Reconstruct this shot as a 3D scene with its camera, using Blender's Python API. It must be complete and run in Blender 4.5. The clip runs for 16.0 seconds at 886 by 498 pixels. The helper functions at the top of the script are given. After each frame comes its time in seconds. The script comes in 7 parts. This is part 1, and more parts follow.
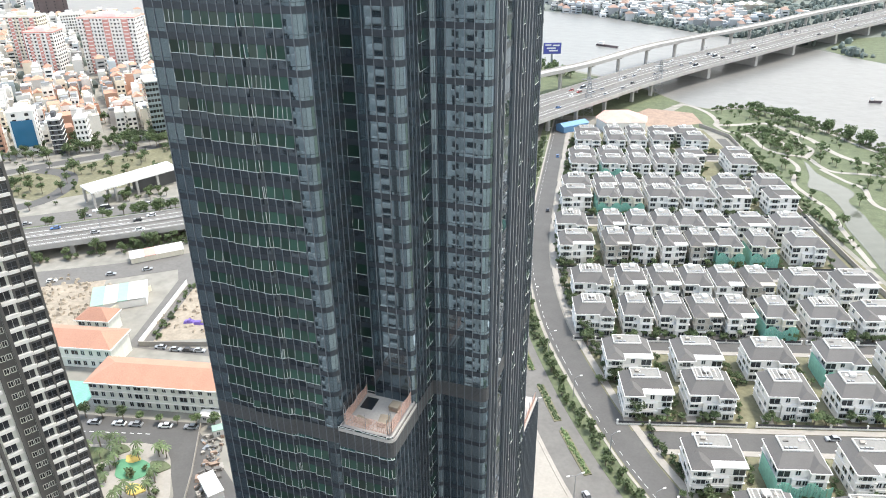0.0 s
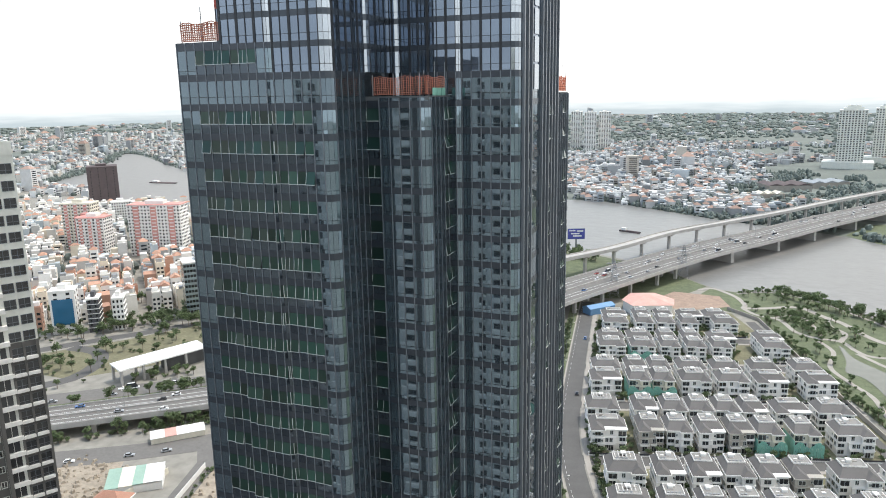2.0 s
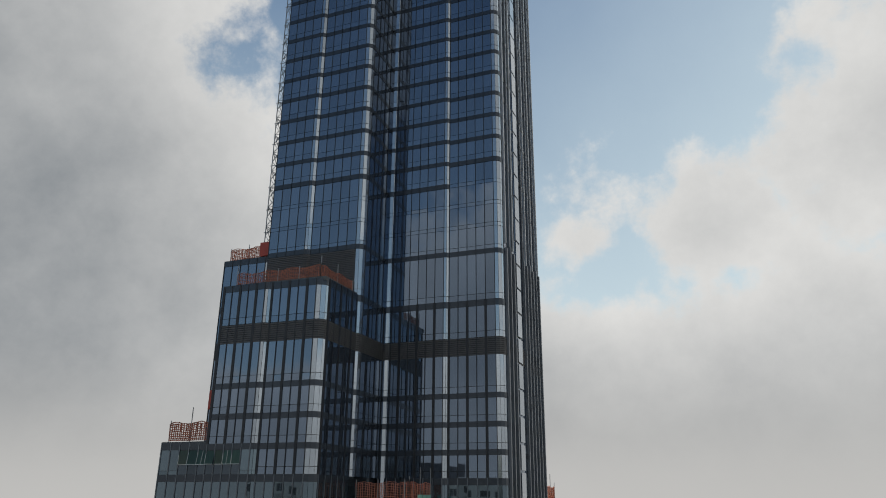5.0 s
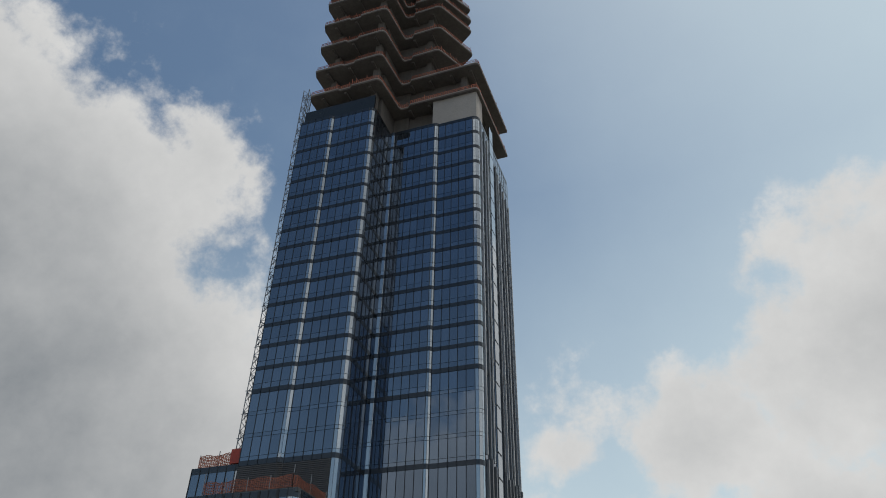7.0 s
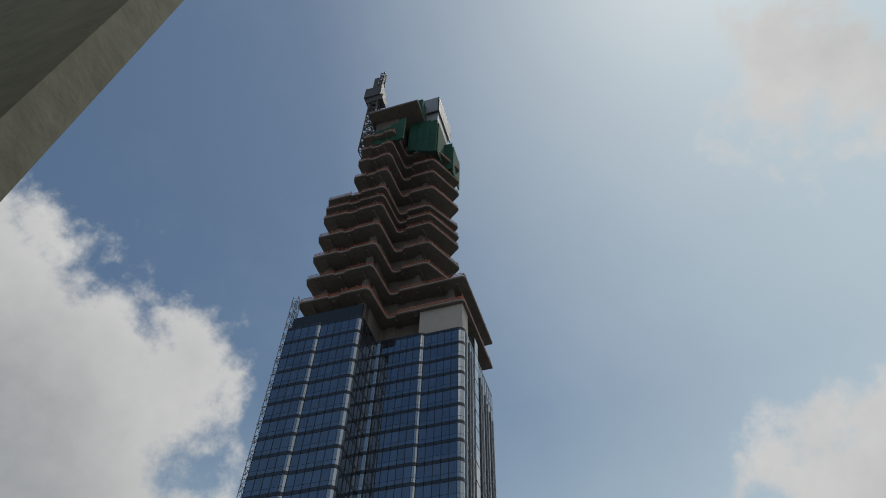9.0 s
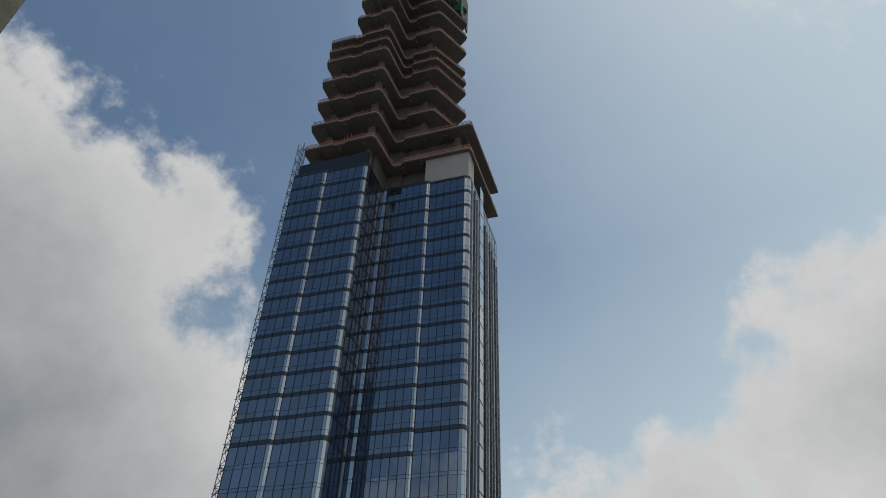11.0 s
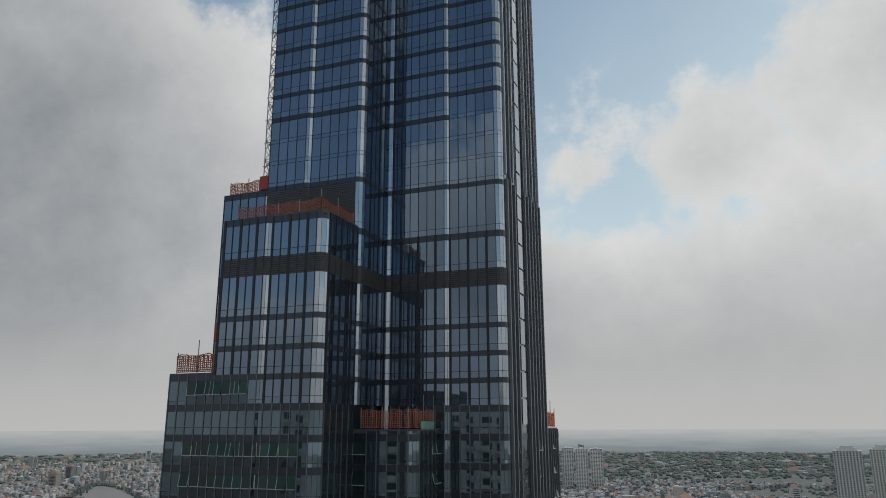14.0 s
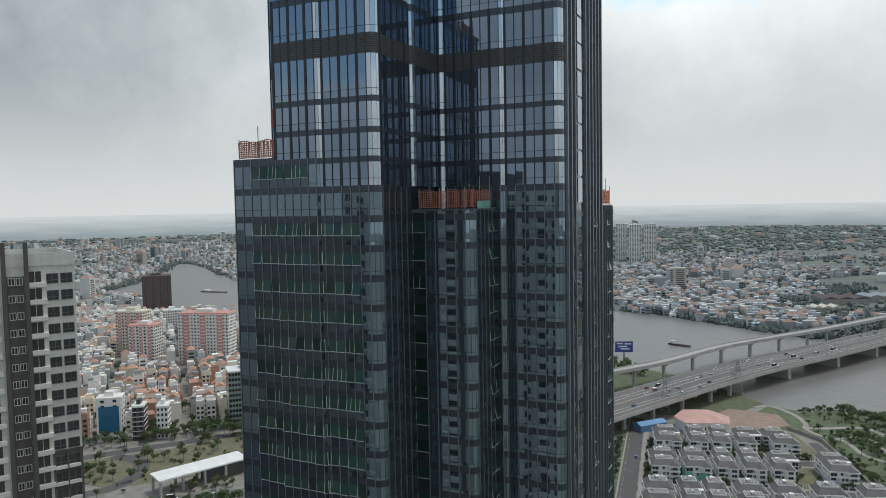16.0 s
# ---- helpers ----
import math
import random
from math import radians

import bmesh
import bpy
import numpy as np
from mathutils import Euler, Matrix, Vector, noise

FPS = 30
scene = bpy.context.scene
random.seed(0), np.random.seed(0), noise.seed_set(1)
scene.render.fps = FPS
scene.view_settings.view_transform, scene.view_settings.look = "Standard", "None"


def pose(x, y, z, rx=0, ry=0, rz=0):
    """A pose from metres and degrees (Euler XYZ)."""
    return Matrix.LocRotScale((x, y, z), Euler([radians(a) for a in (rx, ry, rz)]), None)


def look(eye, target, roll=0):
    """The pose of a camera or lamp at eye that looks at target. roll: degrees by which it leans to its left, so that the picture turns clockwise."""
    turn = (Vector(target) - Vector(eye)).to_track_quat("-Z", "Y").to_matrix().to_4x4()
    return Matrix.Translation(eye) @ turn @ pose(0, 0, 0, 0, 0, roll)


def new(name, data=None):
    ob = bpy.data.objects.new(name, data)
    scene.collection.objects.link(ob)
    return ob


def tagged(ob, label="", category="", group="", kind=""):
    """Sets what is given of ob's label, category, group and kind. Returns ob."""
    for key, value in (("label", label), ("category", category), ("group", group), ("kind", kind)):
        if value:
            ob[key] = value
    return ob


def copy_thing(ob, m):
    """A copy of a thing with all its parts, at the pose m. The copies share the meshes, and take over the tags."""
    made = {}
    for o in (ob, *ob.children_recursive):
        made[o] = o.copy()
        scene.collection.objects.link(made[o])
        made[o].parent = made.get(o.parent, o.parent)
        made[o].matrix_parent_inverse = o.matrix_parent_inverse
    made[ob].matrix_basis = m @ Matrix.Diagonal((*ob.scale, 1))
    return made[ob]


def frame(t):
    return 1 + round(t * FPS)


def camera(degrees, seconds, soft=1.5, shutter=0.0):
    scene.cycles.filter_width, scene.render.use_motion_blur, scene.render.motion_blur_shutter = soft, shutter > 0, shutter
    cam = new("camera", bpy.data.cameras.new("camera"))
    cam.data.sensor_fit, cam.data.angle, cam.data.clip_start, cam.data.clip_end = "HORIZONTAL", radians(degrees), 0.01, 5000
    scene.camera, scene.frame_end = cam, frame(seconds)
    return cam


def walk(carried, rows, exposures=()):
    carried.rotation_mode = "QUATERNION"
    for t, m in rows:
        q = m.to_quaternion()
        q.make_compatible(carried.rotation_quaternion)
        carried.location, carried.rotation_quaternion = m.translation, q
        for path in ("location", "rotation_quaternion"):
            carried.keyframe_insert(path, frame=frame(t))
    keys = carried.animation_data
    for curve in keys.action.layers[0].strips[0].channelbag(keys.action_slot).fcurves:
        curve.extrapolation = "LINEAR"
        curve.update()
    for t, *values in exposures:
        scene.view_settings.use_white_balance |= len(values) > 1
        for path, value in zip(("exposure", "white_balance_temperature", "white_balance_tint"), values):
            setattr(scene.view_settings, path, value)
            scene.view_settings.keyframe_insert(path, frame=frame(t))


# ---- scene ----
# Plan units of the tower: K metres each, counted from the eye; EYE is the height over the ground.
EYE, TURN, K = 148.0, 20.5, 0.9
cam = camera(63.15, 16.0, 1.0)
# seconds, heading to the right, upward tilt, roll (degrees)
ROWS = [
    (0.0, 0.00, -26.48, -0.82),
    (0.5, 0.53, -23.03, -0.30),
    (1.0, 0.21, -20.02, -0.56),
    (1.5, -1.16, -16.56, -1.10),
    (2.0, -2.00, -12.13, -1.01),
    (2.5, -2.06, -7.12, -0.92),
    (3.0, -1.85, -0.22, -0.57),
    (3.5, -1.64, 5.76, -0.40),
    (4.0, -1.38, 10.84, -0.15),
    (4.2, -1.29, 12.57, 0.05),
    (5.2, -0.75, 21.00, 0.60),
    (6.3, -0.25, 29.97, 1.05),
    (6.5, -0.04, 31.63, 1.05),
    (7.0, 0.44, 35.67, 1.22),
    (7.5, 0.71, 40.27, 1.50),
    (8.0, 0.81, 45.22, 1.40),
    (8.2, 0.75, 47.22, 1.80),
    (9.2, 1.50, 52.50, 2.30),
    (10.3, 2.05, 45.15, 2.60),
    (10.5, 1.98, 43.86, 2.64),
    (11.0, 1.40, 40.24, 2.70),
    (11.5, 0.46, 34.39, 1.90),
    (12.0, 0.37, 30.95, 1.15),
    (12.5, 0.50, 26.35, 0.82),
    (13.0, 1.14, 22.50, 0.16),
    (13.5, -0.26, 17.90, 0.26),
    (14.0, -0.88, 13.94, -0.11),
    (14.5, -1.29, 8.65, -0.46),
    (15.0, -2.60, 5.19, -0.30),
    (15.5, -5.19, 0.22, -0.96),
    (16.0, -5.40, -3.28, -1.03),
]
EXPOSURES = [(0.0, 1.91, 6600, 10), (1.0, 1.89, 6600, 10), (1.5, 1.57, 6600, 10), (2.0, 1.36, 6600, 10), (2.5, 0.62, 6600, 10), (3.0, 0.33, 6650, 10), (3.5, 0.12, 6680, 10), (4.0, -0.04, 6700, 10),
             (6.3, -0.20, 6650, 10), (8.2, -0.36, 6600, 10), (10.3, -0.46, 6600, 10), (11.0, -0.36, 6600, 10), (12.0, -0.34, 6600, 10), (13.5, -0.30, 6600, 10), (14.5, -0.15, 6520, 10), (15.0, -0.05, 6480, 9), (15.5, 0.22, 6420, 8), (16.0, 0.29, 6380, 7)]
walk(cam, [(t, pose(0, 0, EYE, 90 + p, 0, TURN - a) @ pose(0, 0, 0, 0, 0, r)) for t, a, p, r in ROWS], EXPOSURES)


def heading(a):
    """Unit vector in plan for a heading counted as in ROWS."""
    b = radians(a - TURN)
    return Vector((math.sin(b), math.cos(b), 0))


# ---- world and sun ----
SUN_AZ, SUN_EL = 62.0, 68.0
world = bpy.data.worlds.new("sky")
scene.world = world
world.use_nodes = True
wn, wl = world.node_tree.nodes, world.node_tree.links
wn.clear()


def wnode(kind, **kw):
    n = wn.new(kind)
    for k, v in kw.items():
        if k in n.inputs.keys():
            n.inputs[k].default_value = v
    return n


def wmath(op, a, b=0.0, clamp=False):
    n = wn.new("ShaderNodeMath")
    n.operation, n.use_clamp = op, clamp
    for i, v in enumerate((a, b)):
        if isinstance(v, (int, float)):
            n.inputs[i].default_value = v
        else:
            wl.new(v, n.inputs[i])
    return n.outputs[0]


sky = wn.new("ShaderNodeTexSky")
sky.sky_type, sky.sun_disc = "NISHITA", False
sky.sun_elevation, sky.sun_rotation = radians(SUN_EL), radians(SUN_AZ - TURN)
sky.altitude, sky.air_density, sky.dust_density, sky.ozone_density = 100, 1.2, 1.2, 3.0
bg_sky = wnode("ShaderNodeBackground", Strength=0.10)
clear = wn.new("ShaderNodeVectorMath")
clear.operation = "MULTIPLY"
clear.inputs[1].default_value = (0.95, 1.02, 0.965)
wl.new(sky.outputs[0], clear.inputs[0])
wl.new(clear.outputs[0], bg_sky.inputs["Color"])

coord = wn.new("ShaderNodeTexCoord")
direction = coord.outputs["Generated"]
split = wn.new("ShaderNodeSeparateXYZ")
wl.new(direction, split.inputs[0])
up = split.outputs["Z"]
warp = wnode("ShaderNodeTexNoise", Scale=3.2, Detail=9.0, Roughness=0.62)
wl.new(direction, warp.inputs["Vector"])
fine = wnode("ShaderNodeTexNoise", Scale=9.0, Detail=8.0, Roughness=0.6)
wl.new(direction, fine.inputs["Vector"])


def bank(az, el, size):
    """How far a direction lies inside a bank of cloud, in steps of 14 degrees; below 0 outside it."""
    h = heading(az) * math.cos(radians(el))
    dot = wn.new("ShaderNodeVectorMath")
    dot.operation = "DOT_PRODUCT"
    dot.inputs[1].default_value = (h.x, h.y, math.sin(radians(el)))
    wl.new(direction, dot.inputs[0])
    ang = wmath("ARCCOSINE", dot.outputs["Value"])
    return wmath("DIVIDE", wmath("SUBTRACT", radians(size), ang), radians(14))


# banks of cumulus round the sky; a low layer towards the horizon on every side
cover = bank(-50, 6, 41)
# those at 105 and 150 are out of view, added to brighten walls and glass
for b in ((-38, 28, 19), (40, 24, 14), (46, 8, 20), (11, 19.5, 5), (20, 19, 7), (56, 56, 9), (215, 9, 17), (105, 38, 34), (150, 50, 30), (-60, 80, 10)):
    cover = wmath("MAXIMUM", cover, bank(*b))
ahead = wn.new("ShaderNodeVectorMath")
ahead.operation = "DOT_PRODUCT"
ahead.inputs[1].default_value = heading(5)
wl.new(direction, ahead.inputs[0])
front = wmath("ADD", wmath("MULTIPLY", ahead.outputs["Value"], 0.7), 0.4, True)
low = wmath("SUBTRACT", 1.0, wmath("DIVIDE", wmath("MAXIMUM", up, 0.0), wmath("ADD", 0.19, wmath("MULTIPLY", front, 0.14))))
cover = wmath("MAXIMUM", cover, wmath("MULTIPLY", low, 1.6))
ragged = wmath("ADD", wmath("MULTIPLY", wmath("SUBTRACT", warp.outputs[0], 0.5), 1.9), wmath("MULTIPLY", wmath("SUBTRACT", fine.outputs[0], 0.5), 0.9))
mask = wmath("ADD", wmath("MINIMUM", cover, 1.2), ragged)
soft = wn.new("ShaderNodeMapRange")
soft.interpolation_type = "SMOOTHSTEP"
soft.inputs["From Min"].default_value, soft.inputs["From Max"].default_value = 0.0, 0.27
wl.new(mask, soft.inputs["Value"])
# sunlit rims, greyer hearts
heart = wmath("MINIMUM", wmath("MAXIMUM", wmath("MAXIMUM", bank(-36, 18, 33), wmath("MULTIPLY", bank(41, 23, 10), 2.0)), 0.0), 1.6)
body_tone = wmath("SUBTRACT", 0.95, wmath("MULTIPLY", wmath("MINIMUM", wmath("MAXIMUM", mask, 0.0), 1.4), 0.42))
# a heavier grey bank low down behind the eye, unseen, added to darken reflections
heavy = wmath("MINIMUM", wmath("MAXIMUM", bank(222, 6, 32), 0.0), 1.4)
body_tone = wmath("SUBTRACT", body_tone, wmath("MULTIPLY", heavy, 0.20))
grey = wmath("ADD", wmath("SUBTRACT", body_tone, wmath("MULTIPLY", heart, 0.075)), wmath("MULTIPLY", wmath("SUBTRACT", fine.outputs[0], 0.5), 0.50))
tone = wn.new("ShaderNodeValToRGB")
tone.color_ramp.elements[0].position, tone.color_ramp.elements[0].color = 0.25, (0.30, 0.33, 0.36, 1)
tone.color_ramp.elements[1].position, tone.color_ramp.elements[1].color = 0.95, (0.88, 0.89, 0.89, 1)
wl.new(grey, tone.inputs[0])
bg_cloud = wnode("ShaderNodeBackground", Strength=0.95)
wl.new(tone.outputs[0], bg_cloud.inputs["Color"])
mix = wn.new("ShaderNodeMixShader")
wl.new(soft.outputs[0], mix.inputs[0])
wl.new(bg_sky.outputs[0], mix.inputs[1])
wl.new(bg_cloud.outputs[0], mix.inputs[2])
# a thin pale veil, thicker towards the sun's side and low down
side = wmath("MAXIMUM", bank(80, 40, 60), 0.0)
veil = wmath("ADD", wmath("MULTIPLY", side, 0.29), wmath("MULTIPLY", wmath("MULTIPLY", wmath("MAXIMUM", wmath("SUBTRACT", 0.64, up), 0.0), wmath("MAXIMUM", front, 0.3)), 2.2))
veil = wmath("MINIMUM", wmath("ADD", veil, wmath("MULTIPLY", wmath("SUBTRACT", warp.outputs[0], 0.5), 0.25)), 0.88, True)
bg_veil = wnode("ShaderNodeBackground", Strength=1.08)
bg_veil.inputs["Color"].default_value = (0.62, 0.755, 0.825, 1)
mix0 = wn.new("ShaderNodeMixShader")
wl.new(veil, mix0.inputs[0])
wl.new(bg_sky.outputs[0], mix0.inputs[1])
wl.new(bg_veil.outputs[0], mix0.inputs[2])
wl.new(mix0.outputs[0], mix.inputs[1])
# plain haze along the horizon
bg_haze = wnode("ShaderNodeBackground", Strength=0.73)
bg_haze.inputs["Color"].default_value = (0.79, 0.795, 0.79, 1)
hz = wn.new("ShaderNodeMapRange")
hz.interpolation_type = "SMOOTHSTEP"
hz.inputs["From Min"].default_value, hz.inputs["From Max"].default_value = -0.02, 0.22
hz.inputs["To Min"].default_value, hz.inputs["To Max"].default_value = 1.0, 0.0
wl.new(up, hz.inputs["Value"])
mix2 = wn.new("ShaderNodeMixShader")
wl.new(wmath("MULTIPLY", hz.outputs[0], wmath("ADD", 0.6, wmath("MULTIPLY", front, 0.4))), mix2.inputs[0])
wl.new(mix.outputs[0], mix2.inputs[1])
wl.new(bg_haze.outputs[0], mix2.inputs[2])
wl.new(mix2.outputs[0], wn.new("ShaderNodeOutputWorld").inputs["Surface"])

sun = new("sun", bpy.data.lights.new("sun", "SUN"))
sun.data.energy, sun.data.angle, sun.data.color = 1.2, radians(8), (1.0, 0.95, 0.88)
s = heading(SUN_AZ) * math.cos(radians(SUN_EL)) + Vector((0, 0, math.sin(radians(SUN_EL))))
sun.matrix_world = look(s * 100, (0, 0, 0))
# ---- materials ----
def material(name, color, rough=0.7, metal=0.0, vary=0.25, grain=0.0, size=0.5, bump=0.0, spec=0.5, island=0.0, streak=0.0, alpha=1.0):
    """A node material. vary: stains at the scale of metres; grain: fine mottling, size its metres; island: each piece its own shade; streak: runs of dirt down a wall."""
    m = bpy.data.materials.new(name)
    m.use_nodes = True
    nt = m.node_tree
    b = nt.nodes["Principled BSDF"]
    b.inputs["Roughness"].default_value, b.inputs["Metallic"].default_value = rough, metal
    b.inputs["Specular IOR Level"].default_value = spec
    b.inputs["Alpha"].default_value = alpha
    co = nt.nodes.new("ShaderNodeTexCoord").outputs["Object"]

    def noise_at(scale, detail=4.0, stretch=None):
        n = nt.nodes.new("ShaderNodeTexNoise")
        n.inputs["Scale"].default_value, n.inputs["Detail"].default_value = scale, detail
        if stretch:
            mp = nt.nodes.new("ShaderNodeMapping")
            mp.inputs["Scale"].default_value = stretch
            nt.links.new(co, mp.inputs["Vector"])
            nt.links.new(mp.outputs[0], n.inputs["Vector"])
        else:
            nt.links.new(co, n.inputs["Vector"])
        return n.outputs[0]

    def times(src, lo, hi, value):
        r = nt.nodes.new("ShaderNodeMapRange")
        r.inputs["To Min"].default_value, r.inputs["To Max"].default_value = lo, hi
        nt.links.new(src, r.inputs["Value"])
        if value is None:
            return r.outputs[0]
        x = nt.nodes.new("ShaderNodeMath")
        x.operation = "MULTIPLY"
        nt.links.new(value, x.inputs[0])
        nt.links.new(r.outputs[0], x.inputs[1])
        return x.outputs[0]

    v = None
    if vary:
        v = times(noise_at(0.18), 1 - vary, 1 + vary, v)
    if grain:
        g = noise_at(1.0 / size, 6.0)
        v = times(g, 1 - grain, 1 + grain, v)
        if bump:
            bp = nt.nodes.new("ShaderNodeBump")
            bp.inputs["Strength"].default_value, bp.inputs["Distance"].default_value = bump, size * 0.3
            nt.links.new(g, bp.inputs["Height"])
            nt.links.new(bp.outputs[0], b.inputs["Normal"])
    if streak:
        v = times(noise_at(1.0, 3.0, (1.3, 1.3, 0.06)), 1 - streak, 1 + streak * 0.4, v)
    if island:
        v = times(nt.nodes.new("ShaderNodeNewGeometry").outputs["Random Per Island"], 1 - island, 1 + island, v)
        v = times(nt.nodes.new("ShaderNodeObjectInfo").outputs["Random"], 1 - island, 1 + island, v)
    if v is None:
        b.inputs["Base Color"].default_value = (*color, 1)
    else:
        mx = nt.nodes.new("ShaderNodeVectorMath")
        mx.operation = "SCALE"
        mx.inputs[0].default_value = color
        nt.links.new(v, mx.inputs["Scale"])
        nt.links.new(mx.outputs[0], b.inputs["Base Color"])
    return m


M = {}
M["glass_hotel"] = material("blue coated glass", (0.185, 0.235, 0.305), 0.02, 0.9, 0.0, island=0.10)
M["glass_flats"] = material("green grey glass", (0.152, 0.205, 0.245), 0.02, 0.85, 0.0, island=0.12)
M["glass_lower"] = material("dark slate glass", (0.082, 0.104, 0.128), 0.04, 0.8, 0.0, island=0.18)
# lighter than the flats' panes: streaks reflected on the curve, put into colour
M["glass_round"] = material("pale green curved corner glass", (0.195, 0.262, 0.305), 0.03, 0.85, 0.0, island=0.10)
M["sash_glass"] = material("dark green sash glass", (0.014, 0.040, 0.030), 0.08, 0.0, 0.0, island=0.45, spec=0.35)
M["terrace_edge"] = material("grey coated parapet", (0.10, 0.108, 0.112), 0.5, 0.2, 0.2, 0.15, 0.4)
M["glass_dark"] = material("dark backing glass", (0.020, 0.025, 0.030), 0.15, 0.0, 0.2)
# lighter copy of the hotel glass, with bright sky reflections in its colour
M["glass_corner"] = material("bright curved corner glass", (0.40, 0.45, 0.50), 0.08, 0.9, 0.0, island=0.06)
M["mullion"] = material("black mullion", (0.022, 0.025, 0.030), 0.4, 0.2, 0.1)
M["spandrel"] = material("dark grey spandrel", (0.050, 0.061, 0.076), 0.22, 0.5, 0.15, 0.1, 0.3)
M["fin"] = material("graphite aluminium", (0.150, 0.168, 0.188), 0.4, 0.4, 0.15, 0.1, 0.4)
M["fin_light"] = material("bright aluminium edge", (0.50, 0.52, 0.53), 0.35, 0.6, 0.1)
M["window_white"] = material("pale window frame", (0.52, 0.55, 0.54), 0.5, 0.0, 0.1, 0.1, 0.3)
M["louver"] = material("brown grey louvre", (0.085, 0.087, 0.090), 0.55, 0.2, 0.2, 0.2, 0.5)
M["concrete"] = material("raw concrete", (0.158, 0.146, 0.135), 0.9, 0.0, 0.3, 0.2, 0.4, 0.3, streak=0.3)
M["slab_edge"] = material("pale concrete edge", (0.40, 0.38, 0.36), 0.85, 0.0, 0.25, 0.2, 0.3, 0.2)
M["red_net"] = material("orange red safety mesh", (0.47, 0.17, 0.11), 0.8, 0.0, 0.25, 0.2, 0.3, island=0.25)
M["green_net"] = material("green scaffold net", (0.012, 0.085, 0.058), 0.85, 0.0, 0.3, 0.3, 0.8, 0.3)
M["green_sheet"] = material("pale green net", (0.20, 0.43, 0.35), 0.85, 0.0, 0.35, 0.3, 0.8, 0.3)
M["steel"] = material("grey steel", (0.32, 0.33, 0.34), 0.5, 0.6, 0.2, 0.2, 0.2)
M["red_paint"] = material("red painted steel", (0.42, 0.06, 0.04), 0.5, 0.0, 0.25, 0.2, 0.3)
M["white"] = material("white render", (0.785, 0.76, 0.725), 0.8, 0.0, 0.08, 0.06, 0.6, 0.1, streak=0.12)
M["cream"] = material("cream render", (0.70, 0.65, 0.54), 0.8, 0.0, 0.12, 0.08, 0.6, streak=0.15)
M["roof_grey"] = material("grey slate roof", (0.108, 0.101, 0.097), 0.8, 0.0, 0.15, 0.2, 0.35, 0.4, island=0.08)
M["deck"] = material("pale roof deck", (0.235, 0.225, 0.21), 0.85, 0.0, 0.25, 0.2, 0.7, 0.1)
M["pane_dark"] = material("dark window glass", (0.025, 0.028, 0.032), 0.08, 0.0, 0.0, island=0.4, spec=0.8)
M["ground"] = material("dusty earth and lots", (0.25, 0.235, 0.205), 0.95, 0.0, 0.35, 0.3, 6.0)
M["raw"] = material("unpainted cement render", (0.42, 0.39, 0.345), 0.9, 0.0, 0.25, 0.2, 0.6, 0.2, streak=0.2)
M["garden"] = material("garden soil and thin grass", (0.165, 0.155, 0.095), 0.95, 0.0, 0.45, 0.4, 1.6, 0.3)
M["faded_net"] = material("faded pinkish safety mesh", (0.52, 0.35, 0.29), 0.8, 0.0, 0.25, 0.2, 0.3, island=0.2)
M["pier_grey"] = material("charcoal render", (0.112, 0.107, 0.10), 0.85, 0.0, 0.15, 0.1, 0.7, streak=0.1)
M["grass"] = material("grass", (0.112, 0.130, 0.072), 0.95, 0.0, 0.5, 0.45, 1.2, 0.3)
M["asphalt"] = material("asphalt", (0.102, 0.097, 0.093), 0.9, 0.0, 0.2, 0.15, 0.8, 0.1)
M["asphalt_old"] = material("worn asphalt", (0.150, 0.141, 0.131), 0.9, 0.0, 0.2, 0.2, 1.5, 0.1)
M["paving"] = material("pale paving", (0.325, 0.298, 0.265), 0.9, 0.0, 0.2, 0.15, 0.8, 0.1)
M["office_glass"] = material("grey green office glass", (0.30, 0.36, 0.37), 0.15, 0.5, 0.1, island=0.1)
M["marking"] = material("white road paint", (0.72, 0.72, 0.70), 0.8, 0.0, 0.2, 0.2, 0.5)
M["sand"] = material("sand and rubble", (0.31, 0.262, 0.205), 0.95, 0.0, 0.3, 0.4, 1.5, 0.5)
M["clay"] = material("orange clay tiles", (0.41, 0.215, 0.15), 0.85, 0.0, 0.15, 0.2, 0.5, 0.3, island=0.1)
M["leaf"] = material("leaves", (0.100, 0.138, 0.058), 0.75, 0.0, 0.3, 0.3, 0.7, island=0.35)
# greyer and bluer than the near leaves, to put haze into the colour
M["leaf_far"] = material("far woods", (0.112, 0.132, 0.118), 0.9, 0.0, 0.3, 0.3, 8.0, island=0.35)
M["bark"] = material("bark", (0.17, 0.13, 0.10), 0.9, 0.0, 0.2, 0.3, 0.1, 0.3)
M["fence"] = material("dark metal fence", (0.06, 0.06, 0.065), 0.6, 0.3, 0.2)
M["blue_roof"] = material("blue sheet roof", (0.13, 0.27, 0.46), 0.5, 0.0, 0.15, 0.1, 0.5)
M["pink_roof"] = material("faded red roof", (0.56, 0.33, 0.28), 0.8, 0.0, 0.25, 0.2, 0.6)
M["pink"] = material("salmon render", (0.60, 0.29, 0.25), 0.8, 0.0, 0.12, 0.1, 0.7, streak=0.15)
# stained concrete whose dark base colour holds the wall's shade
M["weathered"] = material("weathered beige concrete", (0.22, 0.22, 0.17), 0.9, 0.0, 0.35, 0.3, 0.25, 0.3, streak=0.2)
M["taupe"] = material("dark brown netting", (0.11, 0.085, 0.085), 0.9, 0.0, 0.25, 0.2, 1.0)
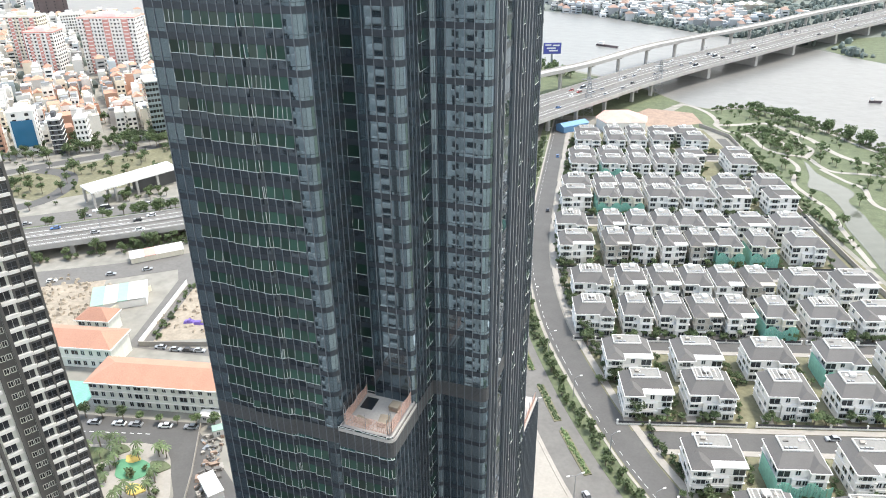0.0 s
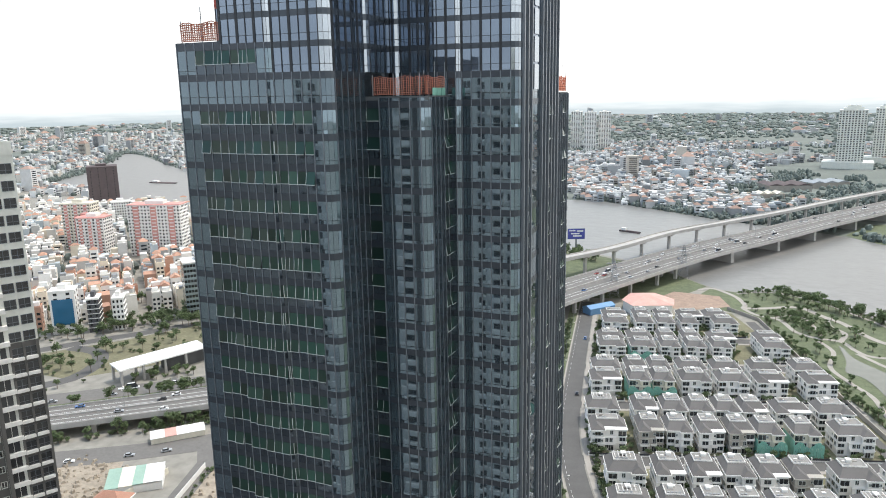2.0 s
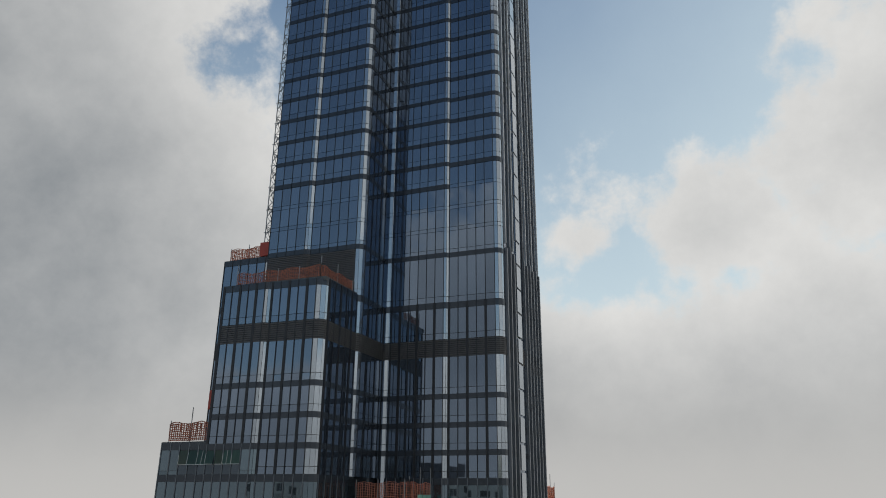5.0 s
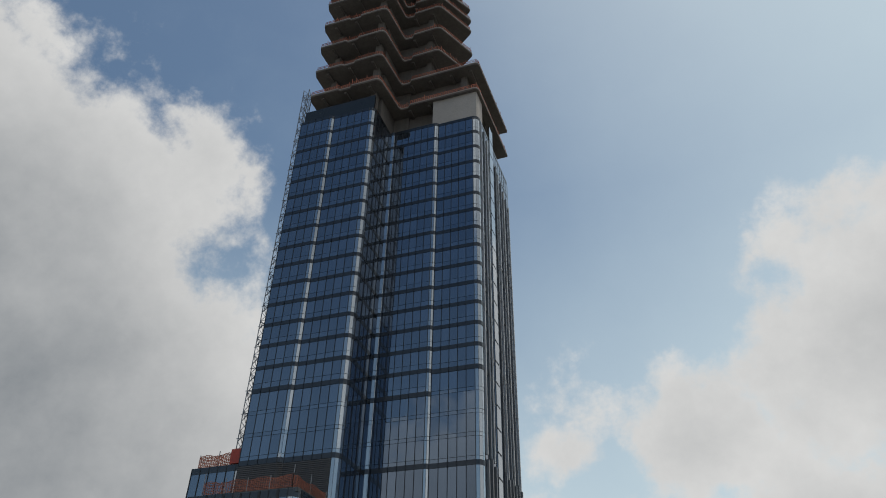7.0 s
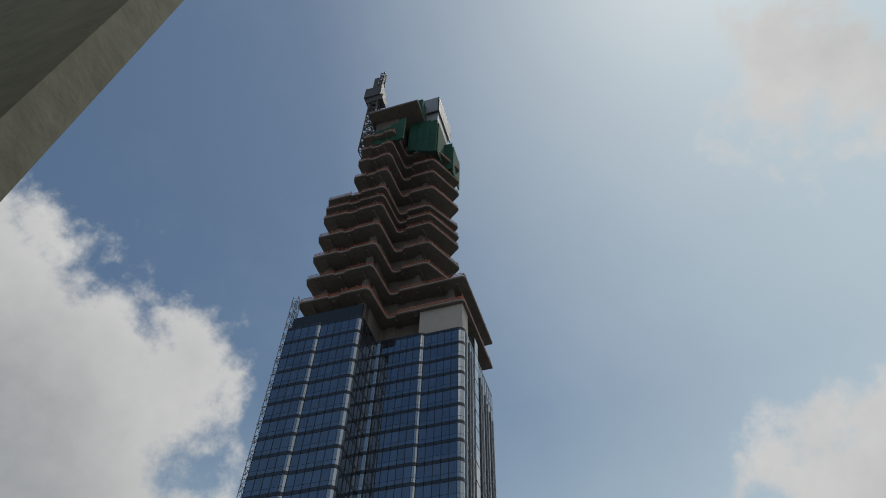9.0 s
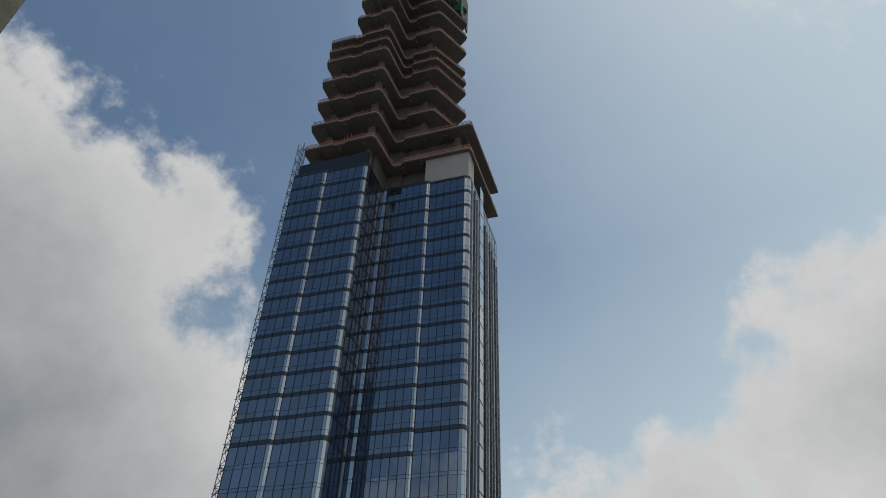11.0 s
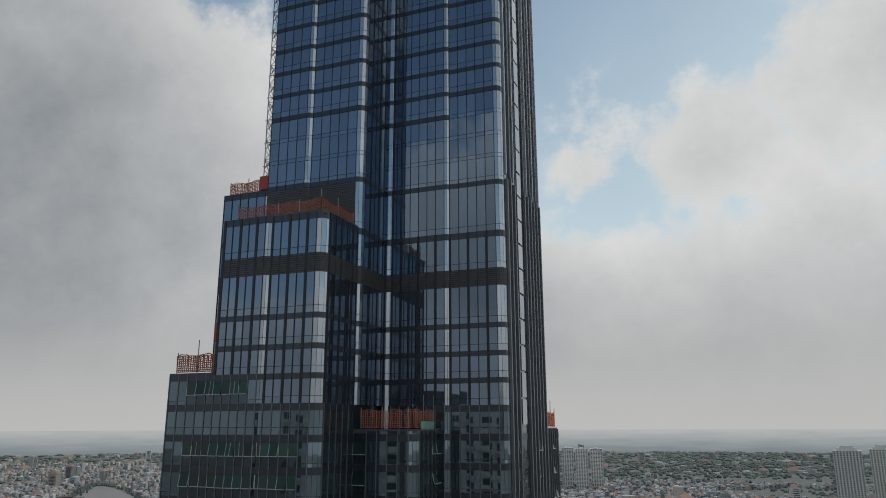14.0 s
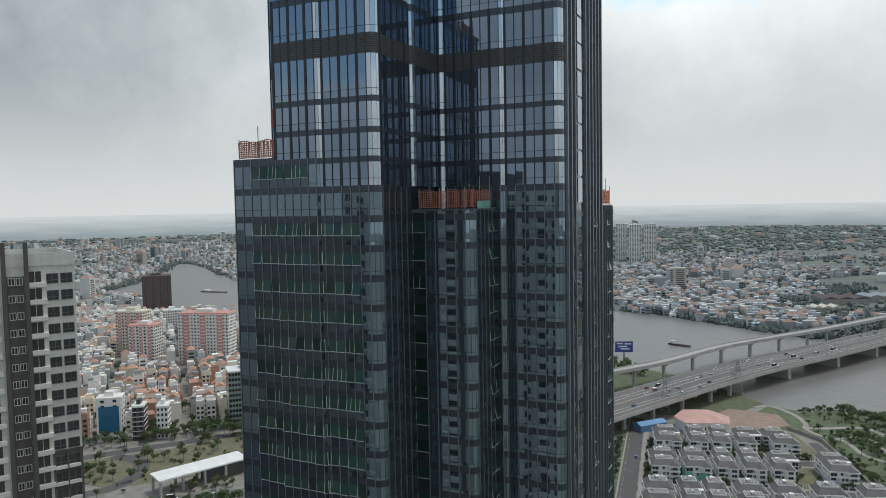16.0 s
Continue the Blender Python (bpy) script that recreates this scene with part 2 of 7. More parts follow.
M["bright_roof"] = material("white sheet roof", (0.78, 0.77, 0.74), 0.6, 0.0, 0.2, 0.15, 0.8)
M["greige"] = material("greige render", (0.68, 0.68, 0.62), 0.85, 0.0, 0.12, 0.1, 0.7, streak=0.15)
M["dark_grey"] = material("dark grey render", (0.075, 0.075, 0.08), 0.8, 0.0, 0.15, 0.1, 0.7)
M["mud_water"] = material("silty river water", (0.178, 0.172, 0.162), 0.36, 0.0, 0.15, 0.15, 14.0, 0.10, spec=0.32)
M["red_earth"] = material("reddish bare earth", (0.30, 0.215, 0.165), 0.95, 0.0, 0.35, 0.4, 1.5, 0.4)
M["play_green"] = material("green rubber paving", (0.10, 0.26, 0.15), 0.9, 0.0, 0.2, 0.2, 0.6)
M["play_yellow"] = material("yellow rubber paving", (0.55, 0.40, 0.12), 0.9, 0.0, 0.2, 0.2, 0.6)
M["pond_water"] = material("still green pond water", (0.105, 0.11, 0.09), 0.12, 0.0, 0.2, 0.15, 6.0, 0.03, spec=0.3)
M["pale_green"] = material("pale green sheet roof", (0.27, 0.39, 0.32), 0.6, 0.0, 0.2, 0.15, 0.8)
CITY = [material(f"city render {i}", c, 0.85, 0.0, 0.1, 0.1, 1.0, island=0.18) for i, c in enumerate(
    ((0.82, 0.785, 0.735), (0.71, 0.67, 0.61), (0.59, 0.57, 0.54), (0.71, 0.61, 0.48), (0.47, 0.27, 0.19), (0.50, 0.55, 0.57), (0.84, 0.815, 0.77), (0.36, 0.35, 0.34)))]
# the CITY walls again, duller and darker: distance haze put into their colour
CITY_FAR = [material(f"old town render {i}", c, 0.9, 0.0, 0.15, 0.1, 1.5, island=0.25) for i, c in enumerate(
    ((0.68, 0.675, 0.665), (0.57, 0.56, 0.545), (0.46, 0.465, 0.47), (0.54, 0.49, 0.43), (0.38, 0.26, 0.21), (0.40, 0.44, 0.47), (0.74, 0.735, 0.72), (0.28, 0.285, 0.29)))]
CAR = [material(f"car paint {i}", c, 0.3, 0.0, 0.0, spec=0.6) for i, c in enumerate(((0.8, 0.8, 0.8), (0.04, 0.04, 0.045), (0.35, 0.36, 0.38), (0.35, 0.04, 0.03), (0.08, 0.18, 0.4)))]
M["tyre"] = material("tyre rubber", (0.03, 0.03, 0.03), 0.9, 0.0, 0.0)


# ---- mesh helpers ----
class Mesh:
    """Collects boxes, prisms and bars, and becomes one mesh."""

    def __init__(self):
        self.v, self.f, self.m = [], [], []

    def face(self, pts, mi=0):
        n = len(self.v)
        self.v += [tuple(p) for p in pts]
        self.f.append(tuple(range(n, n + len(pts))))
        self.m.append(mi)

    def hexa(self, p, mi=0):
        """Eight corners: four below, four above, both going round anticlockwise seen from above."""
        n = len(self.v)
        self.v += [tuple(q) for q in p]
        for q in ((3, 2, 1, 0), (4, 5, 6, 7), (0, 1, 5, 4), (1, 2, 6, 5), (2, 3, 7, 6), (3, 0, 4, 7)):
            self.f.append(tuple(n + i for i in q))
            self.m.append(mi)

    def box(self, x0, x1, y0, y1, z0, z1, mi=0):
        self.hexa([(x0, y0, z0), (x1, y0, z0), (x1, y1, z0), (x0, y1, z0), (x0, y0, z1), (x1, y0, z1), (x1, y1, z1), (x0, y1, z1)], mi)

    def obox(self, cx, cy, ang, lx, ly, z0, z1, mi=0, taper=1.0):
        c, s = math.cos(ang), math.sin(ang)
        pts = []
        for z, k in ((z0, 1.0), (z1, taper)):
            for a, b in ((-1, -1), (1, -1), (1, 1), (-1, 1)):
                u, w = a * lx / 2 * k, b * ly / 2 * k
                pts.append((cx + u * c - w * s, cy + u * s + w * c, z))
        self.hexa(pts, mi)

    def wallbox(self, p, q, n, off, thick, z0, z1, mi=0, lean=0.0):
        """A slab from p to q in plan, off metres out along n, thick metres deep."""
        a, b = off, off + thick
        pts = []
        for z, k in ((z0, lean), (z1, -lean)):
            pts += [(p[0] + n[0] * (b + k), p[1] + n[1] * (b + k), z), (q[0] + n[0] * (b + k), q[1] + n[1] * (b + k), z),
                    (q[0] + n[0] * (a + k), q[1] + n[1] * (a + k), z), (p[0] + n[0] * (a + k), p[1] + n[1] * (a + k), z)]
        self.hexa(pts, mi)

    def prism(self, poly, z0, z1, mi=0, mtop=None):
        n, k = len(self.v), len(poly)
        self.v += [(x, y, z0) for x, y in poly] + [(x, y, z1) for x, y in poly]
        self.f.append(tuple(range(n + k - 1, n - 1, -1)))
        self.f.append(tuple(range(n + k, n + 2 * k)))
        self.m += [mi, mi if mtop is None else mtop]
        for i in range(k):
            j = (i + 1) % k
            self.f.append((n + i, n + j, n + k + j, n + k + i))
            self.m.append(mi)

    def strip(self, right, left, lo, hi, mi=0):
        """One connected band between two lines in plan."""
        n, k = len(self.v), len(right)
        for (a, b), (c, d), z0, z1 in zip(right, left, lo, hi):
            self.v += [(a, b, z0), (a, b, z1), (c, d, z1), (c, d, z0)]
        for i in range(k - 1):
            p, q = n + 4 * i, n + 4 * i + 4
            for j in range(4):
                self.f.append((p + j, q + j, q + (j + 1) % 4, p + (j + 1) % 4))
                self.m.append(mi)
        self.f += [(n + 3, n + 2, n + 1, n), (n + 4 * k - 4, n + 4 * k - 3, n + 4 * k - 2, n + 4 * k - 1)]
        self.m += [mi, mi]

    def band(self, line, off, thick, z0, z1, mi=0):
        """A band along stations in plan, off metres out to the right of their way, thick metres deep."""
        outer, inner = [], []
        for i, p in enumerate(line):
            a, b = line[max(i - 1, 0)], line[min(i + 1, len(line) - 1)]
            d = Vector((b[0] - a[0], b[1] - a[1])).normalized()
            inner.append((p[0] + d.y * off, p[1] - d.x * off))
            outer.append((p[0] + d.y * (off + thick), p[1] - d.x * (off + thick)))
        self.strip(outer, inner, [z0] * len(line), [z1] * len(line), mi)

    def bar(self, p, q, w, mi=0):
        p, q = Vector(p), Vector(q)
        d = (q - p).normalized()
        u = d.cross(Vector((0, 0, 1)) if abs(d.z) < 0.9 else Vector((1, 0, 0))).normalized() * (w / 2)
        t = d.cross(u)
        self.hexa([p - u - t, p + u - t, p + u + t, p - u + t, q - u - t, q + u - t, q + u + t, q - u + t], mi)

    def relief(self, xs, zs, cells):
        """One connected panel facing -y: cells[row][column] gives how far the cell stands out and its material."""
        index, cols, rows = {}, len(xs) - 1, len(zs) - 1

        def vert(x, y, z):
            key = (round(x, 3), round(y, 3), round(z, 3))
            if key not in index:
                index[key] = len(self.v)
                self.v.append((x, y, z))
            return index[key]

        out = lambda r, c: cells[r][c][0] if 0 <= r < rows and 0 <= c < cols else -0.05
        for r in range(rows):
            for c in range(cols):
                o, mi = cells[r][c]
                x0, x1, z0, z1 = xs[c], xs[c + 1], zs[r], zs[r + 1]
                self.f.append((vert(x0, -o, z0), vert(x1, -o, z0), vert(x1, -o, z1), vert(x0, -o, z1)))
                self.m.append(mi)
                for rr, cc, p, q in ((r, c - 1, (x0, z1), (x0, z0)), (r, c + 1, (x1, z0), (x1, z1)), (r - 1, c, (x0, z0), (x1, z0)), (r + 1, c, (x1, z1), (x0, z1))):
                    k = out(rr, cc)
                    if k < o:
                        self.f.append((vert(p[0], -o, p[1]), vert(p[0], -k, p[1]), vert(q[0], -k, q[1]), vert(q[0], -o, q[1])))
                        self.m.append(mi)

    def data(self, name, mats):
        me = bpy.data.meshes.new(name)
        me.from_pydata(self.v, [], self.f)
        for m in mats if isinstance(mats, (list, tuple)) else [mats]:
            me.materials.append(m)
        me.polygons.foreach_set("material_index", self.m)
        me.update()
        return me


def part(name, mesh, mats, parent=None, label="", kind=""):
    """One mesh object, under parent where one is given."""
    ob = new(name, mesh.data(name, mats))
    ob.parent = parent
    if label or kind:
        tagged(ob, label, kind=kind)
    return ob


def thing(name, label, category, at=(0, 0, 0), turn=0.0, group="", kind=""):
    ob = new(name)
    ob.empty_display_size = 0.5
    ob.matrix_world = pose(*at, 0, 0, turn)
    return tagged(ob, label, category, group, kind)


def whole(name, mesh, mats, label, category, group="", kind=""):
    return tagged(part(name, mesh, mats), label, category, group, kind)


def along(poly):
    """Steps of a line in plan: (point, next point, unit direction, length)."""
    for p, q in zip(poly, poly[1:]):
        d = Vector((q[0] - p[0], q[1] - p[1]))
        yield p, q, d.normalized(), d.length


def ribbon(mesh, line, w, z, thick, mi=0, shift=0.0):
    """A road or strip along a line in plan: w wide, its top at z (a number, or one for each point)."""
    n = len(line)
    zs = z if isinstance(z, (list, tuple)) else [z] * n
    left, right = [], []
    for i, p in enumerate(line):
        a, b = line[max(i - 1, 0)], line[min(i + 1, n - 1)]
        d = Vector((b[0] - a[0], b[1] - a[1])).normalized()
        nx, ny = -d.y, d.x
        left.append((p[0] + nx * (shift + w / 2), p[1] + ny * (shift + w / 2)))
        right.append((p[0] + nx * (shift - w / 2), p[1] + ny * (shift - w / 2)))
    mesh.strip(right, left, [h - thick for h in zs], zs, mi)


def smooth(line, n=6):
    """A line in plan rounded by a spline through its points."""
    out = []
    for i in range(len(line) - 1):
        p0, p1, p2, p3 = (Vector(line[min(max(i + k, 0), len(line) - 1)]) for k in (-1, 0, 1, 2))
        for j in range(n):
            t = j / n
            out.append(tuple(0.5 * (2 * p1 + (p2 - p0) * t + (2 * p0 - 5 * p1 + 4 * p2 - p3) * t * t + (3 * p1 - p0 - 3 * p2 + p3) * t ** 3)))
    return out + [tuple(line[-1])]
# ---- the tower ----
def Z(z):
    return EYE + K * z


rnd = random.Random(7)
tower = thing("skyscraper", "tall dark glass skyscraper under construction, bare concrete floors at its top", "skyscraper", (-50 * K, 105 * K, 0))
BASE = Matrix.Translation((50 * K, -105 * K, 0))


def tpart(name, mesh, mats, label="", kind="", parent=None):
    ob = part(name, mesh, mats, parent or tower, label, kind)
    if parent is None:
        ob.matrix_basis = BASE
    return ob


def outline(x0, x1, yf, yb, r=1.0, pitch=1.35):
    """The front, the rounded corner and the right side of a block, as stations in plan; the flag marks a straight run."""
    pts = []
    n = max(1, round((x1 - r - x0) * K / pitch))
    for i in range(n + 1):
        pts.append((x0 + (x1 - r - x0) * i / n, yf, 1))
    for i in range(1, 4):
        a = math.pi / 2 * i / 3
        pts.append((x1 - r + r * math.sin(a), yf + r - r * math.cos(a), 0 if i < 3 else 1))
    n = max(1, round((yb - yf - r) * K / pitch))
    for i in range(1, n + 1):
        pts.append((x1, yf + r + (yb - yf - r) * i / n, 1))
    return [(x * K, y * K, f) for x, y, f in pts]


def turn_round(a, b, c, r, n=4):
    """Points of a rounded corner at b, coming from a and going on to c."""
    a, b, c = Vector(a), Vector(b), Vector(c)
    p, q = b + (a - b).normalized() * r, b + (c - b).normalized() * r
    return [tuple(p.lerp(b, t).lerp(b.lerp(q, t), t)) for t in [i / n for i in range(n + 1)]]


PANES = []


def clad(stations, levels, glass, fin_w=0.10, fin_d=0.16, thick_every=0, fins=True, open_windows=None, transom=True, side_fins=True):
    """Panes, spandrels, louvres and fins on one block. levels: (bottom, top, kind) in plan units."""
    spans, slats, fin, louv, white, sash = set(), set(), Mesh(), Mesh(), Mesh(), Mesh()
    zlo, zhi = Z(levels[0][0]), Z(levels[-1][1])
    for i, (p, q) in enumerate(zip(stations, stations[1:])):
        d = Vector((q[0] - p[0], q[1] - p[1]))
        L = d.length
        d.normalize()
        n = (d.y, -d.x)
        g = 0.03 if L > 0.8 else 0.005
        pa, qa = (p[0] + d.x * g, p[1] + d.y * g), (q[0] - d.x * g, q[1] - d.y * g)
        for a, b, kind in levels:
            za, zb = Z(a), Z(b)
            if kind == "glass":
                rows = [(za, zb)] if not transom or zb - za < 2.0 else [(za, za + 0.8), (za + 0.86, zb)]
                if zb - za > 9:
                    k = round((zb - za) / 3.4)
                    rows = []
                    for j in range(k):
                        lo, hi = za + (zb - za) * j / k, za + (zb - za) * (j + 1) / k
                        rows += [(lo, lo + 0.52), (lo + 0.58, hi - 0.06)]
                for a2, b2 in rows:
                    curved = glass == "glass_hotel" and (not p[2] or not q[2])
                    PANES.append((pa, qa, n, a2, b2, rnd.uniform(-0.004, 0.004), "glass_corner" if curved else glass))
            elif kind == "open":
                if open_windows and open_windows(p, q, n):
                    # dark lower pane, and a top-hung sash that leans out under the floor above
                    sill, head = za + 1.15, zb - 0.06
                    PANES.append((pa, qa, n, za, sill - 0.05, rnd.uniform(-0.004, 0.004), "glass_lower"))
                    along_wall = p[0] + p[1]
                    lean = max(0.02, 0.16 + 0.10 * math.sin(along_wall * 0.9 + za * 0.35) + 0.07 * math.sin(along_wall * 2.3 + za) + rnd.uniform(-0.05, 0.05))
                    o0, o1 = 0.07, 0.09 + lean
                    at = lambda e, o, z: (e[0] + n[0] * o, e[1] + n[1] * o, z)
                    sash.hexa([at(pa, o1, sill), at(qa, o1, sill), at(qa, o1 - 0.03, sill), at(pa, o1 - 0.03, sill),
                               at(pa, o0, head), at(qa, o0, head), at(qa, o0 - 0.03, head), at(pa, o0 - 0.03, head)])
                    white.bar(at(pa, o1, sill), at(qa, o1, sill), 0.07)
                    white.bar(at(pa, o0, head), at(pa, o1, sill), 0.06)
                    if rnd.random() < 0.15:
                        white.bar(at(qa, o0, head), at(qa, o1, sill), 0.05)
                    if rnd.random() < 0.12:
                        mid = ((pa[0] + qa[0]) / 2, (pa[1] + qa[1]) / 2)
                        white.bar(at(mid, o0, head), at(mid, o1, sill), 0.05)
                else:
                    curved = not p[2] or not q[2]
                    for a2, b2 in ((za, za + 0.42), (za + 0.47, zb)):
                        PANES.append((pa, qa, n, a2, b2, rnd.uniform(-0.005, 0.005), "glass_round" if curved else glass))
            elif kind == "span":
                spans.add((za, zb))
            elif kind == "louv":
                k = max(2, round((zb - za) / 0.26))
                for j in range(k):
                    z0 = za + (zb - za) * j / k
                    slats.add(z0)
        if fins and p[2] and (side_fins or n[0] < 0.5):
            w, deep = (0.34 if thick_every and i % thick_every == 0 else fin_w), fin_d
            if glass == "glass_flats":
                w, deep = 0.12, max(fin_d, 0.15)
            e0, e1 = (p[0] - d.x * w / 2, p[1] - d.y * w / 2), (p[0] + d.x * w / 2, p[1] + d.y * w / 2)
            fin.wallbox(e0, e1, n, -0.02, deep, zlo, zhi)
    for z0 in sorted(slats):
        louv.band(stations, 0.0, 0.12, z0, z0 + 0.19)
    for za, zb in sorted(spans):
        sp = Mesh()
        sp.band(stations, -0.05, 0.15, za, zb)
        tpart("spandrel", sp, M["spandrel"])
    for mesh, name, mat in ((fin, "mullions", M["mullion" if glass == "glass_hotel" else "fin"]), (louv, "louvre_band", M["louver"]), (white, "opening_sashes", M["window_white"]), (sash, "sash_glazing", M["sash_glass"])):
        if mesh.v:
            tpart(name, mesh, mat, kind="stuff")


def body(x0, x1, yf, yb, z0, z1, r=1.0):
    """The dark volume behind the glass of a block."""
    b = Mesh()
    arc = [(x1 - r + r * math.sin(math.pi / 2 * i / 3), yf + r - r * math.cos(math.pi / 2 * i / 3)) for i in range(4)]
    b.prism([(x * K, y * K) for x, y in [(x0, yf)] + arc + [(x1, yb), (x0, yb)]], Z(z0), Z(z1))
    tpart("wall", b, M["glass_dark"])


G0 = -EYE / K
BANDLO = (-83.7, -80.6)


def flats(z_hi):
    """Floors of the flats from the ground up to z_hi."""
    out, z = [], G0
    lines = [3.2 - 4.02 * k for k in range(45)]
    for top in sorted(v for v in lines if v > G0 + 2):
        a, b = top - 4.02, top
        a = max(a, G0)
        if a >= z_hi - 0.5:
            break
        if b > 3.0:
            out += [(a, b - 0.95, "glass"), (b - 0.95, b, "span")]
        elif b > BANDLO[0] and a < BANDLO[0] - 0.1:
            out += [(a, BANDLO[0], "open"), (*BANDLO, "louv")]
        elif a < BANDLO[1] + 0.3 and b > BANDLO[1]:
            out += [(BANDLO[1], b - 0.95, "open"), (b - 0.95, b, "span")]
        elif b <= BANDLO[0] or a >= BANDLO[0]:
            out += [(a, b - 0.95, "open"), (b - 0.95, b, "span")]
    return out


def merged(levels, top):
    out = [v for v in levels if v[0] < top - 0.2]
    a, b, k = out[-1]
    out[-1] = (a, top, k)
    return out


LOWER = flats(3.2)
UPPER = [(3.2, 6.3, "glass"), (6.3, 7.1, "span"), (7.1, 10.2, "glass"), (10.2, 11.0, "span"), (11.0, 14.3, "glass"), (14.3, 15.1, "span"),
         (15.1, 20.6, "glass"), (20.6, 23.3, "louv"), (23.3, 28.1, "glass"), (28.1, 29.1, "span")]


def hotel(first):
    out = [(29.1, 36.4, "glass"), (36.4, 37.2, "span"), (37.2, first - 0.8, "glass"), (first - 0.8, first, "span")]
    z = first
    while z < 109:
        out += [(z, z + 3.3, "glass"), (z + 3.3, z + 4.05, "span")]
        z += 4.05
    return out


left_open = lambda p, q, n: n[1] < -0.5 and -72.3 * K < p[0] < -53.6 * K
side_open = lambda p, q, n: n[0] > 0.5 and p[1] > 96.5 * K
none_open = lambda p, q, n: False

# the long low block and its taller right part
for x0, x1, yf, top, up_levels, opens, r in (
        (-73.9, -65.8, 82.5, 7.5, [(3.2, 6.4, "open"), (6.4, 7.5, "span")], left_open, 0.15),
        (-65.8, -58.0, 82.0, 29.3, UPPER, left_open, 0.9),
        (-58.0, -49.6, 82.5, 29.3, UPPER, left_open, 1.3)):
    body(x0, x1, yf, 106, G0, top - 0.4, r)
    st = outline(x0, x1, yf, 92 if x1 > -50 else yf + r + 0.4, r)
    clad(st, LOWER, "glass_flats", open_windows=opens)
    if x0 == -65.8:
        clad(st, [(3.2, 6.3, "open"), (6.3, 7.1, "span")], "glass_flats", open_windows=lambda p, q, n: n[1] < -0.5 and p[0] < -60.6 * K)
        up_levels = UPPER[2:]
    clad(st, up_levels, "glass_flats" if top < 10 else "glass_hotel", thick_every=2 if top > 10 else 0, open_windows=left_open)
# the block set back on the left
body(-74.4, -65.7, 92, 112, 6, 36.8, 0.8)
clad(outline(-74.4, -65.7, 92, 92.9, 0.8), [(7.5, 15.1, "glass"), (15.1, 20.6, "glass"), (20.6, 23.3, "louv"), (23.3, 28.1, "glass"), (28.1, 29.1, "span"), (29.1, 36, "glass"), (36, 37, "span")], "glass_hotel")
# the two shafts of the hotel
for x0, x1, yf, yb, z0, first, r, lower in (
        (-65.7, -58.2, 91.5, 93.2, 29.1, 49.0, 0.9, False), (-58.2, -49.2, 92.0, 101, 29.1, 49.0, 1.1, False),
        (-49.2, -38.3, 100.4, 101.9, G0, 49.0, 0.8, True), (-38.3, -29.8, 100.8, 123.2, G0, 52.9, 1.1, True)):
    body(x0, x1, yf, 124, z0, 109.2, r)
    st = outline(x0, x1, yf, yb, r)
    lev = hotel(first)
    if x0 < -50:
        lev = [(29.1, 36.4, "louv")] + lev[1:]
    clad(st, lev[1:], "glass_hotel", fin_w=0.10, fin_d=0.12)
    bend = [i for i, v in enumerate(st) if not v[2]][0]
    clad(st[:bend] if x1 == -49.2 else st, lev[:1], "glass_hotel", fin_w=0.10, fin_d=0.12)
    if x1 == -49.2:
        # the round corner and the side run on down behind the front block
        clad(st[bend - 1:], [(29.1, 36.4, "glass")], "glass_hotel", fin_w=0.10, fin_d=0.12)
        clad(st[bend:], UPPER, "glass_hotel", fin_w=0.10, fin_d=0.12)
    if lower:
        clad(st, UPPER, "glass_hotel", thick_every=2, side_fins=x1 < -30)
        clad(st, LOWER, "glass_flats", open_windows=lambda p, q, n: n[0] > 0.5 and (105.5 * K < p[1] < 107.8 * K or 116.5 * K < p[1] < 119 * K), side_fins=x1 < -30)
# the bay with a terrace, and the low bay before it
body(-47.4, -40.0, 92.0, 102, G0, -0.9, 1.1)
clad(outline(-47.4, -40.0, 92.0, 100.4, 1.1), merged(LOWER, -0.4), "glass_flats", open_windows=side_open)
body(-49.6, -47.4, 92.3, 102, G0, -0.9, 0.1)
clad(outline(-49.6, -47.4, 92.3, 92.9, 0.1), merged(LOWER, -0.4), "glass_flats", open_windows=lambda p, q, n: n[1] < 0)
body(-49.6, -39.9, 82.0, 102, G0, -80.2, 1.0)
clad(outline(-49.6, -39.9, 82.0, 92.5, 1.0), merged(flats(-80), -79.8), "glass_flats", open_windows=lambda p, q, n: n[1] < -0.5)
# the blocks that step back along the right side
body(-48, -29.8, 123, 133.2, G0, -0.5, 0.4)
clad(outline(-31, -29.8, 122.6, 133.2, 0.4), merged(LOWER, -0.2), "glass_flats", fin_d=0.3, open_windows=lambda p, q, n: n[0] > 0.5 and 126.5 * K < p[1] < 130 * K)
body(-48, -29.8, 133, 148, G0, -118, 0.4)
clad(outline(-31, -29.8, 132.8, 148, 0.4), merged(flats(-118), -117.6), "glass_flats", fin_d=0.5, open_windows=none_open)

# the bright round column in the inner corner
col = outline(-49.2, -47.7, 100.2, 101.0, 1.0, 0.9)[1:]
clad(col, [(-0.5, 3.2, "glass")] + UPPER + hotel(49.0), "glass_hotel", fins=False)
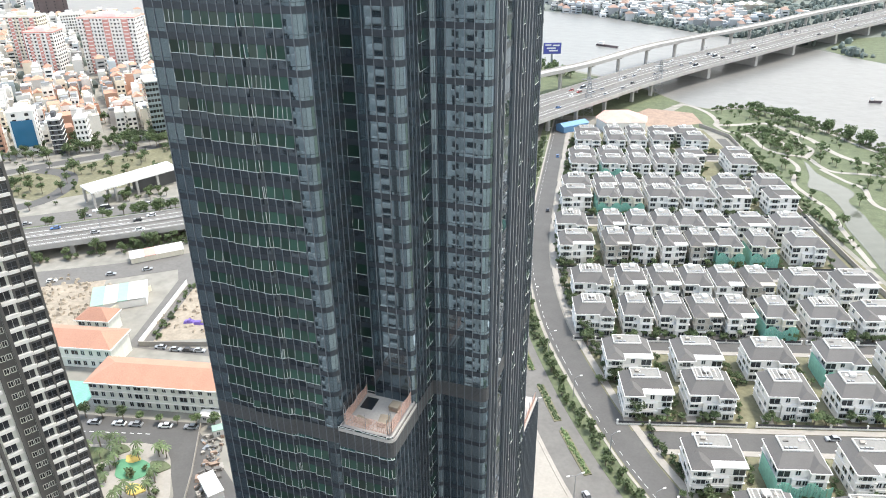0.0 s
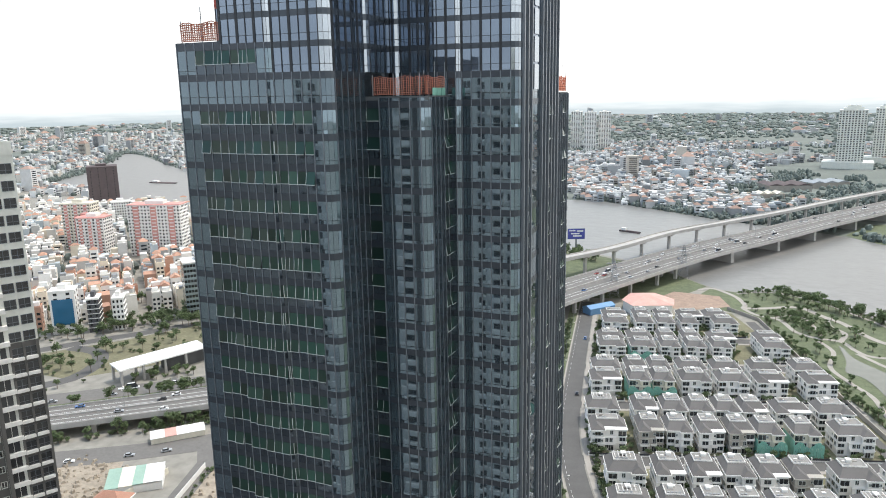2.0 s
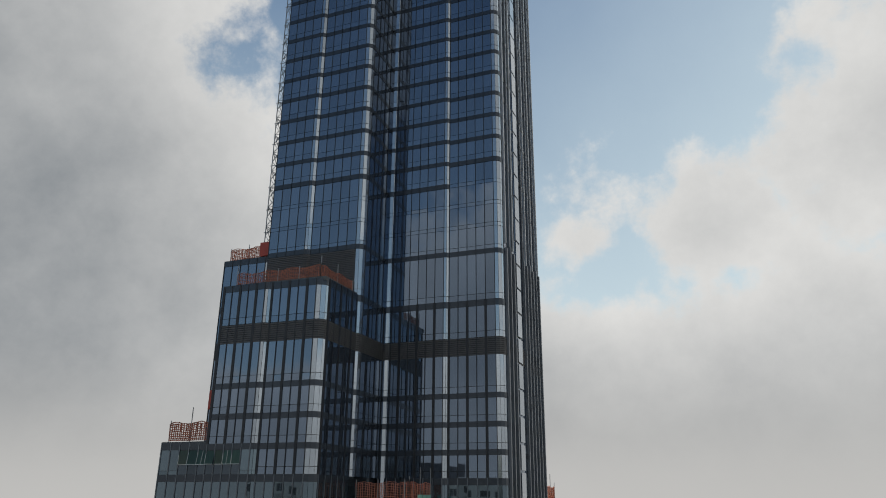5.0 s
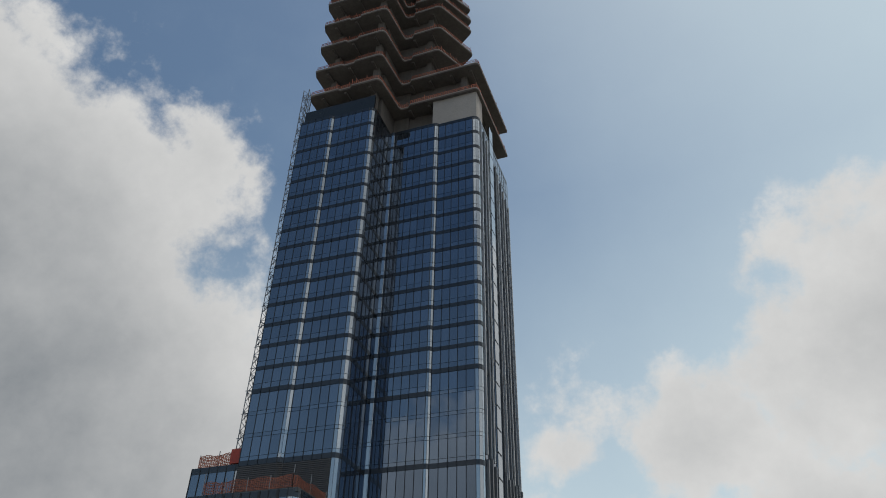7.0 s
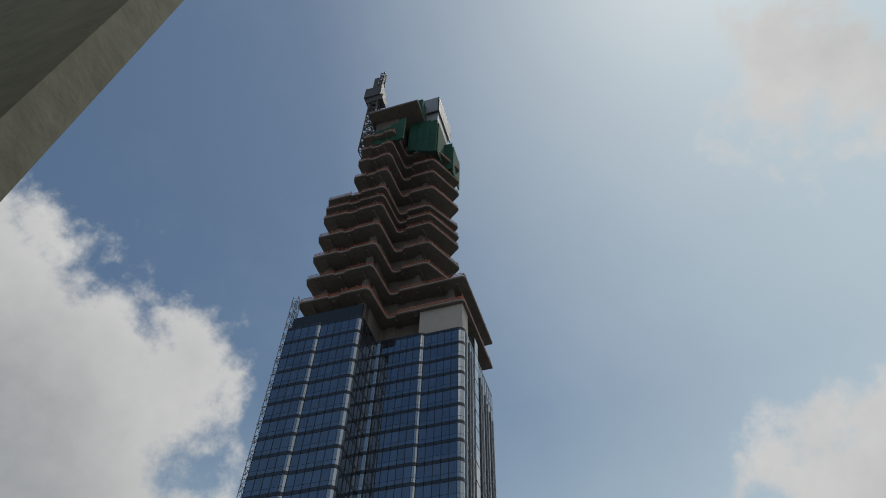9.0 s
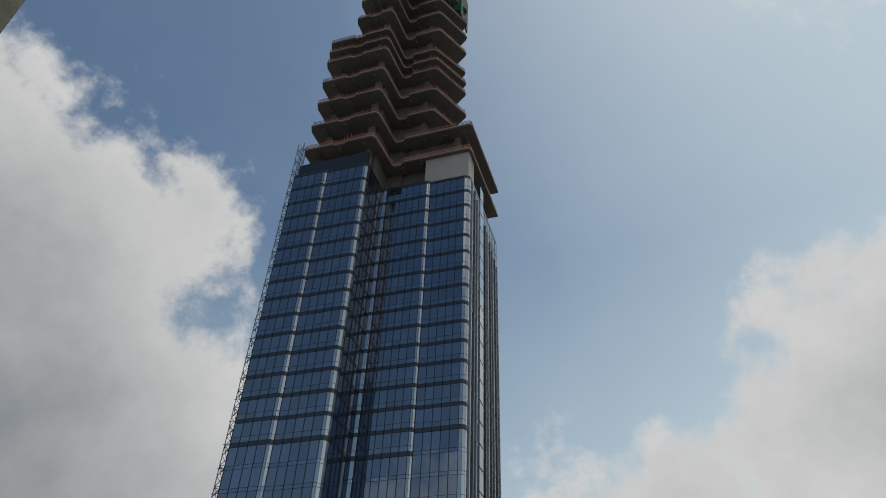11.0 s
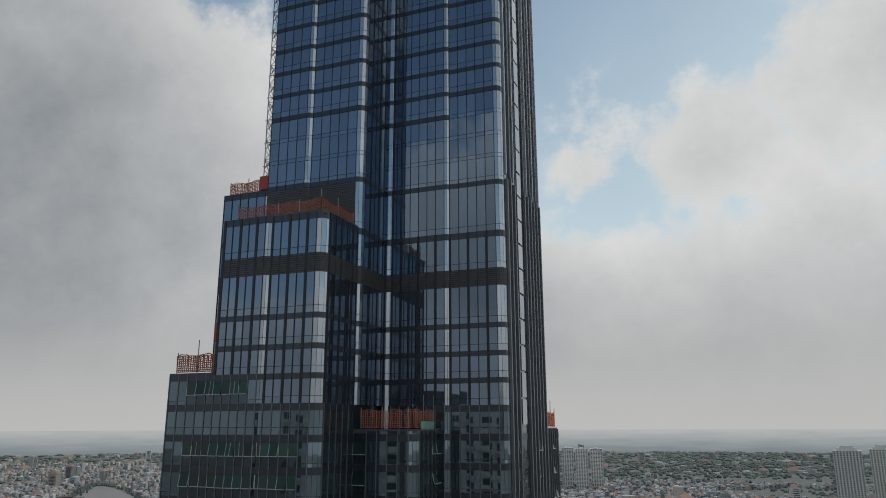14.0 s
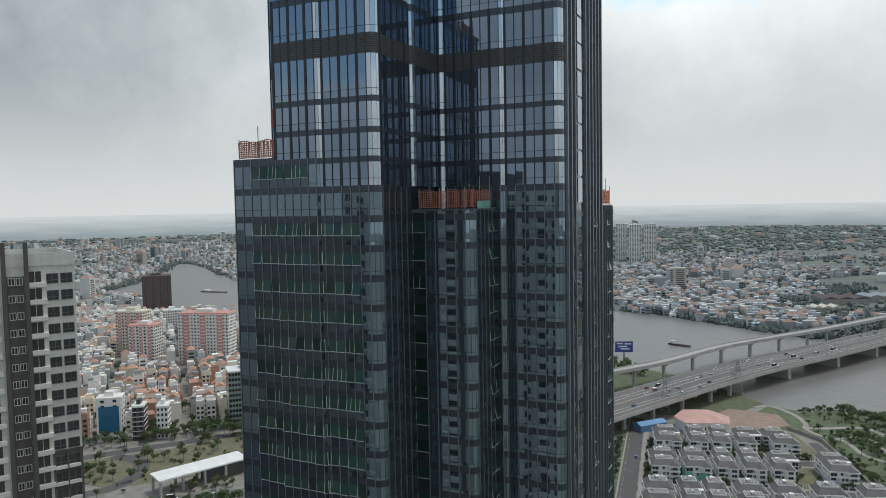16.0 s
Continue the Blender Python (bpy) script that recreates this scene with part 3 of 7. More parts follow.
# deep fins up the right side, their tops in steps
for i in range(11):
    y = 102.6 + 2.05 * i
    f = Mesh()
    if i in (3, 4):
        continue
    f.box(-29.8 * K, -29.8 * K + 0.45, y * K - 0.19, y * K + 0.19, 0.0, Z(38.2 + 0.12 * i + (0 if i % 2 else -0.6)))
    tpart("fin", f, M["fin"])
    f = Mesh()
    f.box(-29.8 * K, -29.8 * K + 0.28, y * K - 0.14, y * K + 0.14, Z(38.4), Z(109 - 0.7 * i))
    tpart("fin", f, M["fin"] if i % 2 else M["fin_light"])

# a slim bright glass column between the fins
bay = Mesh()
for zz in range(28):
    z0 = 0.5 + 4.05 * zz
    bay.box(-29.8 * K, -29.8 * K + 0.25, 108.5 * K, 110.9 * K, Z(z0), Z(z0 + 3.7))
tpart("glazing", bay, M["glass_corner"], kind="stuff")
# panes: those about the terraces one by one, the rest in sheets
near, rest = 0, {name: Mesh() for name in ("glass_hotel", "glass_flats", "glass_corner", "glass_lower", "glass_round")}
for pa, qa, n, a, b, lean, glass in PANES:
    if near < 300 and Z(3) < a < Z(29) and n[1] < -0.9 and pa[0] > -65.9 * K:
        one = Mesh()
        one.wallbox(pa, qa, n, 0.02, 0.04, a, b, lean=lean)
        tpart("pane", one, M[glass])
        near += 1
    else:
        rest[glass].wallbox(pa, qa, n, 0.02, 0.04, a, b, lean=lean)
for glass, mesh in rest.items():
    tpart("glazing", mesh, M[glass], kind="stuff")

# roofs of the setbacks
for x0, x1, y0, y1, z in ((-73.9, -65.8, 82.5, 92, 7.2), (-65.8, -49.6, 82.7, 92, 29.0), (-74.4, -65.7, 92, 112, 36.7), (-49.6, -40, 92.1, 100.6, -0.5), (-49.5, -40, 82.1, 92.2, -79.9),
                          (-48, -29.9, 123, 133, -0.3), (-48, -29.9, 133, 148, -117.8)):
    d = Mesh()
    d.box(x0 * K + 0.1, x1 * K - 0.1, y0 * K + 0.1, y1 * K, Z(z) - 0.2, Z(z))
    # upstand round the edge
    d.box(x0 * K, x1 * K - 0.02, y0 * K + 0.02, y0 * K + 0.3, Z(z) - 0.2, Z(z) + 0.3)
    d.box(x1 * K - 0.3, x1 * K - 0.02, y0 * K + 0.31, y1 * K, Z(z) - 0.2, Z(z) + 0.3)
    tpart("terrace", d, M["slab_edge" if z in (-79.9, -117.8) else "terrace_edge"])

# white upstand round the low terrace
w = Mesh()
w.band([(x * K, y * K) for x, y in [(-49.4, 92), (-49.4, 82.0)] + turn_round((-49, 82.0), (-39.9, 82.0), (-39.9, 92), 1.0) + [(-39.9, 92)]], 0.12, 0.14, Z(-80.35), Z(-79.7))
tpart("parapet_wall", w, M["slab_edge"], "pale upstand of the low terrace")
w = Mesh()
w.box(-48.6 * K, -46.4 * K, 88 * K, 91 * K, Z(-79.9), Z(-79.75))
tpart("roof_hatch", w, M["glass_dark"], "dark square opening in the terrace")
# green panels at the end of the centre terrace
w = Mesh()
for i in range(3):
    w.box(-40.2 * K - 0.08, -40.2 * K, (94.4 + 1.6 * i) * K, (95.8 + 1.6 * i) * K, Z(-0.3), Z(0.9))
tpart("parapet_wall", w, M["green_sheet"], "pale green sheet at the terrace edge")
# ---- the bare floors above the glass ----
def floor_slab(z, x0, xr, tip=None):
    """One bare floor over both shafts: x0 its left end, xr the right end of its right front, tip its side corner."""
    mid = (x0 - 48.3) / 2
    tip = tip and (tip[0] + 1.3, tip[1] + 0.8)
    side = [(xr, 100.1), tip, (tip[0] - 4.6, tip[1] + 3.2)] if tip else [(xr, 100.1), (xr + 0.4, 122.6)]
    front = [(x0 - 0.1, 92.6), (x0 + 0.5, 91.2), (mid - 1.4, 91.2), (mid - 1.0, 91.6), (mid + 1.4, 91.6), (mid + 1.8, 91.2)]
    front += turn_round((mid, 91.2), (-48.3, 91.2), (-47.6, 101), 1.2) + turn_round((-48.3, 91.2), (-47.6, 100.9), (-45.5, 100.9), 0.9)
    front += [(-45.6, 100.9), (-45.0, 100.2)] + turn_round((-45, 100.2), side[0], side[1], 1.0)
    front += turn_round(side[0], side[1], side[2], 0.8) + [side[2]] if tip else [side[1]]
    loop = [(x * K, y * K) for x, y in front]
    s = Mesh()
    s.prism([((x0 + 0.6) * K, 121 * K)] + loop + [(-44 * K, 122.8 * K)], Z(z) - 0.34, Z(z))
    slab = tpart("floor_slab", s, M["concrete"])
    e = Mesh()
    e.band(loop, -0.2, 0.26, Z(z) - 0.02, Z(z) + 0.13)
    part("edge_kerb", e, M["slab_edge"], slab)
    # beams under the slab
    bm_ = Mesh()
    for x in (x0 + 3, mid, -51):
        bm_.box(x * K - 0.25, x * K + 0.25, 92.2 * K, 118 * K, Z(z) - 0.75, Z(z) - 0.33)
    for x in (-45.5, -41) + (() if tip else (-36, -31.5)):
        bm_.box(x * K - 0.25, x * K + 0.25, 101.4 * K, 118 * K, Z(z) - 0.75, Z(z) - 0.33)
    part("ceiling_beam", bm_, M["concrete"], slab, kind="stuff")
    g = Mesh()
    for p, q, d, L in along(loop[1:]):
        n = (-d.y, d.x)
        ex, ey = n[0] * 0.22, n[1] * 0.22
        count = max(1, int(L / 0.42))
        for j in range(count):
            if rnd.random() < 0.10:
                continue
            x, y = p[0] + d.x * L * j / count + ex, p[1] + d.y * L * j / count + ey
            g.box(x - 0.035, x + 0.035, y - 0.035, y + 0.035, Z(z), Z(z) + (1.9 if rnd.random() < 0.06 else 1.25))
        for hh in (0.45, 0.85, 1.25):
            g.bar((p[0] + ex, p[1] + ey, Z(z) + hh), (q[0] + ex, q[1] + ey, Z(z) + hh), 0.07)
    part("guard_rail", g, M["red_net"], slab, "rusty red guard rail")
    return slab


for z, x0, xr, tip in ((117.3, -65.0, -29.5, None), (125.2, -64.8, -29.3, None), (133.3, -64.6, -38.6, (-34.8, 109.5)), (141.3, -64.6, -38.5, (-34.8, 109.5)),
                       (149.4, -64.6, -38.6, (-34.9, 109)), (153.6, -64.6, -38.8, (-34.9, 109)), (157.6, -64.6, -39.2, (-35, 108.5)), (166.1, -58.4, -38.4, (-34.9, 108.5)),
                       (174.4, -58.2, -38.6, (-35, 109)), (181.0, -58.2, -38.8, (-35, 109)), (187.9, -58.4, -38.8, (-35, 109))):
    floor_slab(z, x0, xr, tip)
top = Mesh()
top.box(-59 * K, -42.5 * K, 92.5 * K, 118 * K, Z(206), Z(206) + 0.8)
tpart("floor_slab", top, M["concrete"])
# core and columns
for x0, x1, y0, y1, z0, z1 in ((-61.5, -50, 96.5, 120, 109, 158), (-57.5, -50, 96.5, 120, 158, 206), (-50.1, -46.5, 103.5, 120, 109, 199), (-46.6, -33, 104, 120, 109, 126), (-46.6, -41.2, 103.6, 116, 126, 199)):
    c = Mesh()
    c.box(x0 * K, x1 * K, y0 * K, y1 * K, Z(z0), Z(z1))
    tpart("concrete_core", c, M["concrete"])
for x, y, z0, z1 in ((-61.5, 95.5, 109, 158), (-51.0, 95.0, 109, 188), (-33.5, 103.5, 109, 128), (-42.0, 103.6, 128, 198)):
    c = Mesh()
    c.box(x * K - 0.6, x * K + 0.6, y * K - 0.6, y * K + 0.6, Z(z0), Z(z1))
    tpart("column", c, M["concrete"])
w = Mesh()
w.box(-39.8 * K, -30.1 * K, 100.9 * K, 101.5 * K, Z(109.6), Z(117.4))
w.box(-30.6 * K, -30.05 * K, 101.4 * K, 105 * K, Z(109.6), Z(117.4))
tpart("parapet_wall", w, M["slab_edge"], "bare concrete wall panel")
w = Mesh()
w.box(-65.6 * K, -49.4 * K, 92.2 * K, 92.7 * K, Z(109.2), Z(113.5))
tpart("parapet_wall", w, M["glass_dark"], "dark unfinished glazing frame")
# formwork and nets
f = Mesh()
f.box(-47.3 * K, -38.2 * K, 100.2 * K, 100.6 * K, Z(212), Z(221.5))
f.box(-38.5 * K, -38.1 * K, 100.2 * K, 113 * K, Z(212), Z(221.5))
f.box(-47.3 * K, -38.6 * K, 101.0 * K, 112 * K, Z(198), Z(218))
tpart("formwork", f, M["steel"], "grey climbing formwork panels")
f = Mesh()
for i in range(8):
    a, b = -55.4 + 1.2 * i, -55.4 + 1.2 * (i + 1)
    f.box(a * K, b * K, 92.9 * K - 0.2 * (i % 2), 93.4 * K, Z(184.6), Z((193, 193.5, 195, 197)[min(i // 2, 3)]))
for i in range(8):
    a, b = -47.4 + 1.15 * i, -47.4 + 1.15 * (i + 1)
    f.box(a * K, b * K, 100.0 * K - 0.2 * (i % 2), 100.6 * K, Z(189.5 - 0.6 * i), Z(208 - 0.5 * i))
f.box(-38.2 * K, -37.8 * K, 100.3 * K, 110 * K, Z(185.5), Z(203))
f.box(-35.2 * K, -34.8 * K, 106.5 * K, 113 * K, Z(182), Z(197))
f.box(-38 * K, -35.2 * K, 106.3 * K, 106.6 * K, Z(184), Z(199))
f.box(-46 * K, -42.6 * K, 97 * K, 101 * K, Z(208), Z(216))
tpart("scaffold_net", f, M["green_net"], "dark green scaffold net")
tower_top = thing("tower_crane", "brown steel stub of a tower crane on the tower's top", "tower crane", (-60 * K, 97 * K, Z(207)))


def lattice(mesh, x, y, z0, z1, w, bay=1.6, t=0.12):
    k = max(1, round((z1 - z0) / bay))
    cor = [(x - w / 2, y - w / 2), (x + w / 2, y - w / 2), (x + w / 2, y + w / 2), (x - w / 2, y + w / 2)]
    for a in cor:
        mesh.bar((*a, z0), (*a, z1), t)
    for j in range(k):
        a, b = z0 + (z1 - z0) * j / k, z0 + (z1 - z0) * (j + 1) / k
        for m in range(4):
            p, q = cor[m], cor[(m + 1) % 4]
            mesh.bar((*p, a), (*q, b) if j % 2 else (*q, a), t * 0.7)
            mesh.bar((*q, a), (*p, b), t * 0.7)


m = Mesh()
lattice(m, 0, 0, -16, 18, 2.6, 2.4, 0.3)
part("mast", m, M["louver"], tower_top)
m = Mesh()
m.box(-3.2, 2.2, -2, 2, 16, 22)
m.box(-2.4, 3.0, -1.6, 1.6, 13, 16.5)
part("machinery_deck", m, M["louver"], tower_top)
m = Mesh()
m.box(-1.5, 0.0, -1, 1, 22, 31)
m.box(0.5, 1.4, -0.6, 0.6, 22, 27)
lattice(m, 0.4, 0.8, 22, 37, 1.4, 1.5, 0.2)
part("slewing_frame", m, M["louver"], tower_top)

# hoist mast up the left side
hoist = thing("construction_hoist", "slim steel hoist mast fixed to the tower's side", "construction hoist", (-66.5 * K, 92.8 * K, Z(29)))
m = Mesh()
lattice(m, 0, 0, 0, 92 * K, 1.2, 1.5, 0.1)
part("mast", m, M["steel"], hoist)
m = Mesh()
for j in range(19):
    m.bar((0, 0, 4 + 4.05 * K * j), (1.6, 0.6, 4 + 4.05 * K * j), 0.14)
    m.bar((-1.3, 0, 4 + 4.05 * K * j), (0.2, 0, 4 + 4.05 * K * j), 0.09)
part("wall_tie", m, M["steel"], hoist)
m = Mesh()
m.box(-1.0, 0.6, -1.0, 0.3, 8.1 * K, 10.4 * K)
part("landing_gate", m, M["red_paint"], hoist, "red landing gate")
m = Mesh()
hx, hy = -3.4 * K, -5.1 * K
m.box(hx - 0.45, hx + 0.45, hy - 0.8, hy + 0.8, -16.6 * K, -13.9 * K)
part("cabin", m, M["red_paint"], hoist, "red hoist cabin")
m = Mesh()
lattice(m, hx + 1.1, hy, -21.5 * K, -11.0 * K, 0.8, 1.2, 0.08)
part("mast", m, M["steel"], hoist)

# barriers of red netting on the terraces
def barrier(line, z, h=1.9, net_mat="red_net", cord=0.058, tag="sagging orange-red safety netting on steel posts along a terrace"):
    x0, y0 = line[0][0] * K, line[0][1] * K
    b = thing("safety_barrier", tag, "safety barrier", (x0, y0, Z(z)), group="terrace barriers")
    net = Mesh()
    for p, q, d, L in along([(x * K - x0, y * K - y0) for x, y in line]):
        n = max(1, int(L / 0.3))
        for j in range(n):
            a, c2 = L * j / n, L * (j + 1) / n
            sag = lambda s: 0.18 * math.sin(s * 1.7) + rnd.uniform(-0.08, 0.08)
            for hh in (0.1, 0.25, 0.45, 0.65, 0.85, 1.05, 1.25, 1.45, 1.62):
                k = hh / 1.9 * h
                net.bar((p[0] + d.x * a, p[1] + d.y * a, k + sag(a) * hh * 0.5), (p[0] + d.x * c2, p[1] + d.y * c2, k + sag(c2) * hh * 0.5), cord)
            net.bar((p[0] + d.x * a, p[1] + d.y * a, 0.1), (p[0] + d.x * a + rnd.uniform(-0.1, 0.1), p[1] + d.y * a, h * 0.85), cord * 0.9)
        for j in range(max(2, int(L / 2.6)) + 1):
            a = L * j / max(2, int(L / 2.6))
            posts = Mesh()
            posts.bar((p[0] + d.x * a, p[1] + d.y * a, 0), (p[0] + d.x * a, p[1] + d.y * a, h * rnd.choice((1.0, 1.15, 1.6))), 0.08)
            part("post", posts, M["steel"], b)
    part("netting", net, M[net_mat], b)


barrier([(-73.3, 83.0), (-66.2, 83.0)], 7.6, 2.6, cord=0.11)
barrier([(-64.5, 82.8), (-50.6, 82.9), (-50.2, 91.5)], 29.4, 1.7)
barrier([(-73.8, 92.5), (-66.8, 92.5)], 37.1, 2.0, cord=0.09)
barrier([(-48.6, 92.5), (-42.0, 92.5), (-41.0, 93.2), (-40.6, 99.8)], -0.1, 2.6)
barrier([(-30.3, 123.6), (-30.3, 132.8)], 0.1, 2.6, cord=0.09)
barrier([(-48.8, 82.6), (-41.0, 82.6), (-40.5, 83.2), (-40.5, 91.5)], -79.4, 2.4, "faded_net", tag="faded pinkish safety netting on steel posts along a terrace")
barrier([(-48.8, 83.2), (-48.8, 91.4)], -79.4, 2.0, "faded_net", tag="faded pinkish safety netting on steel posts along a terrace")
rp_ = random.Random(3)
for x, y, w, d, h, tag in ((-46.5, 84.6, 2.6, 1.2, 0.5, "stack of weathered timber boards on a terrace"), (-43.2, 85.6, 1.4, 2.2, 0.7, "stack of weathered timber boards on a terrace"), (-42.6, 89.6, 1.6, 1.6, 1.0, "small pile of formwork panels on a terrace")):
    pile = thing("material_pile", tag, "building material", (x * K, y * K, Z(-79.9)), rp_.uniform(-20, 20), group="piles on the low terrace")
    for k in range(5):
        m = Mesh()
        m.obox(rp_.uniform(-0.1, 0.1), rp_.uniform(-0.1, 0.1), rp_.uniform(-0.08, 0.08), w, d, h * k / 5, h * (k + 0.85) / 5)
        part("board", m, M["red_earth" if k % 2 else "sand"], pile)
barrier([(-30.3, 134), (-30.3, 147)], -117.4, 2.2, "faded_net", tag="faded pinkish safety netting on steel posts along a terrace")
# ---- ground, water, roads ----
g = Mesh()
g.prism([(4900 * math.cos(2 * math.pi * i / 96), 4900 * math.sin(2 * math.pi * i / 96)) for i in range(96)], -1, 0)
whole("ground", g, M["ground"], "dusty pale open ground between the blocks", "ground", kind="structure")

NEAR_BANK = smooth([(-1080, 900), (-990, 872), (-872, 817), (-700, 790), (-480, 760), (-250, 690), (-130, 662), (-75, 632), (-39, 598), (-18, 573), (2, 562), (28, 574), (58, 560), (84, 526), (110, 490), (170, 440), (420, 300), (900, 120)], 5)
FAR_BANK = smooth([(-1187, 915), (-1248, 1044), (-1420, 1290), (-1609, 1514), (-1500, 1500), (-1000, 1150), (-600, 1045), (-224, 996), (-153, 977), (-76, 922), (-10, 875), (48, 848), (101, 814), (149, 764), (300, 640), (700, 420), (1300, 180)], 5)
w = Mesh()
w.face([(x, y, 0.12) for x, y in NEAR_BANK] + [(x, y, 0.12) for x, y in reversed(FAR_BANK)])
whole("water", w, M["mud_water"], "calm grey brown silty river", "river", kind="structure")
w = Mesh()
ribbon(w, smooth([(-900, 2900), (-517, 2736), (-174, 2600), (88, 2950), (311, 3105), (700, 3300)]), 70, 0.12, 0.1)
ribbon(w, smooth([(150, 3500), (420, 3450), (900, 3700)]), 120, 0.12, 0.1)
whole("water", w, M["mud_water"], "narrow pale creek far across the plain", "river", kind="structure")
pond = Mesh()
pond.face([(x, y, 0.2) for x, y in smooth([(60, 457), (62, 453), (66, 436), (79, 417), (81, 408), (77, 397), (82, 381), (84, 368), (90, 340), (98, 300), (86, 300), (77, 340), (72, 364), (73, 383), (67, 406), (59, 413), (61, 431), (60, 457)], 4)[:-1]])
whole("water", pond, M["pond_water"], "still grey pond winding through the park", "pond", kind="structure")

# district axes
AD = radians(17)
DO = Vector((-10.1, 187.7))
E1, E2 = Vector((math.cos(AD), math.sin(AD))), Vector((-math.sin(AD), math.cos(AD)))


def D(u, v):
    p = DO + E1 * u + E2 * v
    return (p.x, p.y)


def sheet(name, poly, z, mat, label, category, thick=0.0):
    m = Mesh()
    if thick:
        m.prism(poly, z - thick, z)
    else:
        m.face([(x, y, z) for x, y in poly])
    return whole(name, m, mat, label, category, kind="structure")


INNER = smooth([(-95, 500), (-86, 439), (-72, 346), (-61, 287), (-44, 237), (-24, 199), (-6, 171), (8, 153), (40, 112), (80, 60)])
OUTER = smooth([(-120, 520), (-97, 451), (-82, 330), (-66, 262), (-50, 215), (-36, 189), (-22, 166), (-8, 146), (24, 104), (60, 50)])
# plots of the villas: pale green gardens
sheet("lawn", [D(-14, -60), D(130, -60), D(118, 120), D(103, 300), D(14, 292), D(4, 230), D(-8, 120)], 0.03, M["garden"], "gardens of soil and thin grass between the villas", "lawn")
park = [D(112, -60), D(400, -60), (420, 298), (170, 438), (110, 490), (84, 524), (58, 558), (28, 572), (2, 560), (-15, 566), (-30, 520), (5, 505), (17, 491), (49, 394), (70, 338), (81, 308)]
sheet("lawn", park, 0.05, M["grass"], "mown park lawn along the river", "lawn")
sheet("verge", [(-18, 571), (-39, 596), (-75, 630), (-130, 660), (-250, 688), (-200, 590), (-120, 520), (-100, 510), (-40, 525)], 0.05, M["grass"], "rough green river bank under the bridge", "verge")
sheet("lot", [(-60, 505), (-40, 548), (-8, 545), (0, 520), (-25, 503)], 0.09, M["red_earth"], "bare reddish building lot", "lot")

m = Mesh()
ribbon(m, OUTER, 15, 0.06, 0.05)
whole("road", m, M["asphalt_old"], "wide worn grey avenue beside the tower", "road", kind="structure")
m = Mesh()
ribbon(m, INNER, 9.0, 0.08, 0.05)
for v, u0, u1 in ((-12, -2, 140), (39, -14, 128), (93, -16, 120), (147, -12, 118), (198, -4, 116), (242, 6, 110)):
    ribbon(m, [D(u0 - 4, v), D((u0 + u1) / 2, v), D(u1, v)], 7.5, 0.085, 0.05)
whole("road", m, M["asphalt"], "dark asphalt streets between the rows of villas", "road", kind="structure")
m = Mesh()
ribbon(m, INNER, 5.6, 0.14, 0.12, shift=-8.6)
whole("verge", m, M["grass"], "planted green strip between two roads", "verge", kind="structure")
m = Mesh()
ribbon(m, OUTER, 1.2, 0.18, 0.2, shift=-8.2)
ribbon(m, INNER, 2.4, 0.20, 0.2, shift=6.2)
ribbon(m, INNER, 0.8, 0.186, 0.2, shift=-5.3)
for v, u0, u1 in ((-12, 4, 140), (39, -8, 128), (93, -10, 120), (147, -6, 118), (198, 0, 116), (242, 12, 110)):
    for sft in (5.0, -5.0):
        ribbon(m, [D(u0 + 3, v), D(u1, v)], 2.2, 0.17, 0.2, shift=sft)
whole("pavement", m, M["paving"], "pale paved footways with kerbs", "pavement", kind="structure")
m = Mesh()
for line, step, shift in ((INNER, 5.0, -3.2),):
    for p, q, d, L in along(line):
        t = 0.0
        while t < L:
            x, y = p[0] + d.x * t - d.y * shift, p[1] + d.y * t + d.x * shift
            m.obox(x, y, math.atan2(d.y, d.x), step * 0.36, 0.11, 0.085, 0.10)
            t += step
whole("road_marking", m, M["marking"], "broken white lane lines", "road marking", kind="structure")
# long planted islands in the avenue
for a, b in ((0.44, 0.50), (0.53, 0.60), (0.63, 0.72)):
    n = len(OUTER)
    line = OUTER[int(a * n):int(b * n) + 1]
    isl = Mesh()
    ribbon(isl, line, 2.4, 0.3, 0.3)
    island = whole("planted_island", isl, M["garden"], "long kerbed island with low yellow green shrubs", "traffic island", group="islands in the avenue")
    hedge = Mesh()
    for p, q, d, L in along(line):
        for j in range(int(L / 0.5)):
            for k in range(3):
                hedge.obox(p[0] + d.x * j * 0.5 + rnd.uniform(-0.7, 0.7), p[1] + d.y * j * 0.5 + rnd.uniform(-0.7, 0.7), rnd.random() * 3, 0.8, 0.6, 0.3, rnd.uniform(0.5, 1.0), taper=0.4)
    part("shrubs", hedge, M["leaf"], island, kind="stuff")
sheet("forecourt", [(-18, 92), (-4, 128), (-20, 150), (-32, 172), (-48, 205), (-60, 205), (-60, 92)], 0.04, M["paving"], "pale concrete yard at the foot of the tower", "forecourt")

# park paths, wall and promenade
m = Mesh()
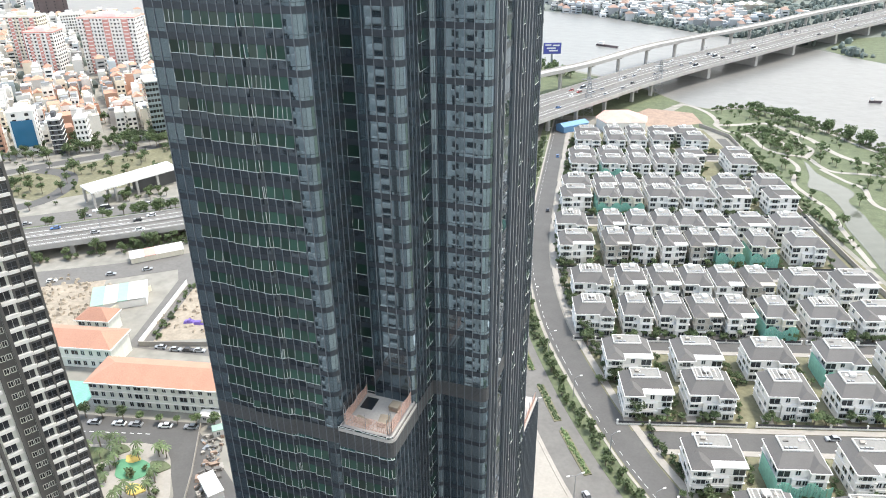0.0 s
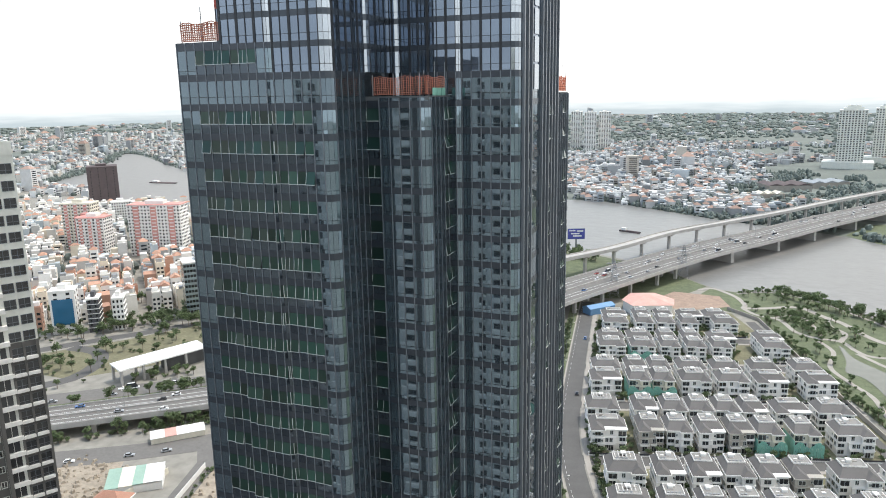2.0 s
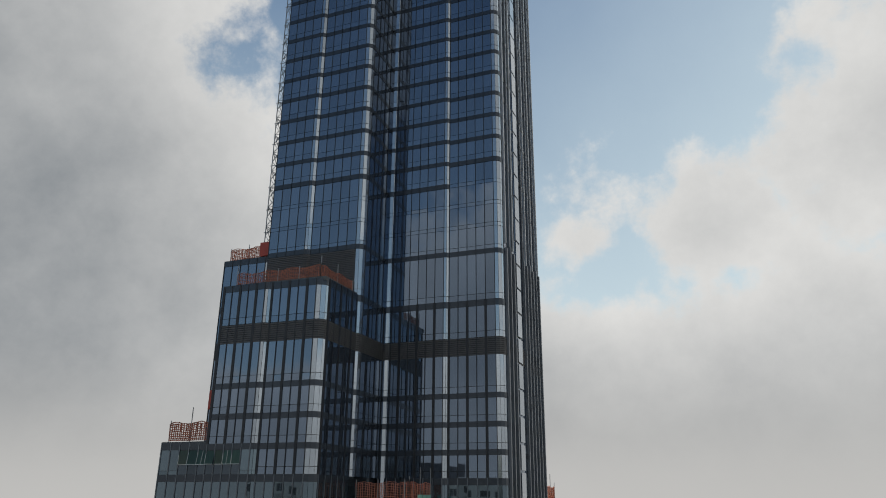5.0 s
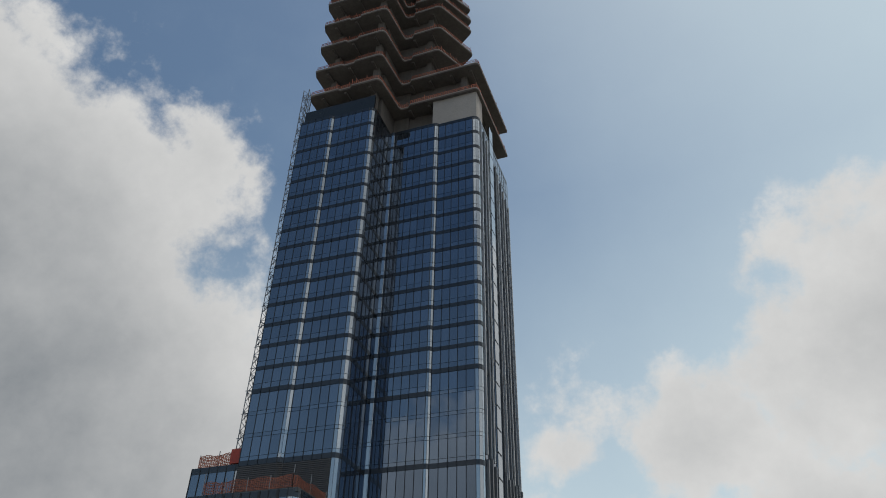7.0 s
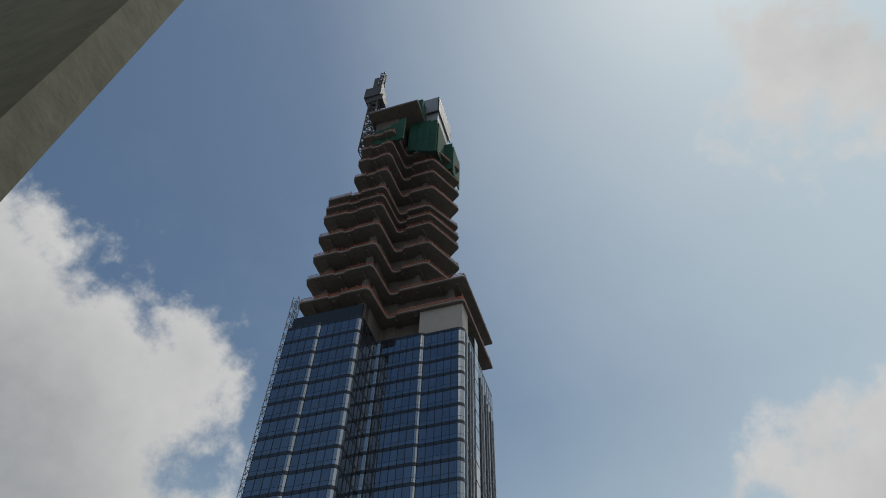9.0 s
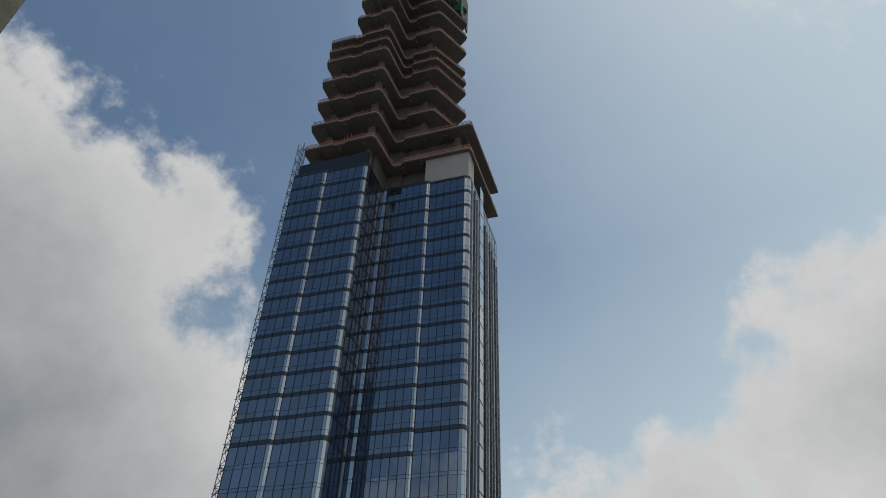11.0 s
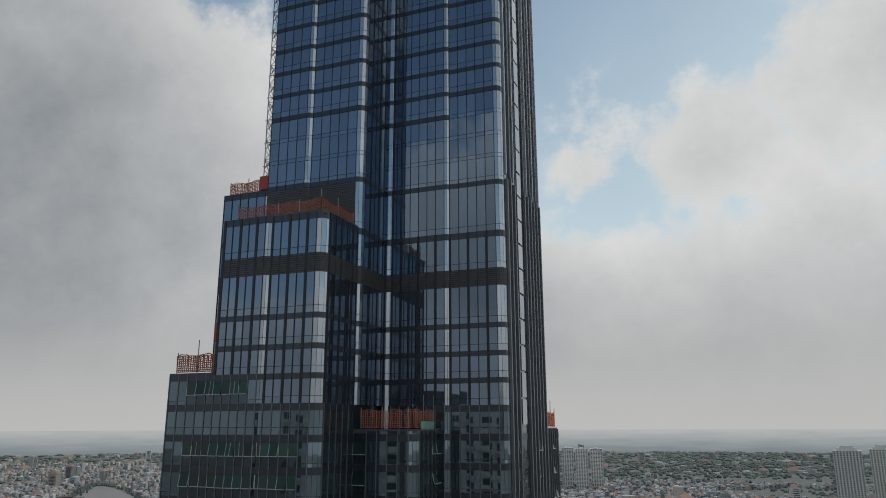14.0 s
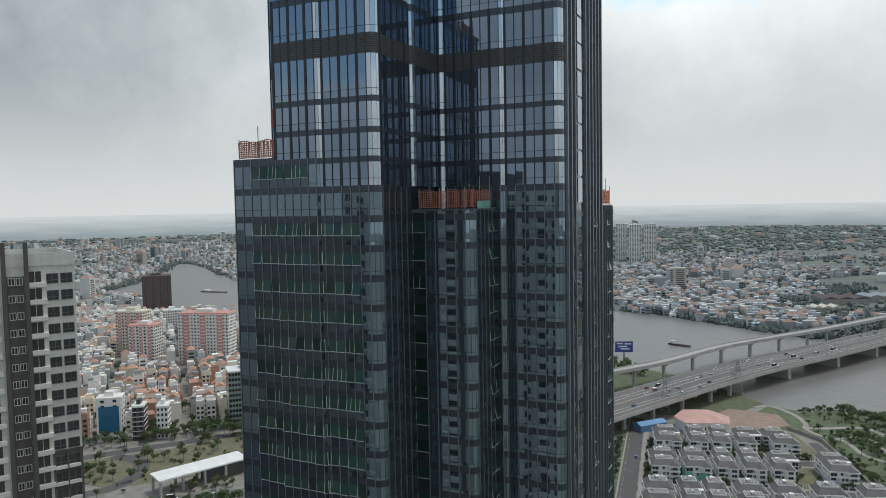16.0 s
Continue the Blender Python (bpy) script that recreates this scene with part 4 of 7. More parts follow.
for n, (line, wd) in enumerate((
        ([(8, 519), (16, 506), (30, 499), (38, 477), (48, 468), (62, 465), (68, 451), (76, 443), (101, 443), (140, 420)], 3.0),
        ([(8, 519), (21, 523), (43, 533), (56, 517), (67, 504), (77, 482), (87, 469), (104, 459), (170, 415)], 4.2),
        ([(59, 513), (59, 495), (66, 482), (62, 466)], 3.2),
        ([(68, 446), (79, 429), (87, 420), (88, 402), (93, 392), (112, 378)], 2.8),
        ([(50, 462), (56, 444), (52, 418), (59, 398), (67, 381), (70, 358), (78, 320)], 2.6),
        ([(26, 502), (42, 512), (50, 490), (52, 470)], 2.0),
        ([(-23, 559), (-13, 566), (2, 549), (9, 529), (8, 519)], 3.4),
        ([(4, 556), (27, 568), (55, 554), (80, 522), (106, 486), (172, 432), (420, 292)], 2.4))):
    ribbon(m, smooth(line), wd, 0.12 + 0.008 * n, 0.1)
whole("path", m, M["paving"], "pale curving park paths", "path", kind="structure")
m = Mesh()
ribbon(m, [(-2, 512), (17.5, 492), (42, 408), (60, 349), (75, 303), (110, 215)], 0.5, 2.3, 2.3)
whole("boundary_wall", m, M["paving"], "long pale wall between villas and park", "boundary wall", kind="structure")
m = Mesh()
ribbon(m, [(12.5, 488), (37, 406), (55, 347), (70, 301), (105, 214)], 6.0, 0.09, 0.05)
whole("road", m, M["asphalt"], "narrow dark lane along the park wall", "road", kind="structure")
# ---- trees and cars: built once, then copied ----
def tree(h, spread, seed, tag, leaf="leaf", leaves=420, size=0.42):
    r = random.Random(seed)
    t = thing("tree", tag, "tree", (0, 0, -500), group="trees")
    tr = Mesh()
    top = h * 0.5
    for i in range(3):
        z0, z1 = top * i / 3, top * (i + 1) / 3
        tr.obox(0.04 * i, 0, 0, 0.28 - 0.05 * i, 0.28 - 0.05 * i, z0, z1 + 0.05, taper=0.85)
    tips = []
    for i in range(6):
        a = i * 1.05 + r.uniform(-0.3, 0.3)
        q = (math.cos(a) * spread * 0.55, math.sin(a) * spread * 0.55, top + r.uniform(0.1, 0.4) * h)
        tr.bar((0, 0, top * r.uniform(0.7, 1.0)), q, 0.10)
        tips.append(q)
    tips += [(0, 0, h * 0.8), (0.2, 0.1, h * 0.65)]
    part("trunk", tr, M["bark"], t)
    c = Mesh()
    for i in range(leaves):
        q = r.choice(tips)
        k = spread * 0.42
        while True:
            p = Vector((r.uniform(-1, 1), r.uniform(-1, 1), r.uniform(-0.8, 0.8)))
            if p.length < 1:
                break
        p = Vector(q) + p * k
        a, b = Vector((r.uniform(-1, 1), r.uniform(-1, 1), r.uniform(-0.5, 0.5))).normalized(), Vector((r.uniform(-1, 1), r.uniform(-1, 1), r.uniform(-1, 1))).normalized()
        s = size * r.uniform(0.6, 1.3)
        c.face([p - a * s, p + b * s * 0.6, p + a * s, p - b * s * 0.6])
    part("crown", c, M[leaf], t)
    return t


TREES = [tree(5.5, 2.2, 1, "young broad green street tree"), tree(7.0, 3.0, 2, "round leafy green park tree"), tree(4.2, 1.7, 3, "small dark green garden tree", leaves=300),
         tree(9.0, 4.2, 4, "large spreading green tree", leaves=620, size=0.55),
         tree(1.9, 1.3, 5, "low rounded green shrub", leaves=130, size=0.36)]


def palm():
    t = thing("palm_tree", "slim palm with drooping fronds", "palm", (0, 0, -500), group="palms")
    tr = Mesh()
    for i in range(5):
        tr.obox(0.03 * i, 0, 0.3 * i, 0.3 - 0.02 * i, 0.3 - 0.02 * i, i * 1.1, i * 1.1 + 1.15, taper=0.9)
    part("trunk", tr, M["bark"], t)
    c = Mesh()
    for i in range(14):
        a = i * 2.4
        e = rnd.uniform(0.1, 0.9)
        d = Vector((math.cos(a), math.sin(a), 0))
        n = Vector((-d.y, d.x, 0)) * 0.28
        prev = Vector((0.1, 0, 5.5))
        for j in range(1, 5):
            q = Vector((0.1, 0, 5.5)) + d * 0.6 * j + Vector((0, 0, e * 0.5 * j - 0.13 * j * j))
            c.face([prev - n, q - n * 0.8, q + n * 0.8, prev + n])
            prev = q
    part("crown", c, M["leaf"], t)
    return t


PALM = palm()


def plant(proto, x, y, z=0.05, lo=0.8, hi=1.2):
    k = rnd.uniform(lo, hi)
    proto.scale = (k, k, k * rnd.uniform(0.9, 1.1))
    t = copy_thing(proto, pose(x, y, z, 0, 0, rnd.uniform(0, 360)))
    proto.scale = (1, 1, 1)
    return t


GROVES = {}


def grow(grove, kind, x, y, z=0.05, lo=0.8, hi=1.2):
    """A tree of a grove that is kept as one mesh."""
    mesh = GROVES.setdefault(grove, Mesh())
    k, a = rnd.uniform(lo, hi), rnd.uniform(0, 6.28)
    c, s = math.cos(a) * k, math.sin(a) * k
    for mi, o in enumerate(sorted(TREES[kind].children, key=lambda q: q.name, reverse=True)):
        n = len(mesh.v)
        mesh.v += [(x + v.co.x * c - v.co.y * s, y + v.co.x * s + v.co.y * c, z + v.co.z * k) for v in o.data.vertices]
        mesh.f += [tuple(n + i for i in p.vertices) for p in o.data.polygons]
        mesh.m += [mi] * len(o.data.polygons)


def car(paint, seed, long=4.4, high=1.45, tag="parked or passing car"):
    c = thing("car", tag, "car", (0, 0, -500), group="cars")
    b = Mesh()
    b.hexa([(-long / 2, -0.85, 0.3), (long / 2, -0.85, 0.3), (long / 2, 0.85, 0.3), (-long / 2, 0.85, 0.3), (-long / 2 + 0.1, -0.8, 0.85), (long / 2 - 0.15, -0.8, 0.8), (long / 2 - 0.15, 0.8, 0.8), (-long / 2 + 0.1, 0.8, 0.85)])
    part("body", b, paint, c)
    b = Mesh()
    b.hexa([(-long * 0.42, -0.75, 0.84), (long * 0.22, -0.75, 0.8), (long * 0.22, 0.75, 0.8), (-long * 0.42, 0.75, 0.84), (-long * 0.3, -0.6, high), (long * 0.06, -0.6, high), (long * 0.06, 0.6, high), (-long * 0.3, 0.6, high)])
    part("cabin", b, M["pane_dark"], c)
    b = Mesh()
    b.box(-long * 0.29, long * 0.05, -0.6, 0.6, high, high + 0.03)
    part("roof", b, paint, c)
    for sx in (-1, 1):
        for sy in (-1, 1):
            wv = Mesh()
            n = 8
            x0, y0 = sx * long * 0.3, sy * 0.78
            pts = [(x0 + 0.32 * math.cos(6.2832 * i / n), 0.32 + 0.32 * math.sin(6.2832 * i / n)) for i in range(n)]
            for i in range(n):
                (a, za), (b2, zb) = pts[i], pts[(i + 1) % n]
                wv.face([(a, y0 - 0.1, za), (b2, y0 - 0.1, zb), (b2, y0 + 0.1, zb), (a, y0 + 0.1, za)])
            wv.face([(a, y0 - 0.1, za) for a, za in pts])
            wv.face([(a, y0 + 0.1, za) for a, za in pts])
            part("wheel", wv, M["tyre"], c)
    return c


TAGS = ("white car on the road", "black car on the road", "silver grey car on the road", "dark red car on the road", "blue car on the road")
CARS = [car(p, i, tag=TAGS[i]) for i, p in enumerate(CAR)]
BUS = car(CAR[0], 9, 10.5, 3.0, "long white bus on the road")
tagged(BUS, "long white bus on the road", "bus", "buses")
BUS.name = "bus"


def drive(line, count, shifts, z, seed, wide=None):
    """Cars scattered along a line in plan; wide gives heights."""
    r = random.Random(seed)
    segs = list(along(line))
    total = sum(s[3] for s in segs)
    for i in range(count):
        t = (i + r.random() * 0.8) / count * total
        for p, q, d, L in segs:
            if t < L:
                break
            t -= L
        sh = r.choice(shifts)
        proto = BUS if r.random() < 0.05 else r.choice(CARS[:3] * 4 + CARS)
        copy_thing(proto, pose(p[0] + d.x * t - d.y * sh, p[1] + d.y * t + d.x * sh, z, 0, 0, math.degrees(math.atan2(d.y, d.x)) + (180 if sh > 0 else 0)))


def point_in(poly, x, y):
    inside = False
    for (x0, y0), (x1, y1) in zip(poly, poly[1:] + poly[:1]):
        if (y0 > y) != (y1 > y) and x < (x1 - x0) * (y - y0) / (y1 - y0) + x0:
            inside = not inside
    return inside
# ---- the villas ----
def window_mesh(w, h, bars=1):
    """A window seen from outside: white frame, dark panes; its foot at the middle below, looking towards -y."""
    m = Mesh()
    t, yf, yp = 0.11, -0.10, -0.03
    xs = [-w / 2, -t / 2, t / 2, w / 2] if bars else [-w / 2, w / 2]
    k = len(xs)
    # rows of points: wall behind, outer rim, lower and upper edge of the openings, and the same set back to the panes
    out = [(-w / 2 - t, -t), (w / 2 + t, -t), (w / 2 + t, h + t), (-w / 2 - t, h + t)]
    m.v = [(x, 0.02, z) for x, z in out] + [(x, yf, z) for x, z in out]
    m.v += [(x, yf, 0) for x in xs] + [(x, yf, h) for x in xs] + [(x, yp, 0) for x in xs] + [(x, yp, h) for x in xs]
    lo, hi, bl, bh = 8, 8 + k, 8 + 2 * k, 8 + 3 * k
    fs = [(i, (i + 1) % 4, 4 + (i + 1) % 4, 4 + i) for i in range(4)]
    fs += [(4, 5, *range(hi - 1, lo - 1, -1)), (*range(hi, bl), 6, 7), (4, lo, hi, 7), (hi - 1, 5, 6, bl - 1)]
    if bars:
        fs.append((lo + 1, lo + 2, hi + 2, hi + 1))
    panes = []
    for i in range(0, k, 2):
        a, b2 = i, i + 1
        fs += [(lo + a, lo + b2, bl + b2, bl + a), (hi + b2, hi + a, bh + a, bh + b2), (hi + a, lo + a, bl + a, bh + a), (lo + b2, hi + b2, bh + b2, bl + b2)]
        panes.append((bl + a, bl + b2, bh + b2, bh + a))
    m.f = fs + panes
    m.m = [0] * len(fs) + [1] * len(panes)
    return m.data("window", [M["window_white"], M["pane_dark"]])


WIN = {k: window_mesh(*v) for k, v in {"tall": (1.2, 1.8), "small": (0.8, 1.0), "wide": (2.4, 1.7), "door": (1.9, 2.3), "loggia": (3.1, 2.4)}.items()}


def put_window(kind, parent, x, y, z, turn=0):
    o = new("window", WIN[kind])
    o.parent = parent
    o.matrix_basis = pose(x, y, z, 0, 0, turn)
    return o


def hip(mesh, x0, x1, y0, y1, z, h, ix, iy0, iy1):
    """A hipped roof cut flat at the top; returns its upper rim."""
    up = [(x0 + ix, y0 + iy0), (x1 - ix, y0 + iy0), (x1 - ix, y1 - iy1), (x0 + ix, y1 - iy1)]
    mesh.hexa([(x, y, z) for x, y in ((x0, y0), (x1, y0), (x1, y1), (x0, y1))] + [(x, y, z + h) for x, y in up])
    return up[0][0], up[1][0], up[0][1], up[2][1]


def villa(w, d, style, tag, wall="white"):
    """A three-storey villa; its front middle at the origin, front towards -y."""
    r = random.Random(style * 31 + int(w))
    v = thing("villa", tag, "house", (0, 0, -600), group="villas")
    fh, n = 3.15, 3
    eave = fh * n + 0.2
    flip = -1 if style % 2 else 1
    wing = w * (0.36 if w > 12 else 0.46)
    X = lambda a, c: (min(a * flip, c * flip), max(a * flip, c * flip))
    b = Mesh()
    b.box(-w / 2, w / 2, 1.4, d, 0, eave)
    b.box(*X(w / 2 - wing, w / 2), 0.0, 1.4, 0, eave)
    b.box(*X(-w * 0.2, w / 2 - wing), 0.5, 1.4, 0, fh * 2)
    part("wall", b, M[wall], v)
    for k in (1, 2):
        c = Mesh()
        z = k * fh - 0.05
        c.box(-w / 2 - 0.3, w / 2 + 0.3, 1.1, d + 0.3, z, z + 0.24)
        c.box(*X(w / 2 - wing - 0.3, w / 2 + 0.3), -0.3, 1.2, z + 0.004, z + 0.244)
        part("cornice", c, M[wall], v)
    roof = Mesh()
    o = 0.35
    ix = w * (0.19 if w > 12 else 0.17) + 0.02 * style
    rim = hip(roof, -w / 2 - o, w / 2 + o, (1.4 - o) if style not in (1, 3) else 3.6, d + o, eave + 0.304, 2.1, ix + 0.5, d * (0.42 if style not in (1, 3) else 0.28), d * 0.08)
    q = X(w / 2 - wing - o, w / 2 + o)
    hip(roof, q[0], q[1], -o, d * 0.45, eave + 0.306, 1.75, wing * 0.5 + o - 0.1, wing * 0.5, 0.1)
    part("roof", roof, M["roof_grey"], v)
    e = Mesh()
    j, xl, xr = o + 0.16, -w / 2 - o - 0.16, w / 2 + o + 0.16
    y1 = 1.4 - j
    foot = [(xl, y1), (q[0] - 0.16, y1), (q[0] - 0.16, -j), (xr, -j)] if flip > 0 else [(xl, -j), (q[1] + 0.16, -j), (q[1] + 0.16, y1), (xr, y1)]
    e.prism(foot + [(xr, d + j), (xl, d + j)], eave - 0.12, eave + 0.3)
    part("eave_board", e, M["raw" if wall == "raw" else "white"], v)
    zt = eave + 2.47
    a0, a1, b0, b1 = rim
    dk = Mesh()
    dk.box(a0, a1, b0, b1, zt - 0.4, zt - 0.02)
    part("roof_deck", dk, M["deck"], v)
    t = 0.2
    for q2 in ((a0 - t, a1 + t, b0 - t, b0), (a0 - t, a1 + t, b1, b1 + t), (a0 - t, a0, b0, b1), (a1, a1 + t, b0, b1)):
        pr = Mesh()
        pr.box(*q2, zt - 0.5, zt + 0.4)
        part("parapet", pr, M["white"], v)
    if style in (0, 2, 3):
        sk = Mesh()
        mx = (a0 + a1) / 2 + r.uniform(-1, 1)
        sk.box(mx - 0.9, mx + 0.9, b1 - 2.6, b1 - 0.5, zt - 0.02, zt + 1.1)
        part("stair_head", sk, M["white"], v)
    if style == 2 and w > 12:
        sk = Mesh()
        for i in range(5):
            sk.box(a0 + 0.4 + i * (a1 - a0 - 0.8) / 5, a0 + 0.55 + i * (a1 - a0 - 0.8) / 5, b0 + 0.3, b1 - 0.4, zt + 1.0, zt + 1.12)
        for x in (a0 + 0.3, a1 - 0.5):
            for y in (b0 + 0.4, b1 - 0.6):
                sk.box(x, x + 0.15, y, y + 0.15, zt - 0.02, zt + 1.0)
        part("roof_pergola", sk, M["white"], v)
    for i in range(3):
        u = Mesh()
        ux, uy = r.uniform(a0 + 0.8, a1 - 1.6), r.uniform((b0 + b1) / 2, b1 - 1.2)
        u.box(ux, ux + r.uniform(0.5, 1.4), uy, uy + r.uniform(0.4, 1.0), zt - 0.02 + 0.005 * i, zt + r.uniform(0.1, 0.7))
        part("roof_box", u, M[r.choice(("white", "concrete", "paving"))], v)
    for i in range(2 + style % 3):
        u = Mesh()
        ux = a0 + 0.5 + i * 1.25
        u.box(ux, ux + 0.85, b0 + 0.5, b0 + 0.95, zt - 0.02, zt + 0.65)
        part("cooling_unit", u, M["steel"], v)
    # openings
    xm = (-w / 2 + (w / 2 - wing)) / 2
    for k in range(n):
        z = k * fh + 1.0
        put_window("wide" if k else "door", v, flip * (w / 2 - wing / 2), 0.0, z - (0 if k else 0.8))
        if wing > 4.8:
            for s2 in (-1, 1):
                put_window("small", v, flip * (w / 2 - wing / 2) + s2 * 1.75, 0.0, z + 0.3)
        if k == 2:
            # dark panes put in for the shade of the loggia's recess
            put_window("loggia", v, flip * (-w / 2 + 1.75), 1.4, z - 0.85)
            put_window("small" if w < 12 else "tall", v, flip * (xm + w * 0.1), 1.4, z)
        else:
            put_window("wide", v, flip * (-w / 2 + 1.6), 1.4, z)
            put_window("tall" if k else "door", v, flip * (xm + w * 0.12), 0.5, z - (0 if k else 0.8))
            if w > 12:
                put_window("tall", v, flip * (xm + w * 0.12 + 1.7), 0.5, z)
        for j, y in enumerate((d * 0.25, d * 0.5, d * 0.75)):
            if (j + k + style) % 4:
                put_window(("small", "tall", "wide")[(j + k) % 3], v, -w / 2, y, z, -90)
    for k, x0, x1, y0 in ((1, -w * 0.2, w / 2 - wing - 0.1, 0.5), (2, -w / 2 + 0.05, -w / 2 + 3.4, 1.4), (1, w / 2 - wing + 0.4, w / 2 - 0.4, 0.0)):
        if (k + style) % 3 == 0:
            continue
        bl = Mesh()
        xa, xb = X(x0, x1)
        z = k * fh + 0.15
        bl.box(xa, xb, y0 - 1.1, y0, z - 0.15, z)
        bl.box(xa, xb, y0 - 1.1, y0 - 1.02, z, z + 0.85)
        bl.box(xa, xa + 0.08, y0 - 1.02, y0, z, z + 0.85)
        bl.box(xb - 0.08, xb, y0 - 1.02, y0, z, z + 0.85)
        part("balcony", bl, M["white"], v)
    if style == 4:
        nt = Mesh()
        m = int(w) * 2
        for x in range(m):
            xa = -w / 2 - 0.9 + x * (w + 1.8) / m
            nt.box(xa, xa + (w + 1.8) / m, -1.5 - 0.22 * math.sin(x * 2.1), -1.42 - 0.22 * math.sin(x * 2.1), 0.1, 6.0 + 1.3 * math.sin(x * 0.5))
        nt.box(-w / 2 - 0.95, -w / 2 - 0.87, -1.4, d * 0.8, 0.1, 7.6)
        part("scaffold_net", nt, M["green_sheet"], v, "pale green scaffold net over the lower floors")
    return v


VILLAS = {
    "wide": [villa(14.2, 12.5, 0, "large white three-storey villa with a grey hipped roof"), villa(14.6, 12.0, 1, "large white three-storey villa with a grey roof and flat deck"), villa(13.6, 13.0, 2, "broad white villa with a roof pergola")],
    "slim": [villa(10.0, 14.0, 2, "slim white three-storey villa with a steep grey roof"), villa(10.2, 14.0, 3, "slim white villa with a grey roof and bare deck")],
    "raw": [villa(10.2, 14.0, 3, "unfinished grey beige villa without paint", "raw"), villa(13.8, 12.5, 0, "unfinished grey beige villa without paint", "raw")],
    "net": [villa(13.0, 12.5, 4, "white villa half wrapped in green scaffold net", "white"), villa(10.0, 14.0, 4, "unfinished beige villa behind green scaffold net", "cream")],
}
STREETS = {
    -52: (27, 52, 75), -31: (19, 41, 62, 84), 0: (6.6, 26, 49.7, 71.5, 93), 19: (4, 27, 50.5, 74, 96),
    46: (-3.7, 12, 25, 37, 49, 62.7, 80, 99), 67: (-2, 14, 27, 39, 51, 63, 81, 100), 102: (-4, 13.5, 25, 38, 50, 61.5, 76, 95), 123: (-3.8, 15, 27.5, 39, 50.5, 62, 78, 96),
    157: (2, 18, 29.6, 45.3, 62.9, 81, 104), 173: (4, 19, 31, 47, 64, 83, 104), 209: (12, 29, 44, 58, 72, 101), 223: (13, 29.5, 45, 59, 76, 102), 252: (20, 37.4, 50.4, 64.5, 86), 266: (21, 38, 52, 68, 84)}
NETTED = {(-31, 41), (46, 62.7), (102, 61.5), (102, 76), (157, 18), (157, 29.6), (209, 29), (19, 74)}
RAW = {(102, 13.5), (102, 50), (46, 37), (67, 63)}
rv = random.Random(5)
for v, us in STREETS.items():
    for i, u in enumerate(us):
        gap = min([abs(u - x) for x in us if x != u])
        kind = "wide" if gap > 14.8 or i == 0 else "slim"
        proto = rv.choice(VILLAS[kind]) if (v, u) not in NETTED else VILLAS["net"][0 if kind == "wide" else 1]
        if (v, u) in RAW:
            proto = VILLAS["raw"][0 if kind == "slim" else 1]
        x, y = D(u, v - (2.0 if v < 60 else 0.8))
        proto.scale = (1, 1, 0.82 if v > 200 else 0.94 if v > 60 else 0.86)
        copy_thing(proto, pose(x, y, 0.06, 0, 0, math.degrees(AD)))
        proto.scale = (1, 1, 1)
        # garden trees before the front
        for j in range(6 if kind == "slim" else 9):
            tx, ty = D(u + rv.uniform(-0.5, 0.5) * gap, v - rv.uniform(2.0, 4.8))
            if v in (0, 46) and j % 3 == 0:
                plant(TREES[rv.choice((0, 2, 2))], tx, ty, 0.05, 0.5, 0.9)
            else:
                grow("garden", rv.choice((0, 2, 2, 4, 4, 4)), tx, ty, 0.05, 0.5, 0.95)
        for j in range(8):
            tx, ty = D(u + gap / 2 + rv.uniform(-1, 1), v + rv.uniform(-4, 14))
            grow("garden", rv.choice((2, 4, 4)), tx, ty, 0.05, 0.5, 0.9)
        # paved drive
        if v in (0, 46, 102, 157, -31):
            dr = Mesh()
            dr.obox(*D(u - gap * 0.3, v - 2.5), AD, 3.2, 5.2, 0.03, 0.11)
            whole("driveway", dr, M["paving"], "pale paved drive before a villa", "driveway", kind="structure")
        # low white garden wall with dark railings
        if v in (0, 46, 102, 157, 209, 252, -31):
            fw = Mesh()
            a, b = Vector(D(u - gap / 2, v - 5.2)), Vector(D(u + gap / 2, v - 5.2))
            dd = (b - a).normalized()
            fw.wallbox(tuple(a), tuple(b), (dd.y, -dd.x), 0, 0.2, 0.1, 0.7)
            wall = whole("garden_wall", fw, M["white"], "low white garden wall with dark railings", "garden wall", "garden walls")
            ra = Mesh()
            ra.wallbox(tuple(a), tuple(b), (dd.y, -dd.x), 0.05, 0.08, 0.7, 1.5)
            part("railing", ra, M["fence"], wall)
            for k in range(3):
                c0 = a.lerp(b, k / 2)
                po = Mesh()
                po.obox(c0.x, c0.y, AD, 0.5, 0.5, 0.1, 1.9)
                part("pillar", po, M["white"], wall)
for proto in [p for ps in VILLAS.values() for p in ps]:
    for o in (*proto.children_recursive, proto):
        bpy.data.objects.remove(o)
# trees along the streets and the green strip
for line, sh, step, kinds in ((INNER, -8.6, 6.0, (0, 0, 2)), (INNER, -8.8, 1.5, (4,)), (INNER, 9.4, 6.0, (0, 1, 2)), (INNER, 9.2, 1.6, (4,))):
    for p, q, d, L in along(line):
        if p[1] > 460 or p[1] < 60:
            continue
        t = rv.uniform(0, step)
        while t < L:
            k = sh + rv.uniform(-1.5, 1.5)
            grow("street", rv.choice(kinds), p[0] + d.x * t - d.y * k, p[1] + d.y * t + d.x * k, 0.05, 0.55, 1.0)
            t += step * rv.uniform(0.6, 1.4)
